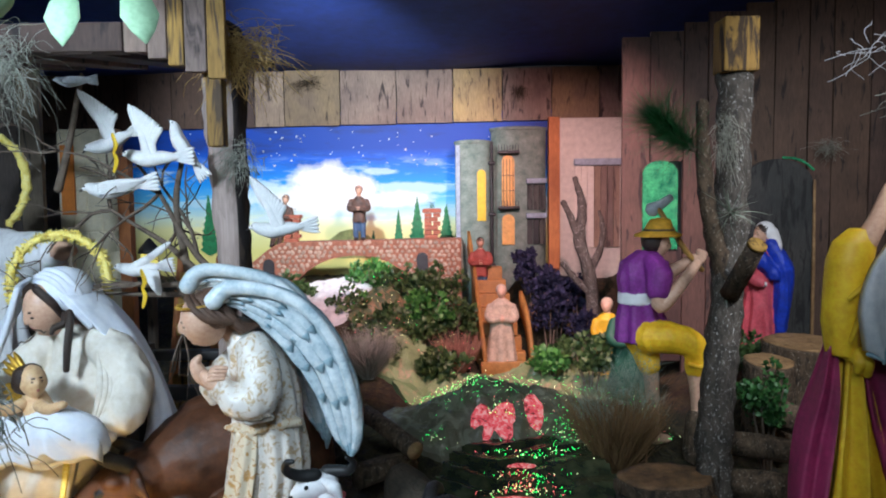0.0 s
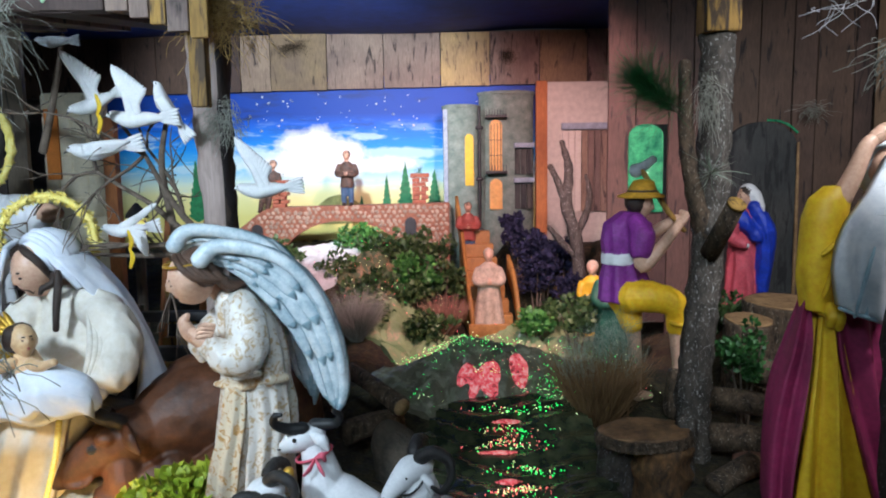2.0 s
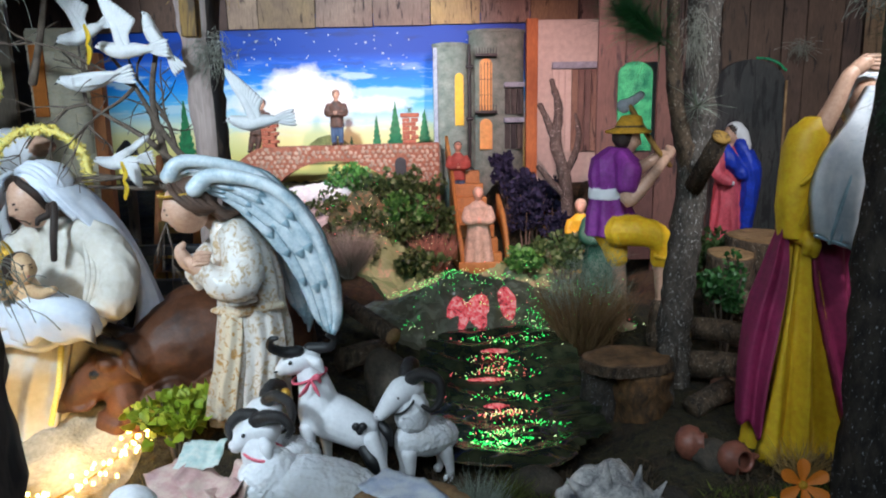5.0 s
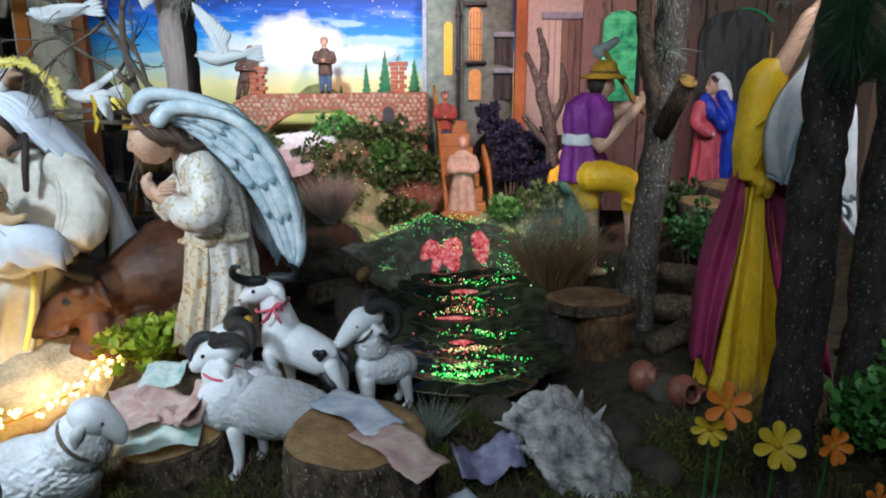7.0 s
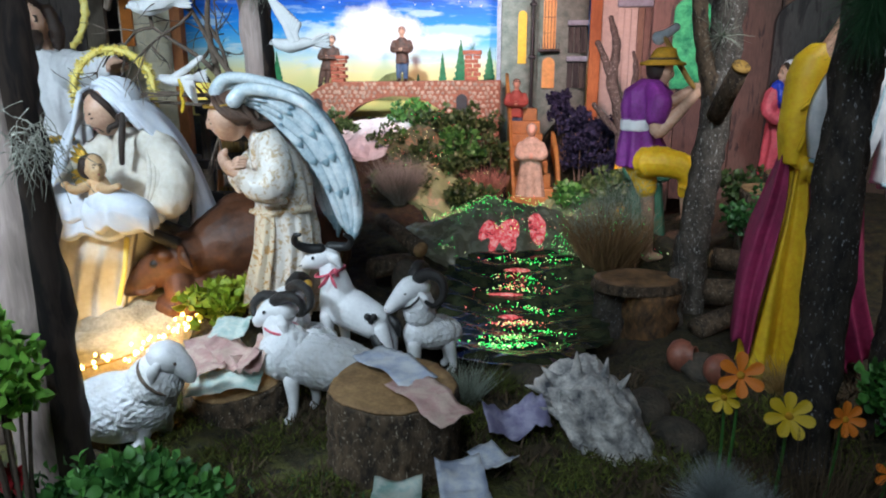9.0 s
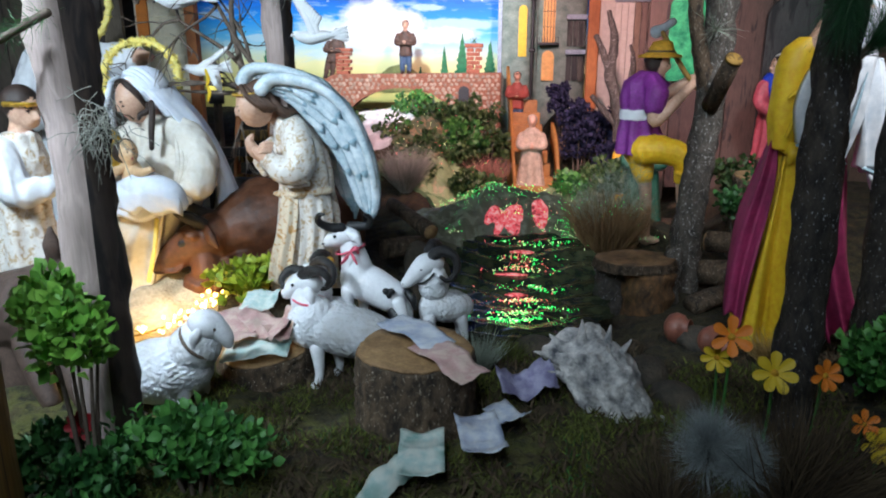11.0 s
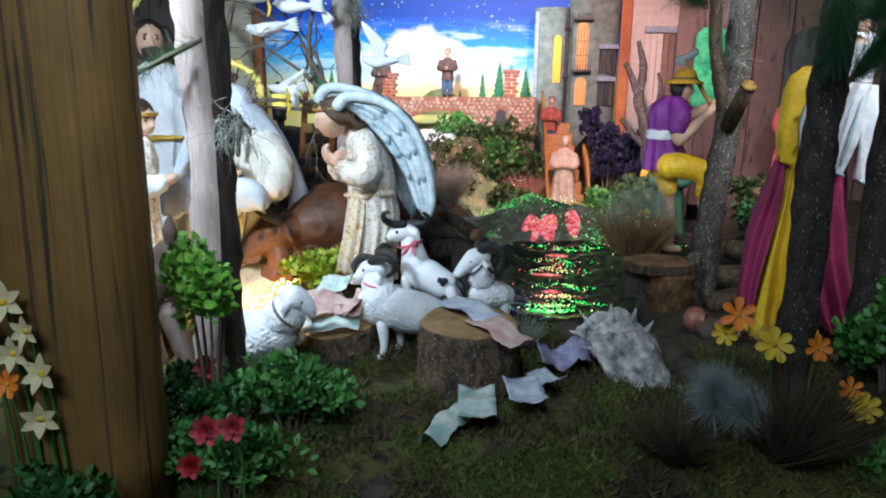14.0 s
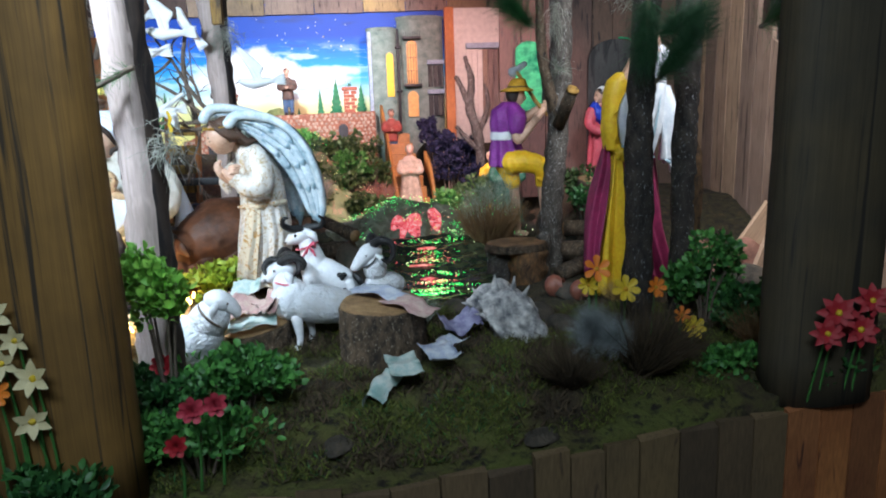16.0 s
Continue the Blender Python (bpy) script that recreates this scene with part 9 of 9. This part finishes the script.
blossom("cosmos_flower", (0.507, 0.777, 0.197), 0.035, 6, "petal_orange", (-0.1, -0.9, 0.4), "orange artificial cosmos flower by the jug", 0.2, group="artificial flowers")
blossom("cosmos_flower", (0.57, 0.75, 0.15), 0.035, 7, "petal_yellow", (-0.1, -0.9, 0.45), "yellow artificial cosmos flower", 0.2, group="artificial flowers")
blossom("cosmos_flower", (0.645, 0.75, 0.15), 0.027, 7, "petal_orange", (0.2, -0.9, 0.3), "orange artificial cosmos flower near the dark trunk", 0.2, group="artificial flowers")
blossom("cosmos_flower", (0.492, 0.79, 0.155), 0.026, 7, "petal_yellow", (-0.4, -0.9, 0.1), "small yellow artificial cosmos flower", 0.2, group="artificial flowers")
blossom("cosmos_flower", (0.72, 0.7, 0.06), 0.03, 7, "petal_yellow", (-0.2, -0.9, 0.4), "yellow artificial cosmos flower low on the moss", 0.2, group="artificial flowers")
blossom("cosmos_flower", (0.7, 0.72, 0.085), 0.024, 6, "petal_orange", (0, -0.9, 0.5), "small orange artificial flower low on the moss", 0.2, group="artificial flowers")
for k, (x, z, s) in enumerate(((-0.605, 0.315, 0.045), (-0.6, 0.24, 0.04), (-0.558, 0.212, 0.045), (-0.57, 0.142, 0.042), (-0.64, 0.27, 0.04), (-0.575, 0.275, 0.036))):
    blossom("lily_flower", (x, 0.262, z), s * 0.72, 6, "petal_cream", (0.3 - 0.2 * (k % 3), -0.9, 0.3 - 0.2 * (k % 2)), "cream artificial lily with a yellow throat", 0.3, "petal_yellow", 0.5, 1, "flower", "lilies by the post", (x + 0.01, 0.275, -0.06))
blossom("small_flower", (-0.61, 0.255, 0.195), 0.022, 7, "petal_orange", (0.1, -0.9, 0.3), "small orange flower among the lilies", 0.3, foot=(-0.61, 0.272, -0.06))
for k, (x, y, z, s, mt) in enumerate(((-0.347, 0.325, 0.112, 0.028, "petal_pink"), (-0.31, 0.335, 0.115, 0.026, "petal_pink"), (-0.38, 0.33, 0.047, 0.024, "petal_red"), (-0.445, 0.52, 0.125, 0.026, "petal_red"))):
    blossom("rose_flower", (x, y, z), s, 7, mt, (0.15, -0.9, 0.35), "dusty pink artificial rose" if mt == "petal_pink" else "dark red artificial rose", 0.16, mt, 0.75, 4, "flower", "roses at the front")
for k, (x, y, z, s) in enumerate(((0.885, 0.425, 0.17, 0.04), (0.94, 0.43, 0.13, 0.038), (0.862, 0.42, 0.13, 0.034), (0.96, 0.43, 0.19, 0.036))):
    blossom("poinsettia_flower", (x, y, z), s, 8, "petal_red", (-0.3, -0.9, 0.35), "red artificial poinsettia by the corner post", 0.3, "petal_yellow", 0.15, 2, "flower", "poinsettias", (x, 0.47, -0.05))
for k, (x, y, z, d, s) in enumerate(((-0.474, 0.9, 1.0, (0.0, -0.35, -1), 0.075), (-0.39, 0.9, 1.0, (0.35, -0.3, -1), 0.075), (-0.54, 0.9, 1.0, (-0.5, -0.3, -0.5), 0.06), (-0.44, 0.92, 1.02, (0.1, -0.5, -0.4), 0.05))):
    me = leaf_mesh(s, s * 0.62, 0.1, 0.12)
    bm = bm_new()
    bm.from_mesh(me)
    bmesh.ops.solidify(bm, geom=bm.faces[:], thickness=0.0012)
    if k == 0:
        spray = thing("leaf_spray", (-0.46, 0.93, 1.04), "spray of large pale green leaves hanging overhead", "leaves")
        b2 = bm_new()
        stube(b2, [(-0.3, 0.3, 0.06), (-0.1, 0.1, 0.03), (0.0, 0, 0), (0.06, -0.03, -0.02)], [0.006, 0.005, 0.004, 0.002], 0, 8)
        part("stem", b2, "leaf_dark", spray)
    o = part("leaf", bm, "leaf_pale", spray)
    o.matrix_basis = Matrix.Translation(Vector((x, y, z)) - Vector((-0.46, 0.93, 1.04))) @ aim((0, 0, 0), d, 0.4 * k)

# ---- green plants ----
bush("leafy_plant", (-0.43, 0.5, 0.285), (0.064, 0.05, 0.072), 950, 0.0175, "leaf_bright", "bright green round-leaved plant by the slim trunk", 201, 6, "plant", LEAF_ROUND, 22)
bush("leafy_plant", (-0.31, 0.56, 0.075), (0.13, 0.08, 0.06), 1500, 0.017, "leaf_green", "spreading green plant at the front", 202, 8, "plant", LEAF_ROUND, 30)
bush("leafy_plant", (-0.46, 0.5, 0.06), (0.1, 0.07, 0.07), 1500, 0.0145, "leaf_dark", "dark green plant at the trunk's foot", 203, 6, "plant", LEAF_ROUND, 24)
bush("leafy_plant", (-0.36, 0.4, 0.03), (0.12, 0.05, 0.06), 1100, 0.017, "leaf_green", "green leaves round the roses", 204, 6, "plant", LEAF, 20)
bush("leafy_plant", (-0.55, 0.255, 0.02), (0.1, 0.03, 0.06), 500, 0.02, "leaf_dark", "dark leaves below the lilies", 205, 5, "plant", LEAF, 14, -0.06)
bush("leafy_plant", (-0.475, 1.2, 0.12), (0.085, 0.05, 0.05), 420, 0.024, "leaf_lime", "yellow green leafy plant before the ox", 206, 6, "plant", LEAF_ROUND, 12)
bush("leafy_plant", (0.85, 0.9, 0.13), (0.1, 0.08, 0.11), 1300, 0.018, "leaf_green", "green leafy bush beside the dark trunks", 207, 8, "bush", LEAF_ROUND, 26)
bush("leafy_plant", (0.95, 0.78, 0.06), (0.14, 0.1, 0.08), 1700, 0.016, "leaf_dark", "dark green bush near the corner post", 208, 8, "bush", LEAF_ROUND, 24)
bush("leafy_plant", (0.78, 0.6, 0.0), (0.1, 0.07, 0.05), 900, 0.015, "leaf_green", "low green leaves along the front boards", 209, 6, "plant", LEAF_ROUND, 18)
bush("leafy_plant", (0.92, 0.5, 0.04), (0.1, 0.05, 0.08), 700, 0.02, "leaf_dark", "dark leaves round the poinsettias", 210, 6, "plant", LEAF, 16)
bush("leafy_plant", (0.8, 1.75, 0.22), (0.08, 0.07, 0.08), 700, 0.015, "leaf_dark", "dark leafy plant behind the trunk", 211, 5, "plant", LEAF_ROUND, 16)
needles("fluffy_grass", (0.43, 0.575, 0.085), (0, 0, 1), 3400, 0.065, "plume", "pale grey fluffy grass plume", 220, 1.0, 0.04, 0.35, "grass")
needles("fluffy_grass", (0.47, 0.575, 0.075), (0.3, 0, 1), 2400, 0.055, "plume", "pale grey fluffy grass plume", 221, 1.1, 0.03, 0.35, "grass")
tuft("brown_grass", (0.55, 0.59, gz(0.55, 0.59)), 0.19, 1.2, 1100, "moss_brown", "dark brown dry grass at the front", 222, lean=(0.35, -0.1), width=0.6)
tuft("brown_grass", (0.38, 0.56, gz(0.38, 0.56)), 0.13, 1.5, 900, "moss_brown", "dark brown dry grass at the front", 223, lean=(-0.3, -0.1), width=0.6)
tuft("brown_grass", (0.88, 0.68, gz(0.88, 0.68)), 0.14, 1.2, 500, "dry", "dry brown grass near the corner post", 224, width=0.6)
tuft("dry_grass", (0.09, 1.02, gz(0.09, 1.02)), 0.09, 1.2, 500, "grey_green", "grey dry grass beside the ram", 225, width=0.6)
tuft("dry_grass", (0.7, 1.13, gz(0.7, 1.13)), 0.1, 1.4, 320, "straw", "straw at the yellow-robed figure's feet", 226, width=0.7)
tuft("dry_grass", (0.15, 1.07, gz(0.15, 1.07)), 0.07, 1.3, 300, "moss_tuft", "short mossy grass before the pool", 227, width=0.8)
tuft("straw_clump", (-0.46, 1.08, gz(-0.46, 1.08)), 0.07, 1.8, 500, "straw", "brown straw clump below the plant", 228, width=0.6)


# ---- straw bed with a string of lights ----
def bed():
    t = thing("straw_bed", (-0.75, 1.2, gz(-0.75, 1.2)), "pale straw bed edged with warm fairy lights", "bed")
    bm = bm_new()
    g = []
    for j in range(31):
        row = []
        for i in range(41):
            u, v = i / 20 - 1, j / 15 - 1
            x, y = -0.76 + 0.2 * u * math.sqrt(1 - v * v / 2.2), 1.2 + 0.19 * v * math.sqrt(1 - u * u / 2.2)
            q = max(0.0, 1 - max(abs(u), abs(v)) ** 6)
            row.append(bm.verts.new((x + 0.75, y - 1.2, gz(x, y) - gz(-0.75, 1.2) + q * (0.026 + 0.02 * (0.5 - abs(noise.noise((x * 9, y * 16, 7)))) + 0.012 * noise.noise((x * 20, y * 30, 7)) + 0.006 * noise.noise((x * 60, y * 60, 7))))))
        g.append(row)
    for a, b in zip(g, g[1:]):
        for i in range(40):
            bm.faces.new((a[i], a[i + 1], b[i + 1], b[i]))
    part("mat", bm, "cushion", t)
    return t


bed()
rng = random.Random(77)
fl = thing("fairy_lights", (-0.6, 1.12, 0.03), "string of warm white fairy lights on the bed's edge", "string lights")
path = curve_pts([(-0.86, 1.0, 0.035), (-0.74, 0.985, 0.04), (-0.65, 1.02, 0.045), (-0.6, 1.1, 0.05), (-0.575, 1.2, 0.06), (-0.6, 1.28, 0.06), (-0.66, 1.34, 0.06)], 8)
bm = bm_new()
tube(bm, [p - Vector((-0.6, 1.12, 0.03)) for p in path], 0.0018, 0, 6)
part("wire", bm, "gold", fl)
bm = bm_new()
blob(bm, (0, 0, 0), (0.0032, 0.0032, 0.0042), 0, (0, 0, 0), 8)
bulb0 = part("bulb", bm, "bulb", fl)
first = True
for k in range(95):
    p = path[rng.randrange(len(path))] + Vector((rng.gauss(0, 0.016), rng.gauss(0, 0.016), rng.uniform(0.0, 0.014)))
    o = bulb0 if first else new("bulb", bulb0.data)
    first = False
    o.parent = fl
    o.location = p - Vector((-0.6, 1.12, 0.03))
for k in range(5):
    x, y = rng.uniform(-0.9, -0.6), rng.uniform(0.98, 1.12)
    tuft("straw_clump", (x, y, gz(x, y) + 0.012), 0.05, 2.0, 120, "straw", "loose straw on the lit bed", 230 + k, width=0.5)


# ---- doves ----
def dove(c, ax, size, wings, mat, label):
    """A dove centred at c, head along ax; each wing is (root shift, tip shift, trailing direction), none for folded wings."""
    bm = bm_new()
    s, c = size, Vector(c)
    x = Vector(ax).normalized()
    out = Vector((0, -1, 0.1))
    z = (out.cross(x)).normalized()
    z = z if z.z > 0 or abs(z.z) < 0.3 else -z

    def P(a, b, e=0.0):
        return c + x * (a * s) + z * (b * s) + out * (e * s)
    stube(bm, [P(-0.45, 0.0), P(-0.2, 0.0), P(0.05, -0.01), P(0.22, 0.03), P(0.33, 0.075), P(0.4, 0.07)], [0.035 * s, 0.1 * s, 0.125 * s, 0.1 * s, 0.07 * s, 0.03 * s], 0, 20, 5)
    tube(bm, [P(0.4, 0.065), P(0.47, 0.04)], [0.02 * s, 0.006 * s], 1, 8)
    blob(bm, P(0.36, 0.09, 0.06), 0.013 * s, 1, (0, 0, 0), 8)
    for k in range(5):
        a = (k - 2) * 0.045
        feather(bm, [P(-0.36, a * 0.3, 0.01 * k), P(-0.5, a * 0.8, 0.01 * k), P(-0.68, a * 1.3, 0.01 * k)], 0.032 * s, 0, 0, out, 0.012 * s)
    for root, tip, trail in wings:
        r, t, w = P(*root, 0.08), Vector((tip[0], 0, tip[1])) * s, Vector((trail[0], 0, trail[1])) * s
        for k in range(11):
            q = k / 10
            a = r + t * 0.4 * (1 - q) + w * 0.06 * q
            b = r + t * (1.04 - 0.7 * q) + w * (0.04 + 0.56 * q ** 0.8)
            feather(bm, [a, a.lerp(b, 0.5) + t * 0.05, b], 0.056 * s, 0, 0, out, 0.02 * s, 6)
        stube(bm, [r, r + t * 0.4 + w * 0.06, r + t * 0.85 + w * 0.04], [0.075 * s, 0.06 * s, 0.02 * s], 0, 12, squash=0.55)
        stube(bm, [r + w * 0.16, r + t * 0.25 + w * 0.2, r + t * 0.6 + w * 0.16], [0.06 * s, 0.07 * s, 0.02 * s], 0, 12, squash=0.4)
    if not wings:
        for k in range(4):
            feather(bm, [P(0.15, 0.06 - 0.035 * k, 0.12), P(-0.1, 0.05 - 0.03 * k, 0.14 - 0.01 * k), P(-0.5 + 0.06 * k, 0.03 - 0.02 * k, 0.05)], 0.05 * s, 0, 0, out, 0.02 * s)
    bmesh.ops.recalc_face_normals(bm, faces=bm.faces[:])
    for v in bm.verts:
        v.co -= c
    ob = finish("dove_figurine", bm, [mat, "dark_iron"])
    ob.location = c
    return tagged(ob, label, "dove", "doves on the branches")


dove((-0.757, 1.42, 0.975), (-1, 0, -0.05), 0.085, [], "dove_grey", "small grey bird figurine perched high")
dove((-0.685, 1.42, 0.85), (-0.9, 0, -0.4), 0.125, [((-0.05, 0.08), (-0.45, 0.72), (0.55, 0.2))], "dove", "white dove figurine with one wing raised high")
dove((-0.592, 1.4, 0.818), (-1, 0, -0.03), 0.135, [((0.02, 0.06), (-0.25, 0.68), (0.55, 0.25))], "dove", "white dove figurine alighting with raised wings")
dove((-0.535, 1.42, 0.845), (-0.56, 0, 0.83), 0.125, [], "dove", "white dove figurine clinging head up")
dove((-0.672, 1.4, 0.757), (-0.97, 0, -0.15), 0.145, [], "dove", "white dove figurine perched on the branch")
dove((-0.343, 1.4, 0.672), (-1, 0, -0.1), 0.13, [((-0.02, 0.06), (-0.38, 0.72), (0.5, 0.1))], "dove", "white dove figurine gliding with one wing up")
dove((-0.628, 1.4, 0.595), (-0.95, 0, -0.1), 0.115, [((0.0, 0.05), (0.62, 0.4), (-0.15, -0.25)), ((-0.1, -0.05), (0.3, -0.42), (0.35, 0.2))], "dove", "white dove figurine hanging with a yellow ribbon")
for k, (x, z) in enumerate(((-0.645, 0.825), (-0.6, 0.56))):
    r = thing("yellow_ribbon", (x, 1.355, z), "small yellow paper ribbon on a dove", "ribbon", "yellow ribbons")
    for s in (-1, 1):
        bm = bm_new()
        stube(bm, [(0, 0, 0), (0.008, -0.006, s * 0.015), (0.002, -0.004, s * 0.034)], [0.004, 0.009, 0.006], 0, 8, squash=0.3)
        part("tail", bm, "yellow", r)


# ---- twiggy branch that carries the doves ----
def twigs():
    t = thing("twig_branch", (-0.47, 1.45, 0.56), "tangle of bare brown twigs", "branch")
    rng = random.Random(9)
    o = Vector((-0.47, 1.45, 0.56))

    def grow(bm, p, d, L, r, depth):
        pts = [p]
        for _ in range(4):
            d = (d + Vector((rng.gauss(0, 0.22), rng.gauss(0, 0.1), rng.gauss(0, 0.2)))).normalized()
            pts.append(pts[-1] + d * L / 4)
        tube(bm, curve_pts(pts, 2), [r * (1 - 0.6 * i / 8) for i in range(9)], 0, 6, round_end=False)
        if depth:
            for _ in range(3):
                q = pts[rng.randrange(1, 5)]
                dd = (d + Vector((rng.gauss(0, 0.7), rng.gauss(0, 0.25), rng.gauss(0, 0.65)))).normalized()
                grow(bm, q, dd, L * rng.uniform(0.5, 0.75), r * 0.55, depth - 1)
    for d, L in (((-0.9, -0.15, 0.35), 0.28), ((-0.9, -0.1, 0.1), 0.26), ((-0.55, -0.1, 0.8), 0.3), ((-0.95, -0.2, -0.12), 0.24)):
        bm = bm_new()
        grow(bm, Vector((0, 0, 0)), Vector(d), L, 0.0085, 3)
        tagged(part("twig", bm, "twig", t), kind="stuff")
    for p in ([(-0.34, 0.0, 0.2), (-0.3, -0.02, 0.3), (-0.27, -0.02, 0.43)], [(-0.07, 0, 0.0), (-0.09, -0.01, 0.16), (-0.075, 0, 0.27)], [(0, 0, 0), (0.02, 0.0, -0.1), (0.0, 0.02, -0.16)]):
        bm = bm_new()
        stube(bm, p, [0.009, 0.007, 0.005], 0, 8)
        part("twig", bm, "twig", t)
    return t


twigs()

# ---- stable roof ----
roof = thing("stable_roof", (-0.6, 1.4, 1.0), "stable roof of grey and ochre boards with straw", "roof")
for i in range(9):
    bm = bm_new()
    box(bm, (-0.62 + i * 0.085, -0.14, 0.015), (-0.54 + i * 0.085, 0.5, 0.03), 0, 0.003)
    o = part("roof_board", bm, "plank_dark", roof, smooth=False)
    o.matrix_basis = pose(0, 0, 0.01 * (i % 2), 8, 0, 0)
x = 0.035
for i, w in enumerate((0.042, 0.036, 0.03, 0.04, 0.034)):
    bm = bm_new()
    box(bm, (x, -0.155, -0.005 - 0.012 * i), (x + w - 0.002, -0.142, 0.2), 0, 0.002)
    part("fascia_board", bm, "ochre" if i in (2, 4) else "plank_back", roof, smooth=False)
    x += w
bm = bm_new()
box(bm, (-0.28, -0.15, -0.002), (0.03, -0.11, 0.05), 0, 0.004)
part("beam", bm, "plank_dark", roof, "dark brown front beam", smooth=False)
bm = bm_new()
box(bm, (0.165, -0.12, -0.17), (0.195, -0.09, 0.2), 0, 0.003)
part("ochre_post", bm, "ochre", roof, "narrow ochre strip hanging beside the post", smooth=False)


# ---- moss over the ground ----
def moss_cover():
    rng = random.Random(88)
    for nm, mt, n, box_, L in (("moss", "moss_tuft", 26000, (-0.5, 1.15, 0.36, 1.1), 0.016), ("moss", "moss_brown", 10000, (-0.3, 1.25, 0.36, 1.25), 0.024), ("moss", "leaf_dark", 1200, (-0.55, 0.3, 0.36, 0.75), 0.016)):
        pl = []
        while len(pl) < n:
            x, y = rng.uniform(box_[0], box_[1]), rng.uniform(box_[2], box_[3])
            edge = 0.36 + 0.19 * max(x, 0)
            if y < edge or noise.noise((x * 9, y * 9, len(mt))) < rng.uniform(-0.2, 0.3):
                continue
            d = Vector((rng.gauss(0, 0.7), rng.gauss(0, 0.7), 0.8)).normalized()
            s = L * rng.uniform(0.5, 1.3)
            pl.append(aim(Vector((x, y, gz(x, y) + 0.004)), d, rng.uniform(0, 6.28)) @ Matrix.Diagonal((s * 4.5, s, s, 1)))
        ob = scatter_mesh(nm, GRASS, pl, [mt])
        tagged(ob, "short brown and green moss on the ground", "moss", "", "stuff")


moss_cover()


# ---- stones on the bridge ----
def bridge_stones():
    rng = random.Random(4)
    meshes = []
    for k in range(5):
        bm = bm_new()
        n = 9
        rr = [rng.uniform(0.78, 1.05) for _ in range(n)]
        rings = [[(rr[i] * s * math.cos(6.2832 * i / n), y, rr[i] * s * math.sin(6.2832 * i / n) * 0.85) for i in range(n)] for y, s in ((0.3, 1.0), (-0.2, 0.98), (-0.5, 0.7))]
        ring_skin(bm, rings, 0)
        bmesh.ops.recalc_face_normals(bm, faces=bm.faces[:])
        me = bpy.data.meshes.new("stone")
        bm.to_mesh(me)
        bm.free()
        me.materials.append(M["stone"])
        me.polygons.foreach_set("use_smooth", [True] * len(me.polygons))
        meshes.append(me)
    count = 0
    step = 0.0265
    z = 0.22
    row = 0
    while z < 0.56:
        x = -1.03 + (row % 2) * step / 2
        while x < 0.04:
            xx, zz = x + rng.uniform(-0.005, 0.005), z + rng.uniform(-0.004, 0.004)
            inside = bridge_low(xx) + 0.012 < zz < bridge_top(xx) - 0.008 and not (abs(xx + 0.47) < 0.33 and zz < bridge_low(xx) + 0.01)
            if inside and not any(abs(xx - c) < 0.035 and lo - 0.01 < zz < hi + 0.01 for c, lo, hi in ((-0.882, 0.3, 0.45), (-0.142, 0.375, 0.475))) and zz > 0.25 and count < 330:
                ob = new("stone", meshes[rng.randrange(5)])
                ob.parent = BRIDGE
                s = rng.uniform(0.0095, 0.0135)
                ob.matrix_basis = pose(xx + 0.5, 0.0, zz - 0.2, 0, rng.uniform(0, 360), 0) @ Matrix.Diagonal((s * rng.uniform(0.9, 1.25), 0.006, s, 1))
                count += 1
            x += step
        z += step * 0.82
        row += 1


bridge_stones()
